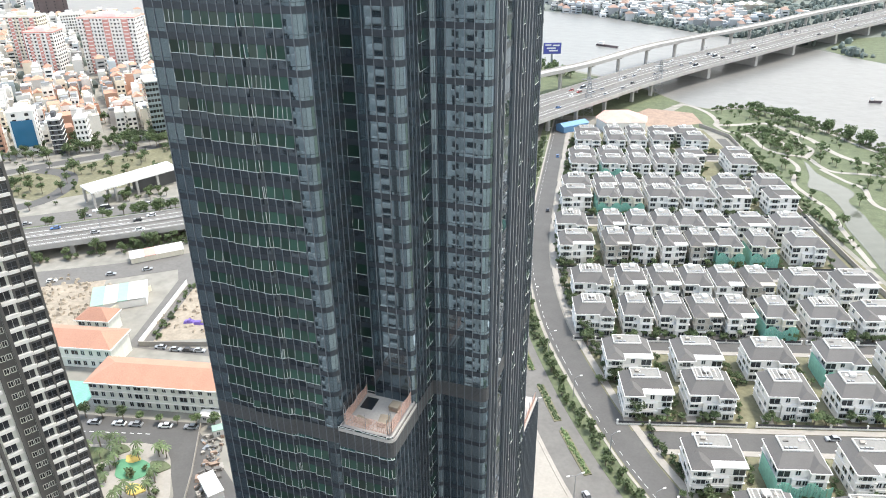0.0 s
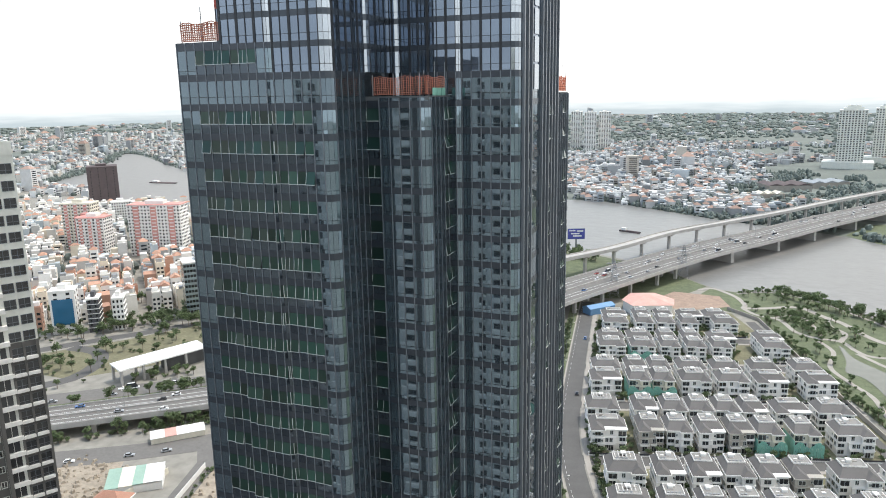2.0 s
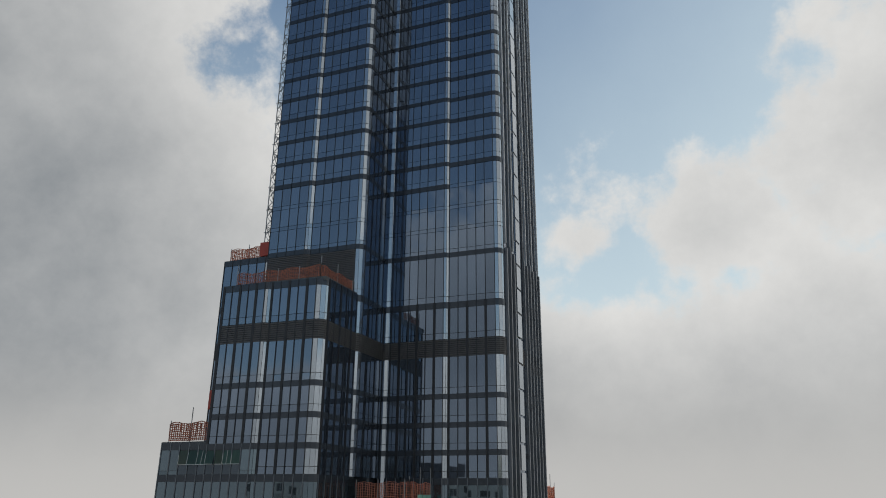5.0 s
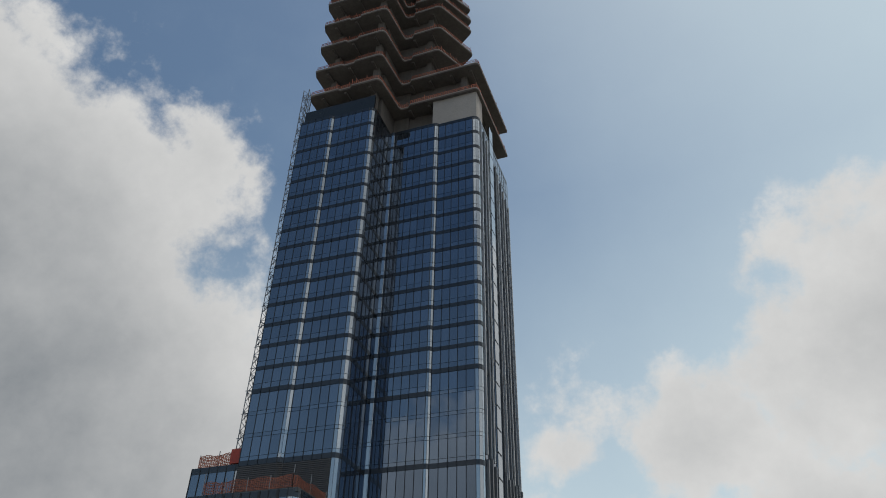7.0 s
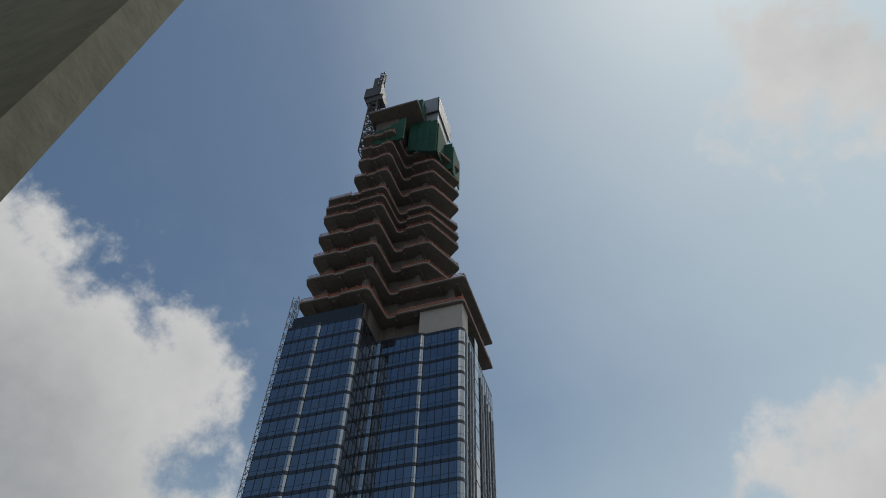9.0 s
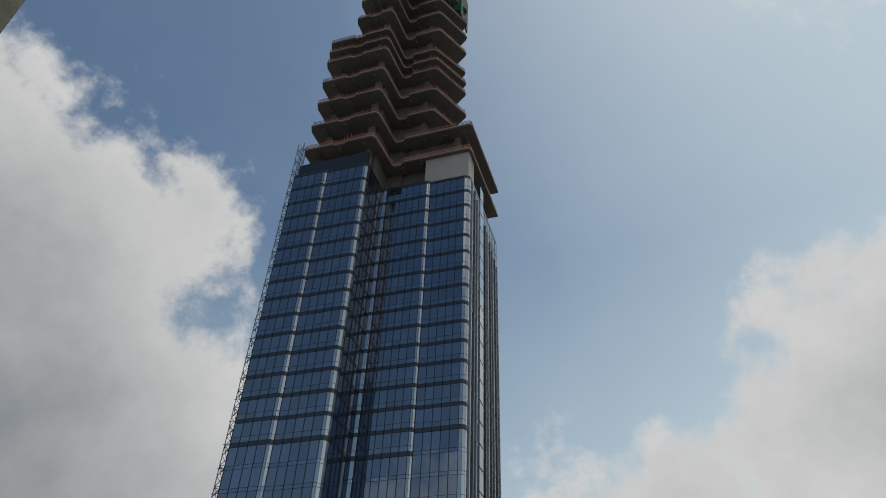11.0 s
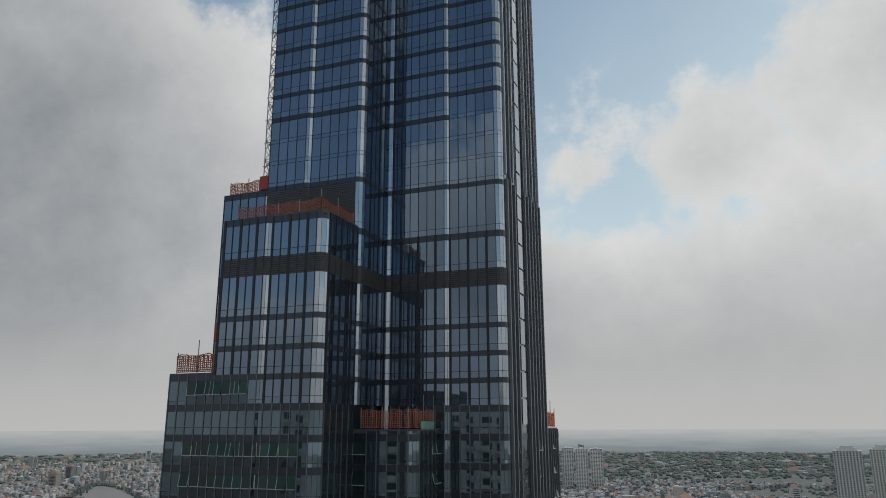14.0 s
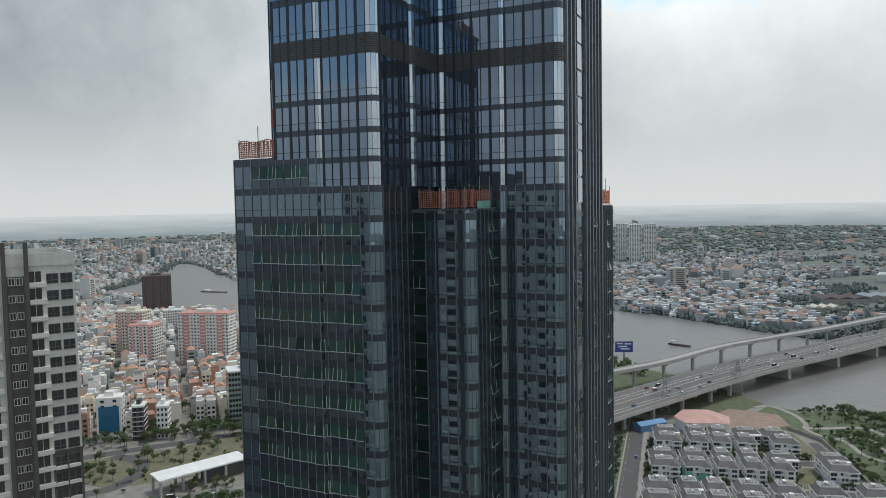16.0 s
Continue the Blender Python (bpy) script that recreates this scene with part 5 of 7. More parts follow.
for i in range(1500):
    x, y = rv.uniform(5, 190), rv.uniform(300, 585)
    if point_in(park, x, y) and not point_in([(58, 460), (68, 440), (83, 412), (80, 397), (87, 370), (94, 335), (100, 300), (84, 298), (70, 362), (71, 384), (57, 412)], x, y) and rv.random() < 0.8:
        if noise.noise(Vector((x * 0.05, y * 0.05, 4))) > -0.12:
            grow("park", rv.choice((0, 1, 1, 2, 4, 4, 4)), x, y, 0.05, 0.55, 1.05)
bed_poly = [(21, 513), (43, 525), (57, 501), (63, 481), (53, 470), (40, 486), (27, 503)]
for i in range(420):
    x, y = rv.uniform(20, 64), rv.uniform(468, 526)
    if point_in(bed_poly, x, y):
        grow("park", rv.choice((2, 4, 4, 4)), x, y, 0.05, 0.5, 0.9)
for line in (((22, 495), (50, 398), (70, 340)), ((5, 558), (28, 571), (57, 557), (83, 523), (109, 486), (172, 436))):
    for p, q, d, L in along(line):
        for i in range(int(L / 1.1)):
            grow("park", rv.choice((4, 4, 4, 2, 0)), p[0] + d.x * i * 1.1 + rv.uniform(-1.6, 1.6), p[1] + d.y * i * 1.1 + rv.uniform(-1.6, 1.6), 0.05, 0.45, 0.9)
for i in range(60):
    t = rv.random()
    p = Vector((30, 566)).lerp(Vector((172, 434)), t)
    grow("park", rv.choice((1, 3)), p.x + rv.uniform(-4, 2), p.y + rv.uniform(-4, 2), 0.05, 0.7, 1.1)
for i in range(60):
    # scrub on the bank round the billboard
    grow("park", rv.choice((1, 3, 4, 4)), rv.uniform(-165, -112), rv.uniform(628, 652), 0.05, 0.7, 1.2)
drive(OUTER, 7, (-4, 3), 0.06, 3)
drive([D(10, -12), D(120, -12)], 4, (-2, 2), 0.085, 12)
drive(INNER, 3, (-2.2, 2.2), 0.08, 5)
# ---- the neighbouring block of flats ----
NB = Vector((-126.3, 94.9))
ND = Vector((-0.47, -0.883)).normalized()
nb = thing("apartment_tower", "tall greige and dark grey block of flats with white balconies", "apartment building", (NB.x, NB.y, 0), math.degrees(math.atan2(-ND.y, -ND.x)) )
# local axes: x runs back along the front from the corner (negative), the front looks towards -y
NBH = 140.5
b = Mesh()
b.box(-46, 0, 0.0, 22, 0, NBH - 2.2)
part("wall", b, M["greige"], nb)
b = Mesh()
for q in ((-46, 0, -0.15, 0.25), (-46, 0, 21.6, 22), (-46, -45.6, 0, 22), (-0.4, 0, 0, 22)):
    b.box(*q, NBH - 2.2, NBH + 0.3)
part("parapet", b, M["greige"], nb)
b = Mesh()
b.box(-45.6, -0.4, 0.2, 21.6, NBH - 2.3, NBH - 2.0)
part("roof_deck", b, M["deck"], nb)
FL = 3.25
BREAK = NBH - 2.6 - 11 * FL
for x, hi in ((-8.2, 2.4), (-11.9, 2.4), (-16.5, 0.6), (-20.5, 2.4), (-24.4, 2.4), (-30.0, 0.6), (-36.0, 2.4), (-40, 2.4)):
    c = Mesh()
    c.box(x - 0.36, x + 0.36, -0.75, 0.3, 0, NBH + hi)
    part("pier", c, M["pier_grey"], nb, "dark grey full-height pier")
for x in (-0.35, -2.7, -5.0):
    c = Mesh()
    c.box(x - 0.22, x + 0.22, -0.45, 0.2, 0, BREAK)
    part("pier", c, M["pier_grey"], nb, "dark grey full-height pier")
pane_m, rail_m, sm_m = Mesh(), Mesh(), Mesh()
F_, P_ = (0.07, 0), (0.02, 1)
pane_m.relief((-1.04, -0.96, -0.04, 0.04, 0.96, 1.04), (-0.15, -0.07, 0.48, 0.56, 1.72, 1.8), [[F_] * 5, [F_, P_, F_, P_, F_], [F_] * 5, [F_, P_, F_, P_, F_], [F_] * 5])
NBW = pane_m.data("window", [M["fin"], M["pane_dark"]])
S_, W_ = (0.7, 0), (0.08, 2)
rail_m.relief((-1.55, -1.42, -0.35, -0.28, 0.75, 1.42, 1.55), (-0.6, 0.25, 2.35), [[S_] * 6, [W_, P_, F_, P_, W_, W_]])
NBB = rail_m.data("balcony", [M["white"], M["pane_dark"], M["greige"]])
F_ = (0.08, 0)
sm_m.relief((-0.56, -0.44, -0.05, 0.05, 0.44, 0.56), (-0.12, 0.0, 1.2, 1.32), [[(0.12, 0)] * 5, [F_, P_, F_, P_, F_], [F_] * 5])
NBS = sm_m.data("window", [M["greige"], M["pane_dark"]])
for k in range(1, 42):
    z = NBH - 2.6 - k * FL + 0.3
    if z < 2:
        break
    cols = [(-1.45, NBW, "window"), (-3.9, NBW, "window"), (-6.5, NBB, "balcony"), (-14.2, NBB, "balcony"), (-18.5, NBB, "balcony"), (-27.0, NBB, "balcony"), (-33.0, NBB, "balcony")]
    cols += [(-9.4, NBS, "window"), (-10.7, NBS, "window"), (-21.8, NBS, "window"), (-23.1, NBS, "window"), (-37.4, NBS, "window")]
    if z < BREAK:
        cols = [(-1.5, NBB, "balcony") if k % 1 else (-1.5, NBW, "window"), (-3.85, NBW, "window")] + cols[2:]
    for x, me, nm in cols:
        o = new(nm, me)
        o.parent = nb
        o.matrix_basis = pose(x, 0, z)
        if z < BREAK and nm == "window" and x > -5:
            sl = Mesh()
            sl.box(x - 1.05, x + 1.05, -0.55, -0.02, z - 0.75, z - 0.1)
            part("window_ledge", sl, M["white"], nb)
strip = Mesh()
for x0, x1 in ((-11.5, -8.6), (-24.0, -20.9)):
    strip.box(x0, x1, -0.02, 0.1, 0, NBH - 4)
part("recessed_panel", strip, M["pier_grey"], nb)
strip = Mesh()
strip.box(-5.3, 0.03, -0.015, 0.1, 0, BREAK)
part("cladding", strip, M["pier_grey"], nb, "charcoal render on the lower storeys")

# ---- school with orange roofs ----
def hall(cx, cy, ang, L, W, h, floors, tag, roof="clay", rise=3.2, windows=True):
    s = thing("school_building", tag, "school", (cx, cy, 0), ang, group="school buildings")
    b = Mesh()
    b.box(-L / 2, L / 2, -W / 2, W / 2, 0, h)
    part("wall", b, M["greige"], s)
    b = Mesh()
    o = 0.8
    b.hexa([(-L / 2 - o, -W / 2 - o, h), (L / 2 + o, -W / 2 - o, h), (L / 2 + o, W / 2 + o, h), (-L / 2 - o, W / 2 + o, h), (-L / 2 + W / 2, -0.1, h + rise), (L / 2 - W / 2, -0.1, h + rise), (L / 2 - W / 2, 0.1, h + rise), (-L / 2 + W / 2, 0.1, h + rise)])
    part("roof", b, M[roof], s)
    b = Mesh()
    b.box(-L / 2 - o - 0.1, L / 2 + o + 0.1, -W / 2 - o - 0.12, -W / 2 - o + 0.1, h - 0.35, h + 0.05)
    b.box(L / 2 + o - 0.1, L / 2 + o + 0.12, -W / 2 - o, W / 2 + o, h - 0.35, h + 0.05)
    part("eave_board", b, M["white"], s)
    n = int(L / 3.0)
    for k in range(floors):
        for i in range(n):
            put_window("tall" if (i % 5) else "wide", s, -L / 2 + (i + 0.5) * L / n, -W / 2, k * h / floors + 1.0)
        c = Mesh()
        c.box(-L / 2, L / 2, -W / 2 - 0.25, -W / 2, (k + 1) * h / floors - 0.35, (k + 1) * h / floors - 0.1)
        part("cornice", c, M["white"], s)
    return s


hall(-150, 147.0, 12.8, 48, 13, 9.8, 3, "long white three-storey school with an orange clay roof")
hall(-196, 156, 12.8, 30, 12, 8.5, 2, "white school wing with an orange clay roof")
hall(-203, 172, 12.8, 12, 8, 7, 2, "small white pavilion with an orange clay roof")
sheet("yard", [(-190, 128), (-175, 132), (-177, 146), (-196, 142)], 0.06, M["green_sheet"], "green painted sports court", "sports court")
# street and square before the school
sheet("road", [(-180, 112), (-160, 124), (-136, 139), (-104, 118), (-112, 96), (-122, 112), (-137, 128), (-160, 120)], 0.05, M["asphalt"], "dark street before the school", "road")
sheet("road", [(-190, 96), (-165, 112), (-137, 129), (-131, 140), (-185, 128)], 0.045, M["asphalt"], "dark parking street with white marks", "road")
sq = smooth([(-160, 120), (-139, 127), (-127, 117), (-122, 105), (-136, 88), (-160, 90), (-172, 108), (-160, 120)], 4)[:-1]
sheet("square", sq, 0.14, M["paving"], "paved square with planted beds", "square", 0.14)
for n, (cx, cy, r, mat, tag) in enumerate(((-154, 117, 5, "grass", "round green bed in the square"), (-139.5, 116, 6, "play_green", "green rubber play surface outdoors"), (-142.5, 119.5, 2.4, "play_yellow", "yellow rubber play patch outdoors"), (-133.5, 110, 3.0, "play_yellow", "yellow rubber play patch outdoors"), (-149, 109, 5, "grass", "curved green planting bed outdoors"), (-133, 119.5, 3.2, "grass", "narrow green planting bed outdoors"), (-149, 121.5, 3.0, "grass", "narrow green planting bed outdoors"))):
    bed = Mesh()
    bed.prism([(cx + r * (1 + 0.2 * math.sin(3 * a)) * math.cos(a), cy + r * 0.7 * math.sin(a)) for a in [i * 0.3142 for i in range(20)]], 0.14, 0.3 + 0.02 * n)
    whole("planting_bed", bed, M[mat], tag, "planting bed", "beds in the square")
rl = random.Random(11)
for i in range(90):
    x, y = rl.uniform(-166, -125), rl.uniform(96, 126)
    if point_in(sq, x, y):
        if i % 3:
            plant(PALM, x, y, 0.15, 0.6, 0.9)
        else:
            grow("station", 4, x, y, 0.15, 0.8, 1.2)
for i in range(9):
    a = Vector((-176, 131)).lerp(Vector((-128, 142)), i / 8)
    plant(TREES[rl.choice((0, 2))], a.x + rl.uniform(-0.5, 0.5), a.y - 2.5, 0.05, 0.7, 1.0)
m = Mesh()
for i in range(14):
    p = Vector((-178, 121)).lerp(Vector((-146, 130)), i / 13)
    for k in (0, 5.5):
        m.obox(p.x + k * 0.3, p.y - k, 0.22, 1.4, 0.25, 0.055, 0.07)
whole("road_marking", m, M["marking"], "broken white lines on the parking street", "road marking", kind="structure")
drive([(-180, 124), (-132, 137)], 7, (0.5,), 0.06, 8)
drive([(-175, 168), (-120, 182)], 12, (0, 1), 0.06, 9)

# ---- lots, sheds and streets beyond the school ----
sheet("lot", [(-262, 196), (-232, 206), (-214, 178), (-206, 166), (-228, 150), (-250, 170)], 0.05, M["sand"], "rubble-strewn demolition lot", "lot")
sheet("lot", [(-183, 170), (-198, 213), (-150, 236), (-120, 200)], 0.05, M["sand"], "cleared sandy building lot with weeds", "lot")
sheet("road", [(-186, 166), (-201, 214), (-216, 232), (-205, 236), (-192, 216), (-178, 168), (-120, 185), (-118, 176)], 0.07, M["asphalt_old"], "grey street between two hoardings", "road")
m = Mesh()
ribbon(m, smooth([(-330, 150), (-262, 193), (-226, 217), (-190, 250), (-150, 310)]), 15, 0.08, 0.06)
whole("road", m, M["asphalt_old"], "broad worn road under the flyover", "road", kind="structure")
for a, b, h, mat, tag in (((-182, 168), (-195, 212), 2.4, "white", "long white hoarding round a lot"), ((-182, 168), (-130, 186), 2.0, "paving", "pale hoarding along a lot"), ((-236, 158), (-206, 164), 2.0, "fence", "dark sheet fence round a lot"), ((-210, 172), (-206, 203), 2.6, "cream", "pale yellow curved site wall")):
    f = Mesh()
    dd = (Vector(b) - Vector(a)).normalized()
    f.wallbox(a, b, (dd.y, -dd.x), 0, 0.2, 0, h)
    whole("hoarding", f, M[mat], tag, "hoarding")
shed = thing("market_shed", "low shed with pale green and red sheet roofs", "shed", (-213, 191, 0), 38)
for i, (mat, x0, x1) in enumerate((("pale_green", -9, -4), ("cream", -4, 1), ("pale_green", 1, 5), ("bright_roof", 5, 12))):
    s2 = Mesh()
    s2.hexa([(x0, -7, 3.0 + 0.2 * i), (x1, -7, 3.0 + 0.2 * i), (x1, 7, 4.2), (x0, 7, 4.2), (x0, -7, 3.2 + 0.2 * i), (x1, -7, 3.2 + 0.2 * i), (x1, 7, 4.4), (x0, 7, 4.4)])
    part("roof", s2, M[mat], shed)
s2 = Mesh()
s2.box(-8.8, 11.8, -6.6, 6.8, 0, 3.0)
part("wall", s2, M["white"], shed)
heap = Mesh()
for i in range(420):
    if i < 260:
        x, y = rl.uniform(-256, -214), rl.uniform(160, 202)
    else:
        x, y = rl.uniform(-190, -140), rl.uniform(182, 222)
        if not point_in([(-183, 172), (-196, 211), (-152, 232), (-125, 202)], x, y):
            continue
    heap.obox(x, y, rl.random() * 3, rl.uniform(0.4, 2.4), rl.uniform(0.4, 2), 0.03, rl.uniform(0.3, 1.3), taper=rl.uniform(0.2, 0.7))
whole("rubble", heap, M["sand"], "heaps of pale rubble and earth", "rubble", kind="stuff")
tarp = Mesh()
for i in range(10):
    tarp.obox(-176 + i * 1.1, 187 + i * 0.25 + 0.4 * math.sin(i), 0.2, 1.4, 2.2, 0.05, 0.9 + 0.4 * math.sin(i * 1.7), taper=0.7)
whole("covered_pile", tarp, material("violet tarpaulin", (0.16, 0.10, 0.36), 0.6, 0, 0.2, 0.2, 0.4), "pile under violet tarpaulin on the lot", "pile")

hut = thing("roadside_shed", "low white roadside shed with a patched sheet roof", "shed", (-225, 229, 0), 45)
for i, (x0, x1, mat) in enumerate(((-11, -5, "bright_roof"), (-5, 0, "pink_roof"), (0, 7, "white"), (7, 12, "bright_roof"))):
    s2 = Mesh()
    s2.hexa([(x0, -3.4, 2.7), (x1, -3.4, 2.7), (x1, 3.4, 3.6), (x0, 3.4, 3.6), (x0, -3.4, 2.85 + 0.05 * i), (x1, -3.4, 2.85 + 0.05 * i), (x1, 3.4, 3.75), (x0, 3.4, 3.75)])
    part("roof", s2, M[mat], hut)
s2 = Mesh()
s2.box(-10.8, 11.8, -2.8, 3.2, 0, 2.7)
part("wall", s2, M["cream"], hut)
# ---- flyover that becomes the bridge, and the metro viaduct ----
FLY = smooth([(-430, 95), (-337, 171), (-260, 234), (-235.5, 254.5), (-205, 284), (-176, 330), (-156, 380)])
HWY = smooth([(-166, 342), (-144, 402), (-119, 459), (-91.5, 513), (-60, 581), (-21, 655), (25, 730), (79, 824), (143, 926), (300, 1176), (520, 1520)])
deck_z = [6.5 + 6.0 * min(1, max(0, (y - 300) / 200)) for x, y in HWY]


def bridge(name, line, w, zs, tag, category, pier_step, thick=1.6, asphalt=True, rail=True, start=0):
    br = thing(name, tag, category, (line[0][0], line[0][1], 0))
    off = Matrix.Translation((-line[0][0], -line[0][1], 0))
    d = Mesh()
    ribbon(d, line, w, zs, thick)
    o = part("deck", d, M["slab_edge"], br)
    o.matrix_basis = off
    if asphalt:
        d = Mesh()
        ribbon(d, line, w - 1.2, [z + 0.05 for z in zs], 0.04)
        o = part("carriageway", d, M["asphalt_old"], br, "grey asphalt carriageway")
        o.matrix_basis = off
        for sh in (-w / 4 - 2, -w / 4 + 2, w / 4 - 2, w / 4 + 2):
            d = Mesh()
            ribbon(d, line, 0.25, [z + 0.07 for z in zs], 0.02, shift=sh)
            o = part("lane_line", d, M["marking"], br)
            o.matrix_basis = off
        d = Mesh()
        ribbon(d, line, 0.7, [z + 0.9 for z in zs], 0.9)
        o = part("median_barrier", d, M["slab_edge"], br)
        o.matrix_basis = off
    for sh in (-w / 2 + 0.2, w / 2 - 0.2):
        d = Mesh()
        ribbon(d, line, 0.35, [z + 1.0 for z in zs], 1.2, shift=sh)
        o = part("edge_barrier", d, M["slab_edge"], br)
        o.matrix_basis = off
    acc = 0.0
    for i, (p, q, dd, L) in enumerate(along(line)):
        acc += L
        if acc > (72 if w > 15 and p[1] > 612 else pier_step):
            acc = 0.0
            z = zs[i] - thick
            pr = Mesh()
            a = math.atan2(dd.y, dd.x)
            for sh in ((-w / 3, 0, w / 3) if w > 15 else (0,)):
                pr.obox(p[0] - dd.y * sh, p[1] + dd.x * sh, a, 2.0, 2.4, 0, z - 1.0)
            pr.obox(p[0], p[1], a, 2.4, w * 0.8, z - 1.2, z + 0.02)
            if w > 15 and p[1] > 605:
                pr = Mesh()
                pr.obox(p[0], p[1], a, 4.2, w * 0.78, 0, z + 0.02, taper=0.96)
            o = part("pier", pr, M["slab_edge"], br)
            o.matrix_basis = off
    return br


bridge("flyover", FLY, 22, [6.5 + 0.02 * max(0, y - 260) for x, y in FLY], "low concrete flyover carrying a grey road", "flyover", 26)
bridge("road_bridge", HWY, 39, deck_z, "wide concrete road bridge over the river", "bridge", 26)
METRO = smooth([(-146, 530), (-130, 560), (-96, 616), (-58, 700), (-11, 773), (42, 853), (105, 959), (179, 1074), (320, 1290), (540, 1640)])
bridge("metro_viaduct", METRO, 9.5, [16.5] * len(METRO), "slim pale concrete metro viaduct beside the bridge", "viaduct", 34, 1.8, False)
r2 = random.Random(21)


def traffic(line, zs, count, shifts, seed, ymin, ymax):
    r = random.Random(seed)
    segs = [(s, z) for s, z in zip(along(line), zs) if ymin < s[0][1] < ymax]
    for i in range(count):
        (p, q, d, L), z = r.choice(segs)
        t, sh = r.random() * L, r.choice(shifts)
        proto = BUS if r.random() < 0.06 else r.choice(CARS[:3] * 3 + CARS)
        copy_thing(proto, pose(p[0] + d.x * t - d.y * sh, p[1] + d.y * t + d.x * sh, z + 0.06, 0, 0, math.degrees(math.atan2(d.y, d.x)) + (180 if sh > 0 else 0)))


traffic(HWY, deck_z, 46, (-12.5, -9, -5.5, -2.8, 2.8, 5.5, 9, 12.5), 31, 450, 1000)
traffic(FLY, [6.5] * len(FLY), 10, (-8, -4, 4, 8), 32, 150, 290)
FAR_ROAD = [(p[0] - 39 * 0.632, p[1] + 39 * 0.775) for p in FLY[:24]]
m = Mesh()
ribbon(m, FAR_ROAD, 15, 0.08, 0.06)
whole("road", m, M["asphalt_old"], "grey service road beyond the flyover", "road", kind="structure")
drive(FAR_ROAD, 16, (-4, -1.5, 2, 4.5), 0.09, 33)
drive([(-330, 150), (-262, 193), (-226, 217), (-190, 250)], 7, (-4, 3), 0.09, 34)
m = Mesh()
ribbon(m, [(p[0] - 28 * 0.632, p[1] + 28 * 0.775) for p in FLY[:26]], 6.0, 0.25, 0.25)
whole("verge", m, M["grass"], "planted strip between flyover and road", "verge", kind="structure")
for i in range(34):
    p = FLY[int(i / 34 * 23)]
    for k in range(5):
        grow("flyover", 4, p[0] + (13 + r2.uniform(-2, 2)) * 0.632 + r2.uniform(-4, 4), p[1] - 13 * 0.775 + r2.uniform(-4, 4), 0.1, 0.7, 1.2)
    for sh in (28, 28, -13.5):
        grow("flyover", r2.choice((0, 1, 0)), p[0] - sh * 0.632 + r2.uniform(-3, 3), p[1] + sh * 0.775 + r2.uniform(-2, 2), 0.2, 0.8, 1.1)
# metro station shell under construction
for i in range(60):
    p = FLY[r2.randrange(0, 23)]
    sh = 53 + r2.uniform(-2, 3)
    grow("flyover", r2.choice((4, 4, 0)), p[0] - sh * 0.632 + r2.uniform(-5, 5), p[1] + sh * 0.775 + r2.uniform(-3, 3), 0.05, 0.7, 1.1)
st = thing("metro_station", "unfinished metro station with a white sheet roof", "station", (-291, 290, 0), 68)
s3 = Mesh()
s3.hexa([(-25, -6.5, 8.2), (25, -6.5, 8.2), (25, 6.5, 9.0), (-25, 6.5, 9.0), (-25, -6.5, 9.0), (25, -6.5, 9.0), (25, 6.5, 9.8), (-25, 6.5, 9.8)])
part("roof", s3, M["bright_roof"], st)
for x in (-24, -12, 0, 12, 24):
    for y in (-5.4, 5.4):
        s3 = Mesh()
        s3.box(x - 0.6, x + 0.6, y - 0.6, y + 0.6, 0, 8.8)
        part("column", s3, M["slab_edge"], st)
s3 = Mesh()
s3.box(2, 24.6, -3, 5, 0, 7.8)
part("inner_wall", s3, M["louver"], st)
m = Mesh()
ribbon(m, smooth([(-345, 240), (-330, 262), (-334, 285), (-350, 300), (-372, 300)]), 9, 0.1, 0.06)
ribbon(m, smooth([(-420, 240), (-380, 300), (-345, 345), (-300, 410)]), 9, 0.095, 0.06)
whole("road", m, M["asphalt"], "curving side street by the station", "road", kind="structure")
green = [(-400, 262), (-352, 322), (-330, 358), (-300, 372), (-262, 345), (-296, 300), (-330, 262)]
sheet("lawn", green, 0.07, M["garden"], "scrubby green plot round the station", "lawn")
for i in range(330):
    x, y = r2.uniform(-400, -260), r2.uniform(255, 378)
    if point_in(green, x, y) and (Vector((x, y)) - Vector((-292, 290))).length > 26:
        grow("station", r2.choice((0, 1, 1, 3, 4, 4, 4)), x, y, 0.05, 0.6, 1.1)

# weeds along the hoarding of the cleared lot
for i in range(46):
    t = r2.random()
    grow("station", 4, -181 - 13 * t + r2.uniform(0.5, 4), 172 + 40 * t + r2.uniform(-1, 1), 0.05, 0.4, 0.8)


def street_lamp(x, y, z, ang, h, arms=1):
    lamp = thing("street_lamp", "grey steel street lamp with a curved arm", "street lamp", (x, y, z), ang, group="street lamps")
    m = Mesh()
    m.obox(0, 0, 0, 0.2, 0.2, 0, h, taper=0.55)
    part("pole", m, M["steel"], lamp)
    for sd in (1, -1)[:arms]:
        m = Mesh()
        m.bar((0, 0, h - 0.1), (sd * 1.0, 0, h + 0.45), 0.09)
        m.bar((sd * 1.0, 0, h + 0.45), (sd * 2.0, 0, h + 0.55), 0.08)
        part("arm", m, M["steel"], lamp)
        m = Mesh()
        m.box(min(sd * 1.7, sd * 2.6), max(sd * 1.7, sd * 2.6), -0.17, 0.17, h + 0.5, h + 0.66)
        part("lamp_head", m, M["white"], lamp)


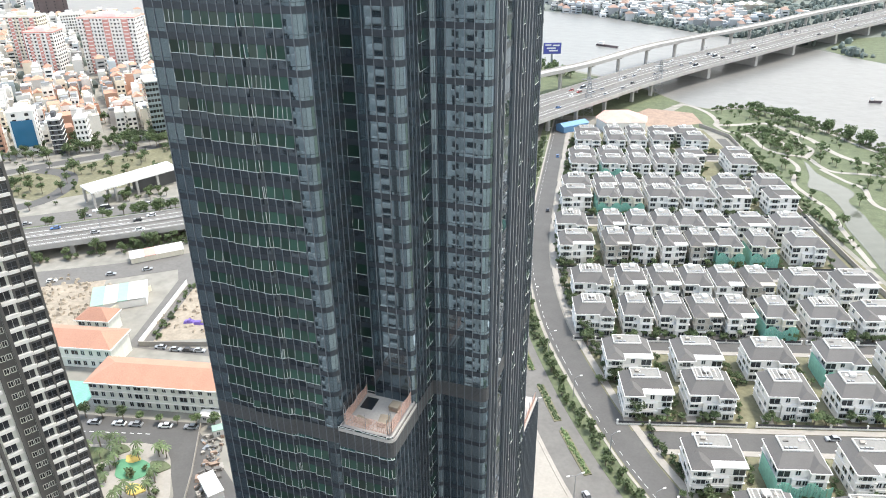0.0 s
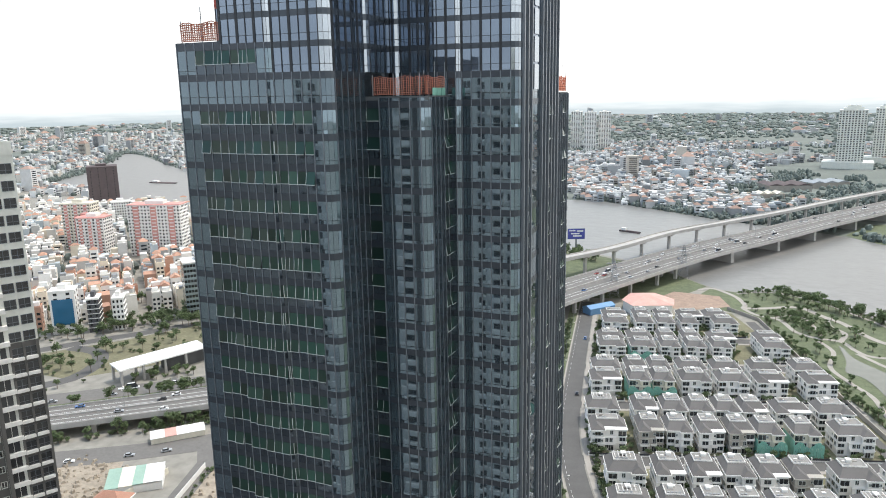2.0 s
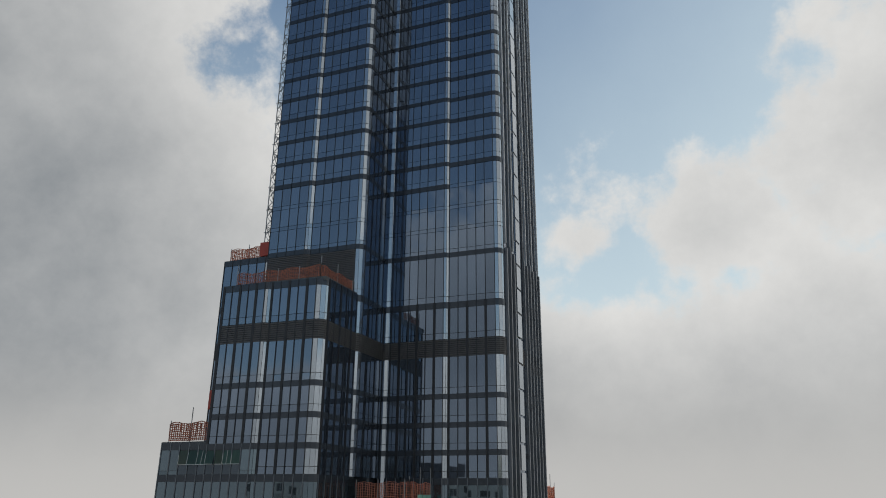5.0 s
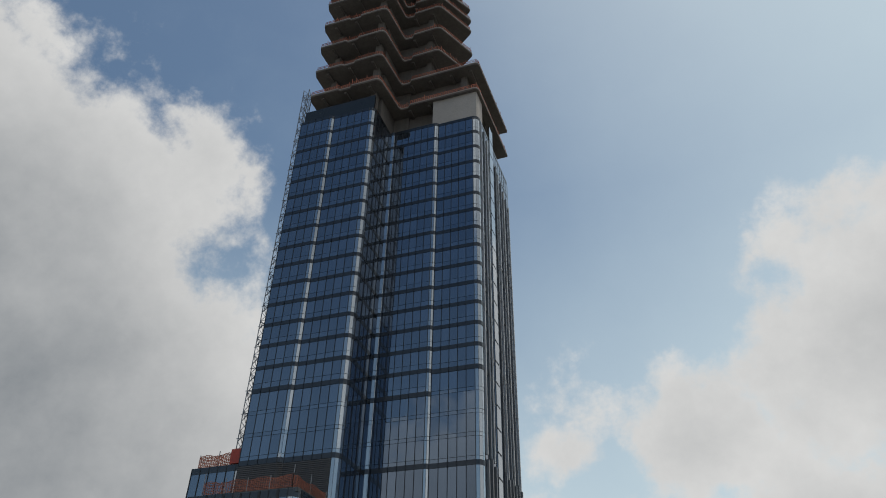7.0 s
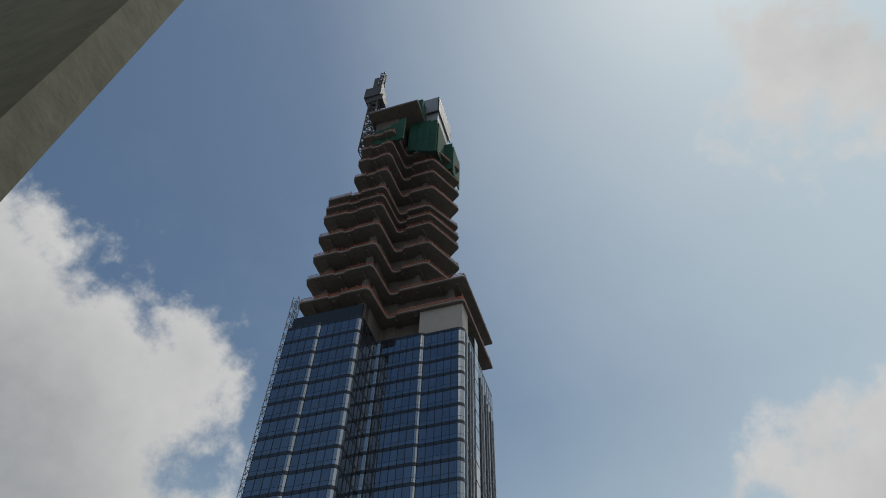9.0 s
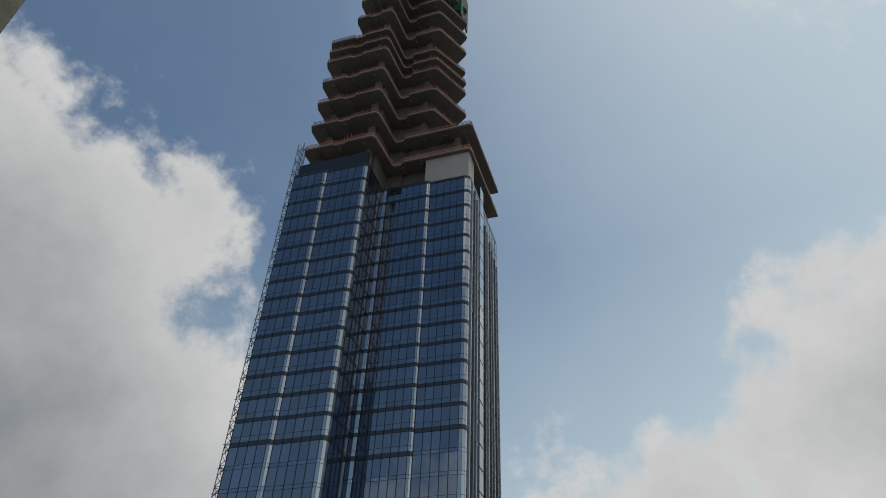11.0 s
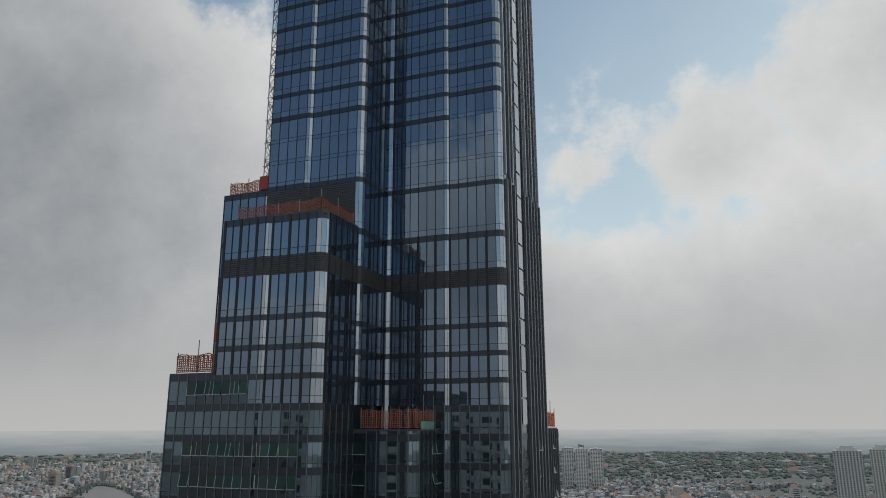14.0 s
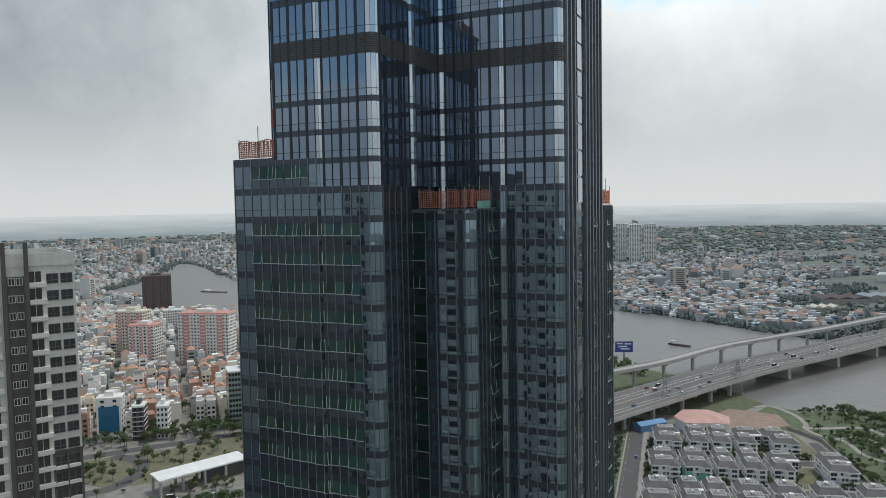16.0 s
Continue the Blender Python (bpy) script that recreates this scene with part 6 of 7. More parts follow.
def lamps_along(line, step, shift, z, h, arms, y0, y1):
    acc = 0.0
    for p, q, d, L in along(line):
        acc += L
        if acc > step and y0 < p[1] < y1:
            acc = 0.0
            street_lamp(p[0] - d.y * shift, p[1] + d.x * shift, z, math.degrees(math.atan2(d.y, d.x)) + 90, h, arms)


lamps_along(INNER, 24, -7.0, 0.1, 8.0, 1, 90, 480)
lamps_along(OUTER, 30, -8.4, 0.15, 9.5, 2, 90, 440)
lamps_along(HWY, 36, 0.0, 13.3, 9.0, 2, 560, 1050)
lamps_along(FLY, 30, 0.0, 7.3, 8.5, 2, 150, 300)

# building site at the tower's foot
for x, y, a, w, d, mat, tag in ((-131, 142, 12, 7, 3, "white", "white site cabin with a flat roof"), (-124, 138, 40, 6, 2.6, "pale_green", "pale green site cabin"), (-113, 117, -35, 9, 4, "bright_roof", "low site shelter with a white sheet roof")):
    hut = thing("site_cabin", tag, "site cabin", (x, y, 0.05), a, group="site cabins")
    m = Mesh()
    m.box(-w / 2, w / 2, -d / 2, d / 2, 0, 2.6)
    part("wall", m, M["white"], hut)
    m = Mesh()
    m.box(-w / 2 - 0.2, w / 2 + 0.2, -d / 2 - 0.2, d / 2 + 0.2, 2.6, 2.8)
    part("roof", m, M[mat], hut)
    put_window("small", hut, -w / 4, -d / 2, 1.0)
pile = Mesh()
for i in range(150):
    t = rl.random()
    x, y = -127 + 20 * t + rl.uniform(-3, 3), 139 - 36 * t + rl.uniform(-2.5, 2.5)
    pile.obox(x, y, rl.random() * 3, rl.uniform(0.4, 2.8), rl.uniform(0.3, 1.2), 0.04, rl.uniform(0.2, 1.1), rl.randrange(4), taper=rl.uniform(0.6, 1.0))
whole("building_materials", pile, [M["paving"], M["concrete"], M["red_earth"], M["steel"]], "scattered building materials along the site edge", "materials", kind="stuff")
f = Mesh()
for p, q, d, L in along([(-133, 139), (-122, 120), (-112, 100)]):
    f.wallbox(p, q, (d.y, -d.x), 0, 0.15, 0, 1.2)
whole("hoarding", f, M["paving"], "low concrete barrier along the site edge", "hoarding")
# ---- the old quarter beyond the flyover ----
def block(name, x, y, ang, w, d, h, floors, wall, tag, bands=None, cols=8, roof="deck", win_w=0.5, stripe=None, category="apartment building", top_box=True):
    """A tall block with its storeys: walls, windows in rows, bands and roof."""
    t = thing(name, tag, category, (x, y, 0), ang)
    b = Mesh()
    b.box(-w / 2, w / 2, -d / 2, d / 2, 0, h)
    part("wall", b, M[wall], t)
    win = Mesh()
    fh = h / floors
    for k in range(floors):
        z = k * fh + fh * 0.3
        for i in range(cols):
            cx = -w / 2 + (i + 0.5) * w / cols
            ww = w / cols * win_w / 2
            win.box(cx - ww, cx + ww, -d / 2 - 0.06, -d / 2 + 0.05, z, z + fh * 0.5)
        n = max(2, round(cols * d / w))
        for i in range(n):
            cy = -d / 2 + (i + 0.5) * d / n
            ww = d / n * win_w / 2
            win.box(w / 2 - 0.05, w / 2 + 0.06, cy - ww, cy + ww, z, z + fh * 0.5)
            win.box(-w / 2 - 0.06, -w / 2 + 0.05, cy - ww, cy + ww, z, z + fh * 0.5)
    part("glazing", win, M["pane_dark"], t, kind="stuff")
    if bands:
        bd = Mesh()
        for k in range(1, floors + 1):
            bd.box(-w / 2 - 0.35, w / 2 + 0.35, -d / 2 - 0.35, d / 2 + 0.3, k * fh - 0.25, k * fh + 0.1)
        part("floor_banding", bd, M[bands], t, kind="stuff")
    if stripe:
        for i in range(3):
            sp = Mesh()
            cx = -w / 2 + (i + 0.5) * w / 3
            sp.box(cx - w * 0.055, cx + w * 0.055, -d / 2 - 0.7, -d / 2 + 0.1, 0, h - 0.5)
            part("projecting_bay", sp, M[stripe], t)
        sl = Mesh()
        for k in range(floors):
            for i in range(3):
                cx = -w / 2 + (i + 0.5) * w / 3
                for e in (-1, 1):
                    x0 = cx + e * w * 0.09
                    sl.box(x0 - w * 0.03, x0 + w * 0.03, -d / 2 - 1.3, -d / 2 + 0.1, k * fh + fh * 0.12, k * fh + fh * 0.42)
                sl.box(cx - w * 0.04, cx + w * 0.04, -d / 2 - 0.95, -d / 2 - 0.6, k * fh + fh * 0.75, k * fh + fh * 1.0)
        part("balcony_front", sl, M["white"], t, kind="stuff")
    rf = Mesh()
    rf.box(-w / 2 - 0.3, w / 2 + 0.3, -d / 2 - 0.3, d / 2 + 0.3, h, h + 0.9)
    part("parapet", rf, M["white" if roof == "deck" else roof], t)
    if top_box:
        rf = Mesh()
        rf.box(-w * 0.2, w * 0.15, -d * 0.2, d * 0.3, h + 0.9, h + 4)
        part("roof_house", rf, M[wall], t)
    return t


FA = 47  # fronts here look back towards the eye
block("apartment_block", -563, 497, 20, 26, 18, 40, 13, "white", "white and salmon block of flats with rows of windows", None, 7, "pink", 0.5, "pink")
block("apartment_block", -518, 532, 18, 52, 18, 49, 15, "white", "wide white block of flats with salmon bays", "white", 16, "pink", 0.45, "pink")
block("apartment_block", -620, 532, 20, 30, 18, 46, 14, "cream", "cream and salmon block of flats", "cream", 9, "cream", 0.45, "pink")
block("apartment_block", -592, 512, 20, 14, 14, 36, 12, "pink", "narrow salmon block of flats", None, 5, "pink", 0.45)
block("office_block", -340, 386, 48, 28, 18, 39, 11, "office_glass", "glass office block with a white roof edge", None, 14, "white", 0.82, None, "office building")
bl = block("office_block", -402, 324, 38, 15, 12, 28, 8, "white", "slim white block with a tall blue glass front", None, 2, "white", 0.3, None, "office building")
f = Mesh()
f.box(-6.2, 6.2, -6.4, -6.0, 6, 23)
part("glass_front", f, material("deep blue glass", (0.03, 0.14, 0.26), 0.1, 0.2, 0.1), bl, "deep blue glass front")
block("office_block", -386, 333, 38, 7, 12, 22, 7, "dark_grey", "slim dark grey shop house with white frames", "white", 2, "white", 0.3, None, "office building")
block("office_block", -374, 342, 38, 7, 12, 21, 6, "white", "slim white shop house", "white", 3, "white", 0.5, None, "office building")
block("unfinished_tower", -895, 815, FA, 42, 36, 50, 12, "taupe", "unfinished block wrapped in dark brown netting", None, 4, "taupe", 0.1)
block("apartment_block", -700, 660, FA, 22, 14, 26, 8, "white", "white block of flats by the river", "white", 8)
for x, y in ((-412, 1945), (-360, 1862), (-330, 1900)):
    block("apartment_tower", x, y, 12, 30, 24, 96, 30, "white", "tall white residential tower with dark window strips", None, 5, "white", 0.55)
for x, y in ((188, 1541), (263, 1652)):
    tw = block("apartment_tower", x, y, -8, 46, 34, 106, 33, "greige", "tall pale residential tower with a stepped crown", None, 9, "white", 0.55)
    rf = Mesh()
    rf.box(-17, 17, -12, 12, 106, 111)
    rf.box(-11, 11, -8, 8, 111, 115)
    part("crown", rf, M["greige"], tw)
    pod = Mesh()
    pod.box(-45, 40, -30, 30, 0, 12)
    part("podium", pod, M["greige"], tw)

rc = random.Random(77)
KEEP_OUT = [(-563, 497, 26), (-530, 528, 26), (-505, 536, 26), (-620, 532, 26), (-592, 512, 16), (-340, 386, 26), (-402, 324, 16), (-386, 333, 10), (-374, 342, 10), (-895, 815, 40), (-700, 660, 20)]


def house(x, y, ang, w, d, h, seed):
    """A narrow town house: walls, windows, roof edge, roof hut or clay roof."""
    r = random.Random(seed)
    tint = r.choice(("white", "pale", "cream", "grey", "salmon"))
    t = thing("town_house", {"white": "narrow white town house with a flat roof", "pale": "narrow pale grey town house", "cream": "narrow cream town house", "grey": "grey rendered town house", "salmon": "narrow brick red town house"}[tint], "house", (x, y, 0), ang, group="town houses")
    wm = {"white": CITY[0], "pale": CITY[1], "cream": CITY[3], "grey": CITY[2], "salmon": CITY[4]}[tint]
    b = Mesh()
    b.box(-w / 2, w / 2, -d / 2, d / 2, 0, h)
    part("wall", b, wm, t)
    n = max(1, int(h / 3.3))
    win = Mesh()
    for k in range(n):
        for cx in ((-w * 0.25, w * 0.25) if w > 4.5 else (0,)):
            win.box(cx - w * 0.15, cx + w * 0.15, -d / 2 - 0.06, -d / 2 + 0.04, k * 3.3 + 0.9, k * 3.3 + 2.5)
        win.box(w / 2 - 0.05, w / 2 + 0.06, -0.6, 0.6, k * 3.3 + 1.1, k * 3.3 + 2.3)
    part("glazing", win, M["pane_dark"], t, kind="stuff")
    if r.random() < 0.30:
        rf = Mesh()
        rf.hexa([(-w / 2 - 0.3, -d / 2 - 0.3, h), (w / 2 + 0.3, -d / 2 - 0.3, h), (w / 2 + 0.3, d / 2 + 0.3, h), (-w / 2 - 0.3, d / 2 + 0.3, h), (-0.1, -d / 2 - 0.1, h + w * 0.35), (0.1, -d / 2 - 0.1, h + w * 0.35), (0.1, d / 2 + 0.1, h + w * 0.35), (-0.1, d / 2 + 0.1, h + w * 0.35)])
        part("roof", rf, CITY[4], t, "faded orange clay roof")
    else:
        rf = Mesh()
        for q in ((-w / 2, w / 2, -d / 2, -d / 2 + 0.2), (-w / 2, w / 2, d / 2 - 0.2, d / 2), (-w / 2, -w / 2 + 0.2, -d / 2, d / 2), (w / 2 - 0.2, w / 2, -d / 2, d / 2)):
            rf.box(*q, h, h + 0.9)
        part("parapet", rf, wm, t)
        rf = Mesh()
        rf.box(-w / 2 + 0.3, w * 0.3, d * 0.05, d / 2 - 0.2, h, h + 2.6)
        part("roof_hut", rf, r.choice((wm, M["bright_roof"], M["steel"])), t)


def far_house(mesh, x, y, ang, w, d, h, r):
    mi = r.choice((0, 0, 1, 1, 2, 2, 3, 5, 6, 7))
    mesh.obox(x, y, ang, w, d, 0, h, mi)
    c, s = math.cos(ang), math.sin(ang)
    if r.random() < 0.24:
        mesh.obox(x, y, ang, w + 0.6, d + 0.6, h, h + w * 0.32, 4, taper=0.25)
    elif r.random() < 0.6:
        mesh.obox(x - s * d * 0.15, y + c * d * 0.15, ang, w * 0.6, d * 0.5, h, h + 2.4, r.choice((0, 1, 6)))
    for k in range(max(1, int(h / 3.4))):
        fx, fy = x + s * (d / 2), y - c * (d / 2)
        mesh.obox(fx, fy, ang, w * 0.66, 0.25, k * 3.4 + 1.0, k * 3.4 + 2.5, 8)


CITY_MATS = CITY + [M["pane_dark"]]
# the near quarter
quarter, near_n = Mesh(), 0
for iu in range(62):
    for iv in range(80):
        a = radians(FA)
        u, v = iu * 8.2 - 130, iv * 9.5
        if iu % 7 == 0 or iv % 9 == 0:
            continue
        x = -400 + u * math.cos(a) - v * math.sin(a)
        y = 330 + u * math.sin(a) + v * math.cos(a)
        x, y = x + rc.uniform(-1.5, 1.5), y + rc.uniform(-1.5, 1.5)
        if y > 0.36 * (x + 1000) + 800 - 130 or x > -150 or y < 290 or (x + 300) * 0.84 - (y - 302) * 0.54 > -40:
            continue
        if any((x - p) ** 2 + (y - q) ** 2 < k * k for p, q, k in KEEP_OUT) or rc.random() < 0.06:
            continue
        h = rc.choice((7, 8, 10, 11, 13, 14, 16, 19))
        ang = FA + rc.choice((0, 0, 0, 90, 180)) + rc.uniform(-4, 4)
        if math.hypot(x, y) < 640 and near_n < 190 and math.degrees(math.atan2(x, y)) < -33:
            house(x, y, ang, rc.uniform(5, 7.6), rc.uniform(7.5, 9.5), h, near_n)
            near_n += 1
        else:
            far_house(quarter, x, y, radians(ang), rc.uniform(5, 7.8), rc.uniform(7, 9.5), h, rc)
whole("town_houses", quarter, CITY_MATS, "dense pale town houses with flat and clay roofs", "houses", kind="stuff")


def on_water(x, y):
    return point_in(WATER, x, y)


def far_side(x):
    """Where the far bank's land begins."""
    return 0.36 * (x + 1000) + 800 if x < -450 else float(np.interp(x, (-450, -224, -76, 48, 149, 300), (1030, 1003, 935, 862, 780, 660)))


WATER = [tuple(p) for p in NEAR_BANK] + [tuple(p) for p in reversed(FAR_BANK)]


def near_line(line, x, y, d):
    return any((x - a) ** 2 + (y - b) ** 2 < (d + 14) ** 2 for a, b in line if b > 700)


# far quarters across the river and on the plain
far = Mesh()
for i in range(10500):
    r = 900 + 2700 * rc.random() ** 1.25
    b = radians(rc.uniform(-15, 14) if rc.random() < 0.6 else rc.uniform(-62, -34))
    x, y = r * math.sin(b), r * math.cos(b)
    if on_water(x, y) or y < far_side(x) or (noise.noise(Vector((x * 0.003, y * 0.003, 1))) < -0.2):
        continue
    if -25 < math.degrees(b) + 20.5 - 20.5 < 12 and r > 2450:
        continue
    if point_in([(0, 1140), (30, 990), (20, 930), (50, 980), (90, 1050), (170, 1270), (60, 1300)], x, y) or (x > 0.63 * (y - 824) + 90 and y < 1050):
        continue
    if near_line(HWY, x, y, 42) or near_line(METRO, x, y, 26) or (r > 2150 and b > -0.3):
        continue
    big = rc.random() < 0.012 and r > 1250
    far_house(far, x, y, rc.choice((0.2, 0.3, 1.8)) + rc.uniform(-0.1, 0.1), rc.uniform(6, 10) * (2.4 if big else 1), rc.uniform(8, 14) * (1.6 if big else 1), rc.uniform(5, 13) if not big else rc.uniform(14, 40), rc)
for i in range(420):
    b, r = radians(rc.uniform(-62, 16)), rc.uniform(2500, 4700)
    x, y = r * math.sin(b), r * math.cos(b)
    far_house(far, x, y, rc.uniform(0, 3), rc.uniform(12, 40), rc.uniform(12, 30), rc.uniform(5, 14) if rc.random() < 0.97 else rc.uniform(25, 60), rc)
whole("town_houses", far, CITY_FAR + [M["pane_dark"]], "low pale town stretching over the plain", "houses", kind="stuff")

# woods and single trees far off
woods = Mesh()


def clump(x, y, s, h, r):
    n = len(woods.v)
    k = 6
    a0 = r.random() * 6
    for z, q in ((0, 0.8), (h * 0.45, 1.0), (h * 0.85, 0.6)):
        for i in range(k):
            a = a0 + 6.2832 * i / k
            w2 = s * q * r.uniform(0.7, 1.2)
            woods.v.append((x + w2 * math.cos(a), y + w2 * math.sin(a), z * r.uniform(0.85, 1.15)))
    woods.v.append((x + r.uniform(-1, 1), y, h))
    for j in range(2):
        for i in range(k):
            p, q = n + j * k + i, n + j * k + (i + 1) % k
            woods.f.append((p, q, q + k, p + k))
            woods.m.append(0)
    for i in range(k):
        woods.f.append((n + 2 * k + i, n + 2 * k + (i + 1) % k, n + 3 * k))
        woods.m.append(0)


for i in range(15000):
    r = 650 + 4100 * rc.random() ** 0.95
    b = radians(rc.uniform(-15, 14) if rc.random() < 0.62 else rc.uniform(-62, -34))
    x, y = r * math.sin(b), r * math.cos(b)
    dens = noise.noise(Vector((x * 0.004 + 7, y * 0.004, 3)))
    if on_water(x, y) or y < far_side(x) or (r < 2400 and dens < -0.10) or (x < -400 and r > 2600 and dens < -0.1):
        continue
    if near_line(HWY, x, y, 10) or near_line(METRO, x, y, 0) or (r > 1900 and rc.random() < 0.45) or (x > 0.63 * (y - 824) + 95 and y < 1300 and rc.random() < 0.8):
        continue
    clump(x, y, rc.uniform(3, 6) * (1 + max(0, r - 2000) / 900), rc.uniform(3, 6.5) * (1 + r / 6000), rc)
for i in range(500):
    k = rc.randrange(len(FAR_BANK) - 1)
    p = Vector(FAR_BANK[k]).lerp(Vector(FAR_BANK[k + 1]), rc.random())
    if p.x > 35 and rc.random() < 0.85:
        continue
    for j in range(4):
        clump(p.x + rc.uniform(-9, 14), p.y + rc.uniform(4, 32), rc.uniform(1.6, 3.6), rc.uniform(3, 8), rc)
for i in range(420):
    x, y = rc.uniform(-700, -330), rc.uniform(330, 780)
    if y < 0.36 * (x + 1000) + 670:
        if x * x + y * y > 650 ** 2:
            clump(x, y, rc.uniform(2, 4.5), rc.uniform(5, 9), rc)
        else:
            grow("town", rc.choice((0, 1, 3)), x, y, 0.05, 0.8, 1.2)
for i in range(150):
    # belt of trees before the town
    t, k = rc.random(), rc.uniform(-14, 10)
    grow("town", rc.choice((0, 1, 1, 3, 4)), -415 + 125 * t - k * 0.73, 300 + 117 * t + k * 0.68, 0.05, 0.7, 1.15)
for i in range(900):
    x, y = rc.uniform(-60, 190), rc.uniform(900, 1400)
    if not on_water(x, y) and (x < 0.6 * (y - 780) + 5 or rc.random() < 0.10) and not point_in([(0, 1140), (30, 990), (75, 1040), (170, 1270), (60, 1300)], x, y) and not near_line(HWY, x, y, 8) and not near_line(METRO, x, y, -6) and noise.noise(Vector((x * 0.012, y * 0.012, 9))) > -0.12:
        for j in range(3):
            clump(x + rc.uniform(-5, 5), y + rc.uniform(-5, 5), rc.uniform(1.6, 3.4), rc.uniform(4, 9), rc)
for poly, count in (([(-92, 988), (-61, 1101), (-9, 1115), (21, 994), (-5, 893), (-49, 913)], 520), ([(-19, 1201), (55, 1391), (120, 1456), (111, 1335), (50, 1257), (-9, 1132)], 420), ([(-225, 1012), (-76, 938), (-10, 888), (-30, 935), (-150, 1000), (-225, 1030)], 260)):
    for i in range(count):
        x, y = rc.uniform(min(p[0] for p in poly), max(p[0] for p in poly)), rc.uniform(min(p[1] for p in poly), max(p[1] for p in poly))
        if point_in(poly, x, y) and not near_line(METRO, x, y, -4):
            clump(x, y, rc.uniform(2.0, 4.2), rc.uniform(4, 9), rc)
whole("woods", woods, M["leaf_far"], "green trees over the far plain, haze painted into their colour", "woods", kind="stuff")
far_land = [(-1187, 915), (-1248, 1044), (-1609, 1514), (-1000, 1150), (-224, 997), (-76, 923), (-10, 876), (48, 849), (101, 815), (149, 765), (300, 642), (700, 422), (1300, 182), (4400, 1500), (3000, 3600), (0, 4800), (-3000, 3700), (-4500, 1500), (-2000, 900)]
sheet("plain", [(x, y) for x, y in far_land], 0.04, material("green grey plain", (0.15, 0.165, 0.145), 0.95, 0, 0.3, 0.4, 60.0), "green and grey plain beyond the river", "plain")

# glowing backdrop closing the plain; haze painted into its colour, paler upwards
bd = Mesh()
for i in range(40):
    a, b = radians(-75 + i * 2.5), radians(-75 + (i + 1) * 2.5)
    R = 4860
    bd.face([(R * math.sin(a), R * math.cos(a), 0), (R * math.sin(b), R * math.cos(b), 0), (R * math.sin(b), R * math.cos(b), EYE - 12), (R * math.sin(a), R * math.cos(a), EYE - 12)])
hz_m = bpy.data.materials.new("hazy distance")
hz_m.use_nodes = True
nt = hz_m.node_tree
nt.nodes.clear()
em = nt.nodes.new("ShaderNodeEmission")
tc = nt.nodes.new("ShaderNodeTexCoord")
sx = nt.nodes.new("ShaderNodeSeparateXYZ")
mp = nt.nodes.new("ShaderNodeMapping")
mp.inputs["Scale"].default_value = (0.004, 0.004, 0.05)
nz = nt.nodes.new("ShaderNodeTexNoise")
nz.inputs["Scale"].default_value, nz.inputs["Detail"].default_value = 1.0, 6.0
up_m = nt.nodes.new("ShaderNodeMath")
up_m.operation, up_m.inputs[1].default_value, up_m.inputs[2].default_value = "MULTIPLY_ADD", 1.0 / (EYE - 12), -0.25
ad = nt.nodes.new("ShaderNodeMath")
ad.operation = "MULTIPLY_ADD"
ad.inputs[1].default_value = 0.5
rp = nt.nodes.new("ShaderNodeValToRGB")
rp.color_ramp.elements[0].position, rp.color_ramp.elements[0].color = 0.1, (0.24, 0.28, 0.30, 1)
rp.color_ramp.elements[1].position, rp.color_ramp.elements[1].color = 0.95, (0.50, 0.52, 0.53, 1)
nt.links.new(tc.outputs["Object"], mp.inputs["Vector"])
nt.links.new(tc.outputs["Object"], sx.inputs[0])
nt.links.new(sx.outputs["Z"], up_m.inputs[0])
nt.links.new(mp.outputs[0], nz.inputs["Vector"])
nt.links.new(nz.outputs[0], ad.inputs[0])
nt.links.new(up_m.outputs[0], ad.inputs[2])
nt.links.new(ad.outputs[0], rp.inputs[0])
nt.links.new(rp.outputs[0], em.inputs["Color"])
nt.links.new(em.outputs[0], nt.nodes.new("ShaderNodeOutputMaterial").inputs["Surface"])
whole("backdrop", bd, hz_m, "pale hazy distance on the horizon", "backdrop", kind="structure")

# ---- by the bridge ----
sheet("lot", [(20, 930), (46, 983), (70, 1042), (110, 1110), (30, 1150), (4, 1130), (26, 1000)], 0.10, M["sand"], "pale bare yards beside the viaduct across the river", "lot")
sheet("verge", [(104, 822), (122, 786), (150, 768), (230, 716), (260, 860), (170, 912), (130, 888)], 0.09, M["grass"], "flat green field by the far bridge end", "verge")
for x, y, ang, w, d, h, mat, tag in ((62, 1180, 20, 62, 46, 9, "taupe", "large low works hall with a taupe roof"), (120, 1232, 30, 60, 34, 8, "steel", "large low works hall with a grey sheet roof"), (40, 1090, 20, 34, 20, 6, "cream", "low works shed with a tan roof")):
    hall_far = thing("works_hall", tag, "hall", (x, y, 0), ang, group="works halls")
    m = Mesh()
    m.box(-w / 2, w / 2, -d / 2, d / 2, 0, h)
    part("wall", m, M["paving"], hall_far)
    for k in range(3):
        m = Mesh()
        x0, x1 = -w / 2 - 0.5 + k * (w + 1) / 3, -w / 2 - 0.5 + (k + 1) * (w + 1) / 3
        m.hexa([(x0, -d / 2 - 0.5, h), (x1, -d / 2 - 0.5, h), (x1, d / 2 + 0.5, h), (x0, d / 2 + 0.5, h), ((x0 + x1) / 2 - 0.2, -d / 2 - 0.5, h + 3), ((x0 + x1) / 2 + 0.2, -d / 2 - 0.5, h + 3), ((x0 + x1) / 2 + 0.2, d / 2 + 0.5, h + 3), ((x0 + x1) / 2 - 0.2, d / 2 + 0.5, h + 3)])
        part("roof", m, M[mat], hall_far)
sh = thing("site_shed", "blue sheet-metal shed by the bridge", "shed", (-83.5, 479, 0), 50)
m = Mesh()
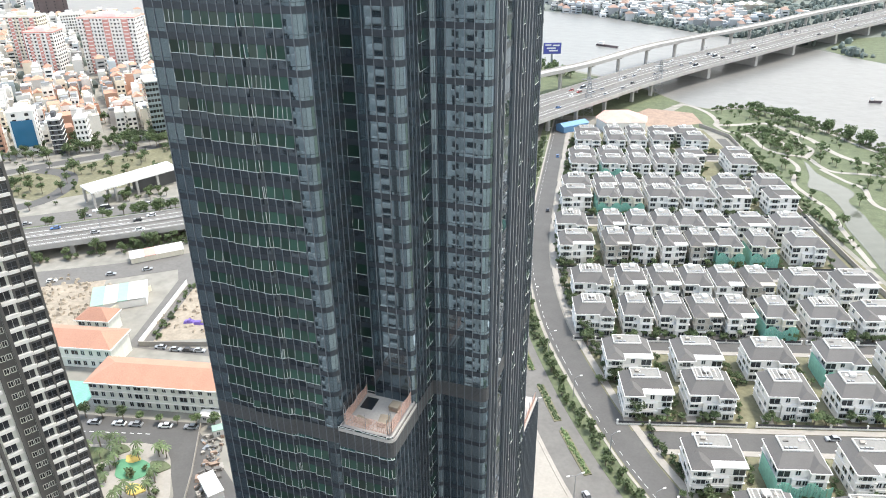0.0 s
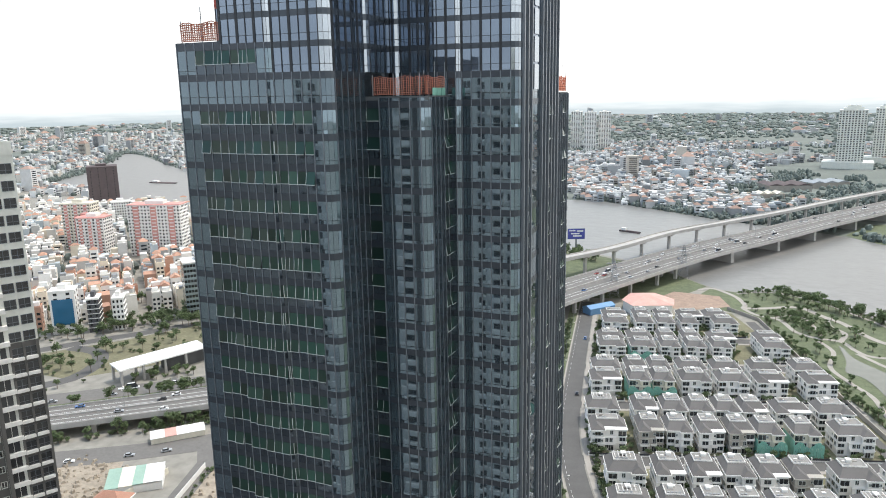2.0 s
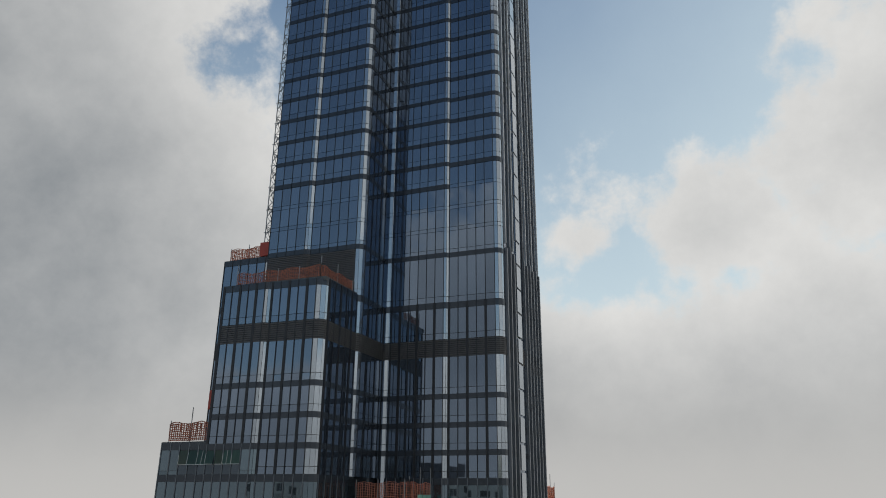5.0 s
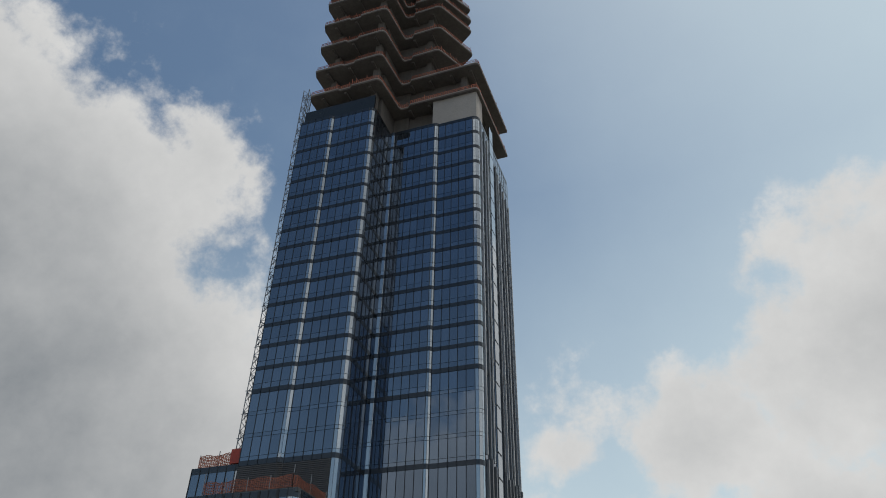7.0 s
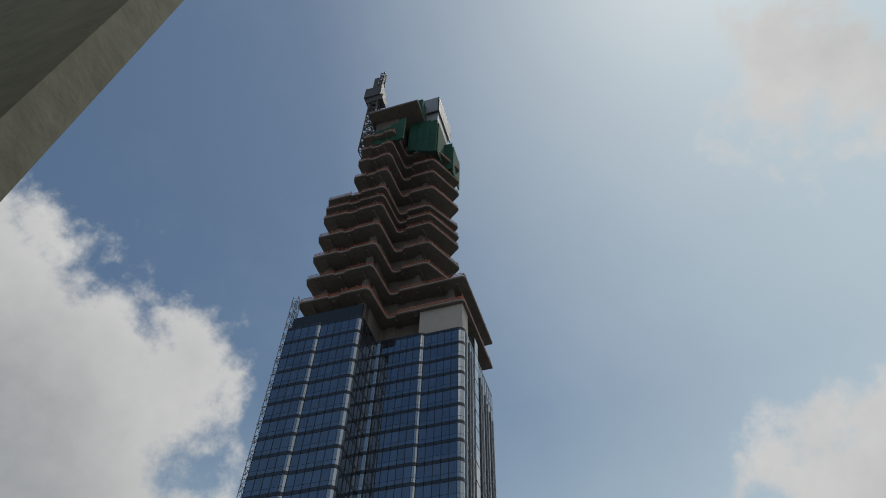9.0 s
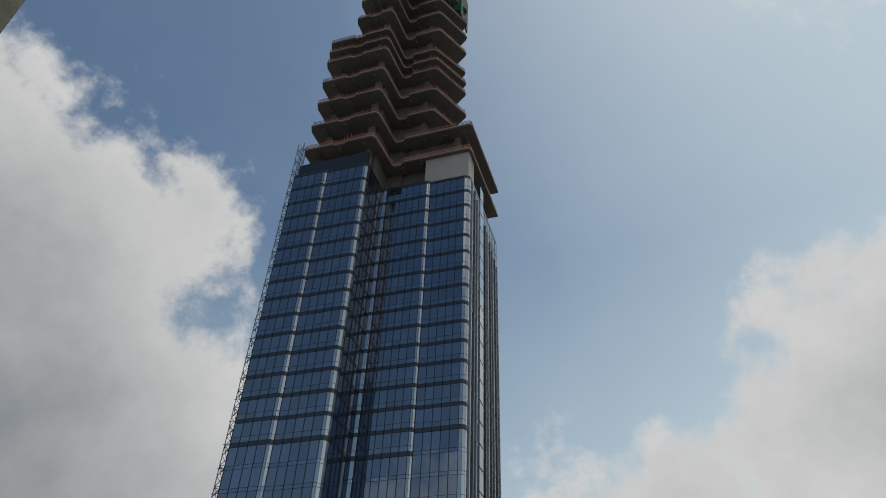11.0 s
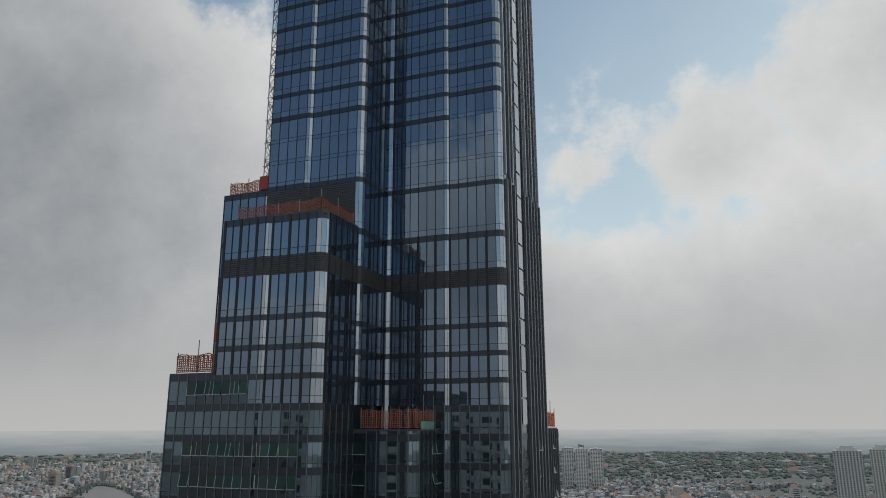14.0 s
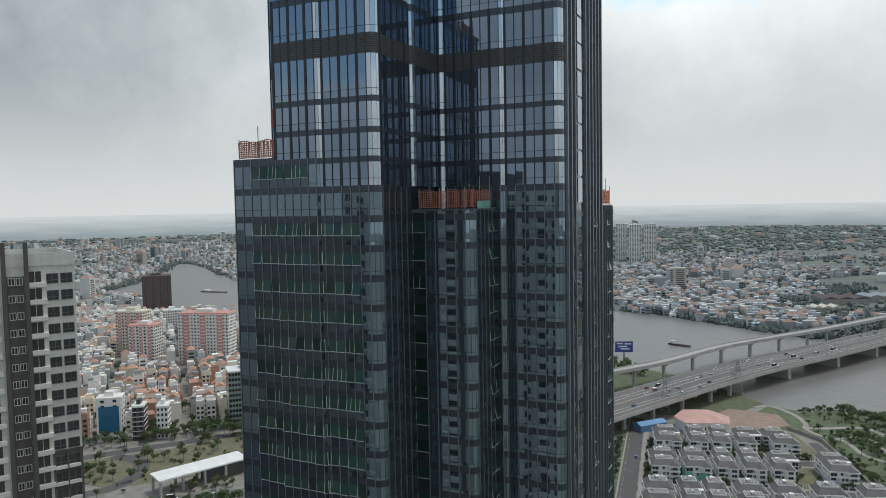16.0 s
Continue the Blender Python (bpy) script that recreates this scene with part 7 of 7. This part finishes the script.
m.box(-10.5, 10.5, -4.2, 4.2, 0, 4.4)
part("wall", m, M["blue_roof"], sh)
m = Mesh()
m.hexa([(-11, -4.7, 4.4), (11, -4.7, 4.4), (11, 4.7, 4.4), (-11, 4.7, 4.4), (-10.8, -0.2, 6.0), (10.8, -0.2, 6.0), (10.8, 0.2, 6.0), (-10.8, 0.2, 6.0)])
part("roof", m, M["blue_roof"], sh)
hl = thing("sports_hall", "low white hall with a faded red hipped roof", "hall", (-53, 496, 0), 20)
poly = [(-13, -14), (13, -14), (17, 0), (8, 16), (-8, 16), (-17, 0)]
m = Mesh()
m.prism(poly, 0, 7)
part("wall", m, M["white"], hl)
m = Mesh()
for (a, b), (c, e) in zip(poly, poly[1:] + poly[:1]):
    m.face([(a * 1.06, b * 1.06, 7), (c * 1.06, e * 1.06, 7), (c * 0.1, e * 0.1, 10.5), (a * 0.1, b * 0.1, 10.5)])
m.face([(a * 0.1, b * 0.1, 10.5) for a, b in poly])
part("roof", m, M["pink_roof"], hl)
for i in range(5):
    put_window("wide", hl, -9 + i * 4.5, -14, 2.5)
bb = thing("billboard", "large blue and violet billboard on a steel post", "billboard", (-136, 650, 0), 22)
m = Mesh()
m.box(-0.8, 0.8, -0.6, 0.6, 0, 15)
part("post", m, M["steel"], bb)
m = Mesh()
m.box(-8, 8, -0.6, 0.6, 15, 25)
part("frame", m, M["steel"], bb)
m = Mesh()
m.box(-7.7, 7.7, -0.7, -0.61, 15.3, 24.7)
part("poster", m, material("violet blue poster", (0.06, 0.07, 0.30), 0.5, 0, 0.5, 0.3, 4.0), bb)
for i, (x0, x1, z) in enumerate(((-6.4, -1, 22.4), (0.5, 6.4, 22), (-5, 3, 19.6), (-3, 5, 17.4))):
    m = Mesh()
    m.box(x0, x1, -0.76, -0.705, z, z + 1.2)
    part("text_bar", m, M["marking"], bb)
for x, y, h in ((-80, 519, 27), (-37, 592, 27)):
    py = thing("power_pylon", "grey steel lattice power pylon", "pylon", (x, y, 0), 20, group="pylons")
    m = Mesh()
    for k in range(8):
        z0, z1 = h * k / 8, h * (k + 1) / 8
        w0, w1 = 6 * (1 - k / 8) + 1, 6 * (1 - (k + 1) / 8) + 1
        c0 = [(-w0 / 2, -w0 / 2), (w0 / 2, -w0 / 2), (w0 / 2, w0 / 2), (-w0 / 2, w0 / 2)]
        c1 = [(-w1 / 2, -w1 / 2), (w1 / 2, -w1 / 2), (w1 / 2, w1 / 2), (-w1 / 2, w1 / 2)]
        for j in range(4):
            m.bar((*c0[j], z0), (*c1[j], z1), 0.2)
            m.bar((*c0[j], z0), (*c1[(j + 1) % 4], z1), 0.12)
            m.bar((*c1[j], z1), (*c1[(j + 1) % 4], z1), 0.2)
    part("lattice", m, M["steel"], py)
    for z in (h * 0.7, h * 0.82, h * 0.94):
        m = Mesh()
        m.bar((-6, 0, z), (6, 0, z), 0.35)
        m.bar((-6, 0, z), (0, 0, z + 2), 0.2)
        m.bar((6, 0, z), (0, 0, z + 2), 0.2)
        part("cross_arm", m, M["steel"], py)
for x, y, L, ang, tag in ((-1370, 1490, 30, 30, "small dark boat on the river"), (-104, 775, 26, -25, "long low barge on the river"), (120, 614, 9, 0, "small white boat on the river"), (-956, 1004, 60, 0, "long low barge on the river")):
    bt = thing("boat", tag, "boat", (x, y, 0.12), ang)
    m = Mesh()
    m.hexa([(-L / 2, -L * 0.07, 0), (L * 0.4, -L * 0.07, 0), (L * 0.4, L * 0.07, 0), (-L / 2, L * 0.07, 0), (-L / 2, -L * 0.09, 1.6), (L / 2, -L * 0.02, 2.0), (L / 2, L * 0.02, 2.0), (-L / 2, L * 0.09, 1.6)])
    part("hull", m, M["taupe"], bt)
    m = Mesh()
    m.box(-L * 0.4, -L * 0.2, -L * 0.06, L * 0.06, 1.6, 4.2)
    part("cabin", m, M["white"], bt)
# ---- the blocks behind and beside the eye ----
own = thing("apartment_tower", "beige concrete block of flats with deep white balconies", "apartment building", (0, 0, 0))
dv = heading(-45.4)
m = Mesh()
# balcony side wall: its free edge stands to the left of the eye
ex, ey = dv.x * 3.2, dv.y * 3.2
m.box(ex - 2.6, ex, ey - 0.3, ey, EYE - 1.3, EYE + 9.0)
# darker than the block's greige: the wall's shade is in this colour
part("side_wall", m, M["weathered"], own, "weathered beige wall, shade put into its concrete colour")
m = Mesh()
m.box(ex - 2.6, ex - 0.35, ey - 3, ey - 0.31, EYE + 3.4, EYE + 3.7)
part("balcony_slab", m, M["concrete"], own)
m = Mesh()
m.box(-2.8, 26, -1.6, 1.0, EYE - 1.75, EYE - 1.55)
part("balcony_floor", m, M["concrete"], own)
m = Mesh()
m.box(-8, 40, -24, -1.6, 0, EYE + 12)
part("wall", m, M["greige"], own)
for k in range(46):
    z = 2 + k * 3.35
    if abs(z - EYE) < 3:
        continue
    m = Mesh()
    m.box(4, 40, -1.6, -0.2, z, z + 0.3)
    m.box(4, 40, -0.32, -0.2, z + 0.3, z + 1.2)
    part("balcony", m, M["white"], own)
# unseen ground, added dark so that the tower's lower glass reflects less
sheet("yard", [(-320, -260), (60, -260), (60, 70), (-110, 78), (-200, 60), (-320, 40)], 0.02, M["asphalt"], "dark ground sheet added out of view to dim the tower's reflections", "yard")
twin = thing("apartment_tower", "white and grey block of flats with balconies beside the viewpoint", "apartment building", (-76, -14, 0))
m = Mesh()
m.box(-26, 22, -10, 10, 0, EYE + 5)
part("wall", m, M["white"], twin)
m = Mesh()
m.box(-12, 4, -8, 6, EYE + 5, EYE + 10)
part("roof_house", m, M["dark_grey"], twin)
tw_win, tw_bal = Mesh(), Mesh()
F_, P_ = (0.1, 0), (0.03, 1)
tw_win.relief((-1.1, -1.0, -0.05, 0.05, 1.0, 1.1), (0.0, 0.65, 2.4, 2.5), [[(0.6, 0)] * 5, [F_, P_, F_, P_, F_], [F_] * 5])
tw_bal.relief((-2.1, -1.9, 0.8, 1.9, 2.1), (-0.3, 0.95, 2.5), [[(1.3, 0)] * 4, [F_, P_, F_, F_]])
TWW, TWB = tw_win.data("window", [M["white"], M["pane_dark"]]), tw_bal.data("balcony", [M["white"], M["pane_dark"]])
for k in range(45):
    z = 1.5 + k * 3.35
    for x, me, nm in ((-24.0, TWW, "window"), (-20.6, TWW, "window"), (-16.4, TWB, "balcony"), (-9.0, TWW, "window"), (-4.6, TWB, "balcony"), (2.6, TWB, "balcony"), (7.0, TWW, "window"), (11.0, TWW, "window"), (15.2, TWB, "balcony"), (19.4, TWW, "window")):
        o = new(nm, me)
        o.parent = twin
        o.matrix_basis = pose(x, 10, z, 0, 0, 180)
for x in (-13.2, -1.2, 22.2):
    m = Mesh()
    m.box(x - 0.6, x + 0.6, 9.9, 10.5, 0, EYE + 6)
    part("pier", m, M["pier_grey"], twin, "charcoal full-height pier")
for grove, mesh in GROVES.items():
    whole("trees", mesh, [M["bark"], M["leaf"]], {"street": "young green trees along the avenue and streets", "park": "leafy green trees of the riverside park", "town": "green trees in the streets of the old town", "garden": "garden trees and shrubs round the villas", "flyover": "rows of green trees along the flyover", "station": "green trees on the plot round the station"}[grove], "trees", kind="stuff")
# stock that was only copied from
for proto in (*TREES, PALM, *CARS, BUS):
    for o in (*proto.children_recursive, proto):
        bpy.data.objects.remove(o)
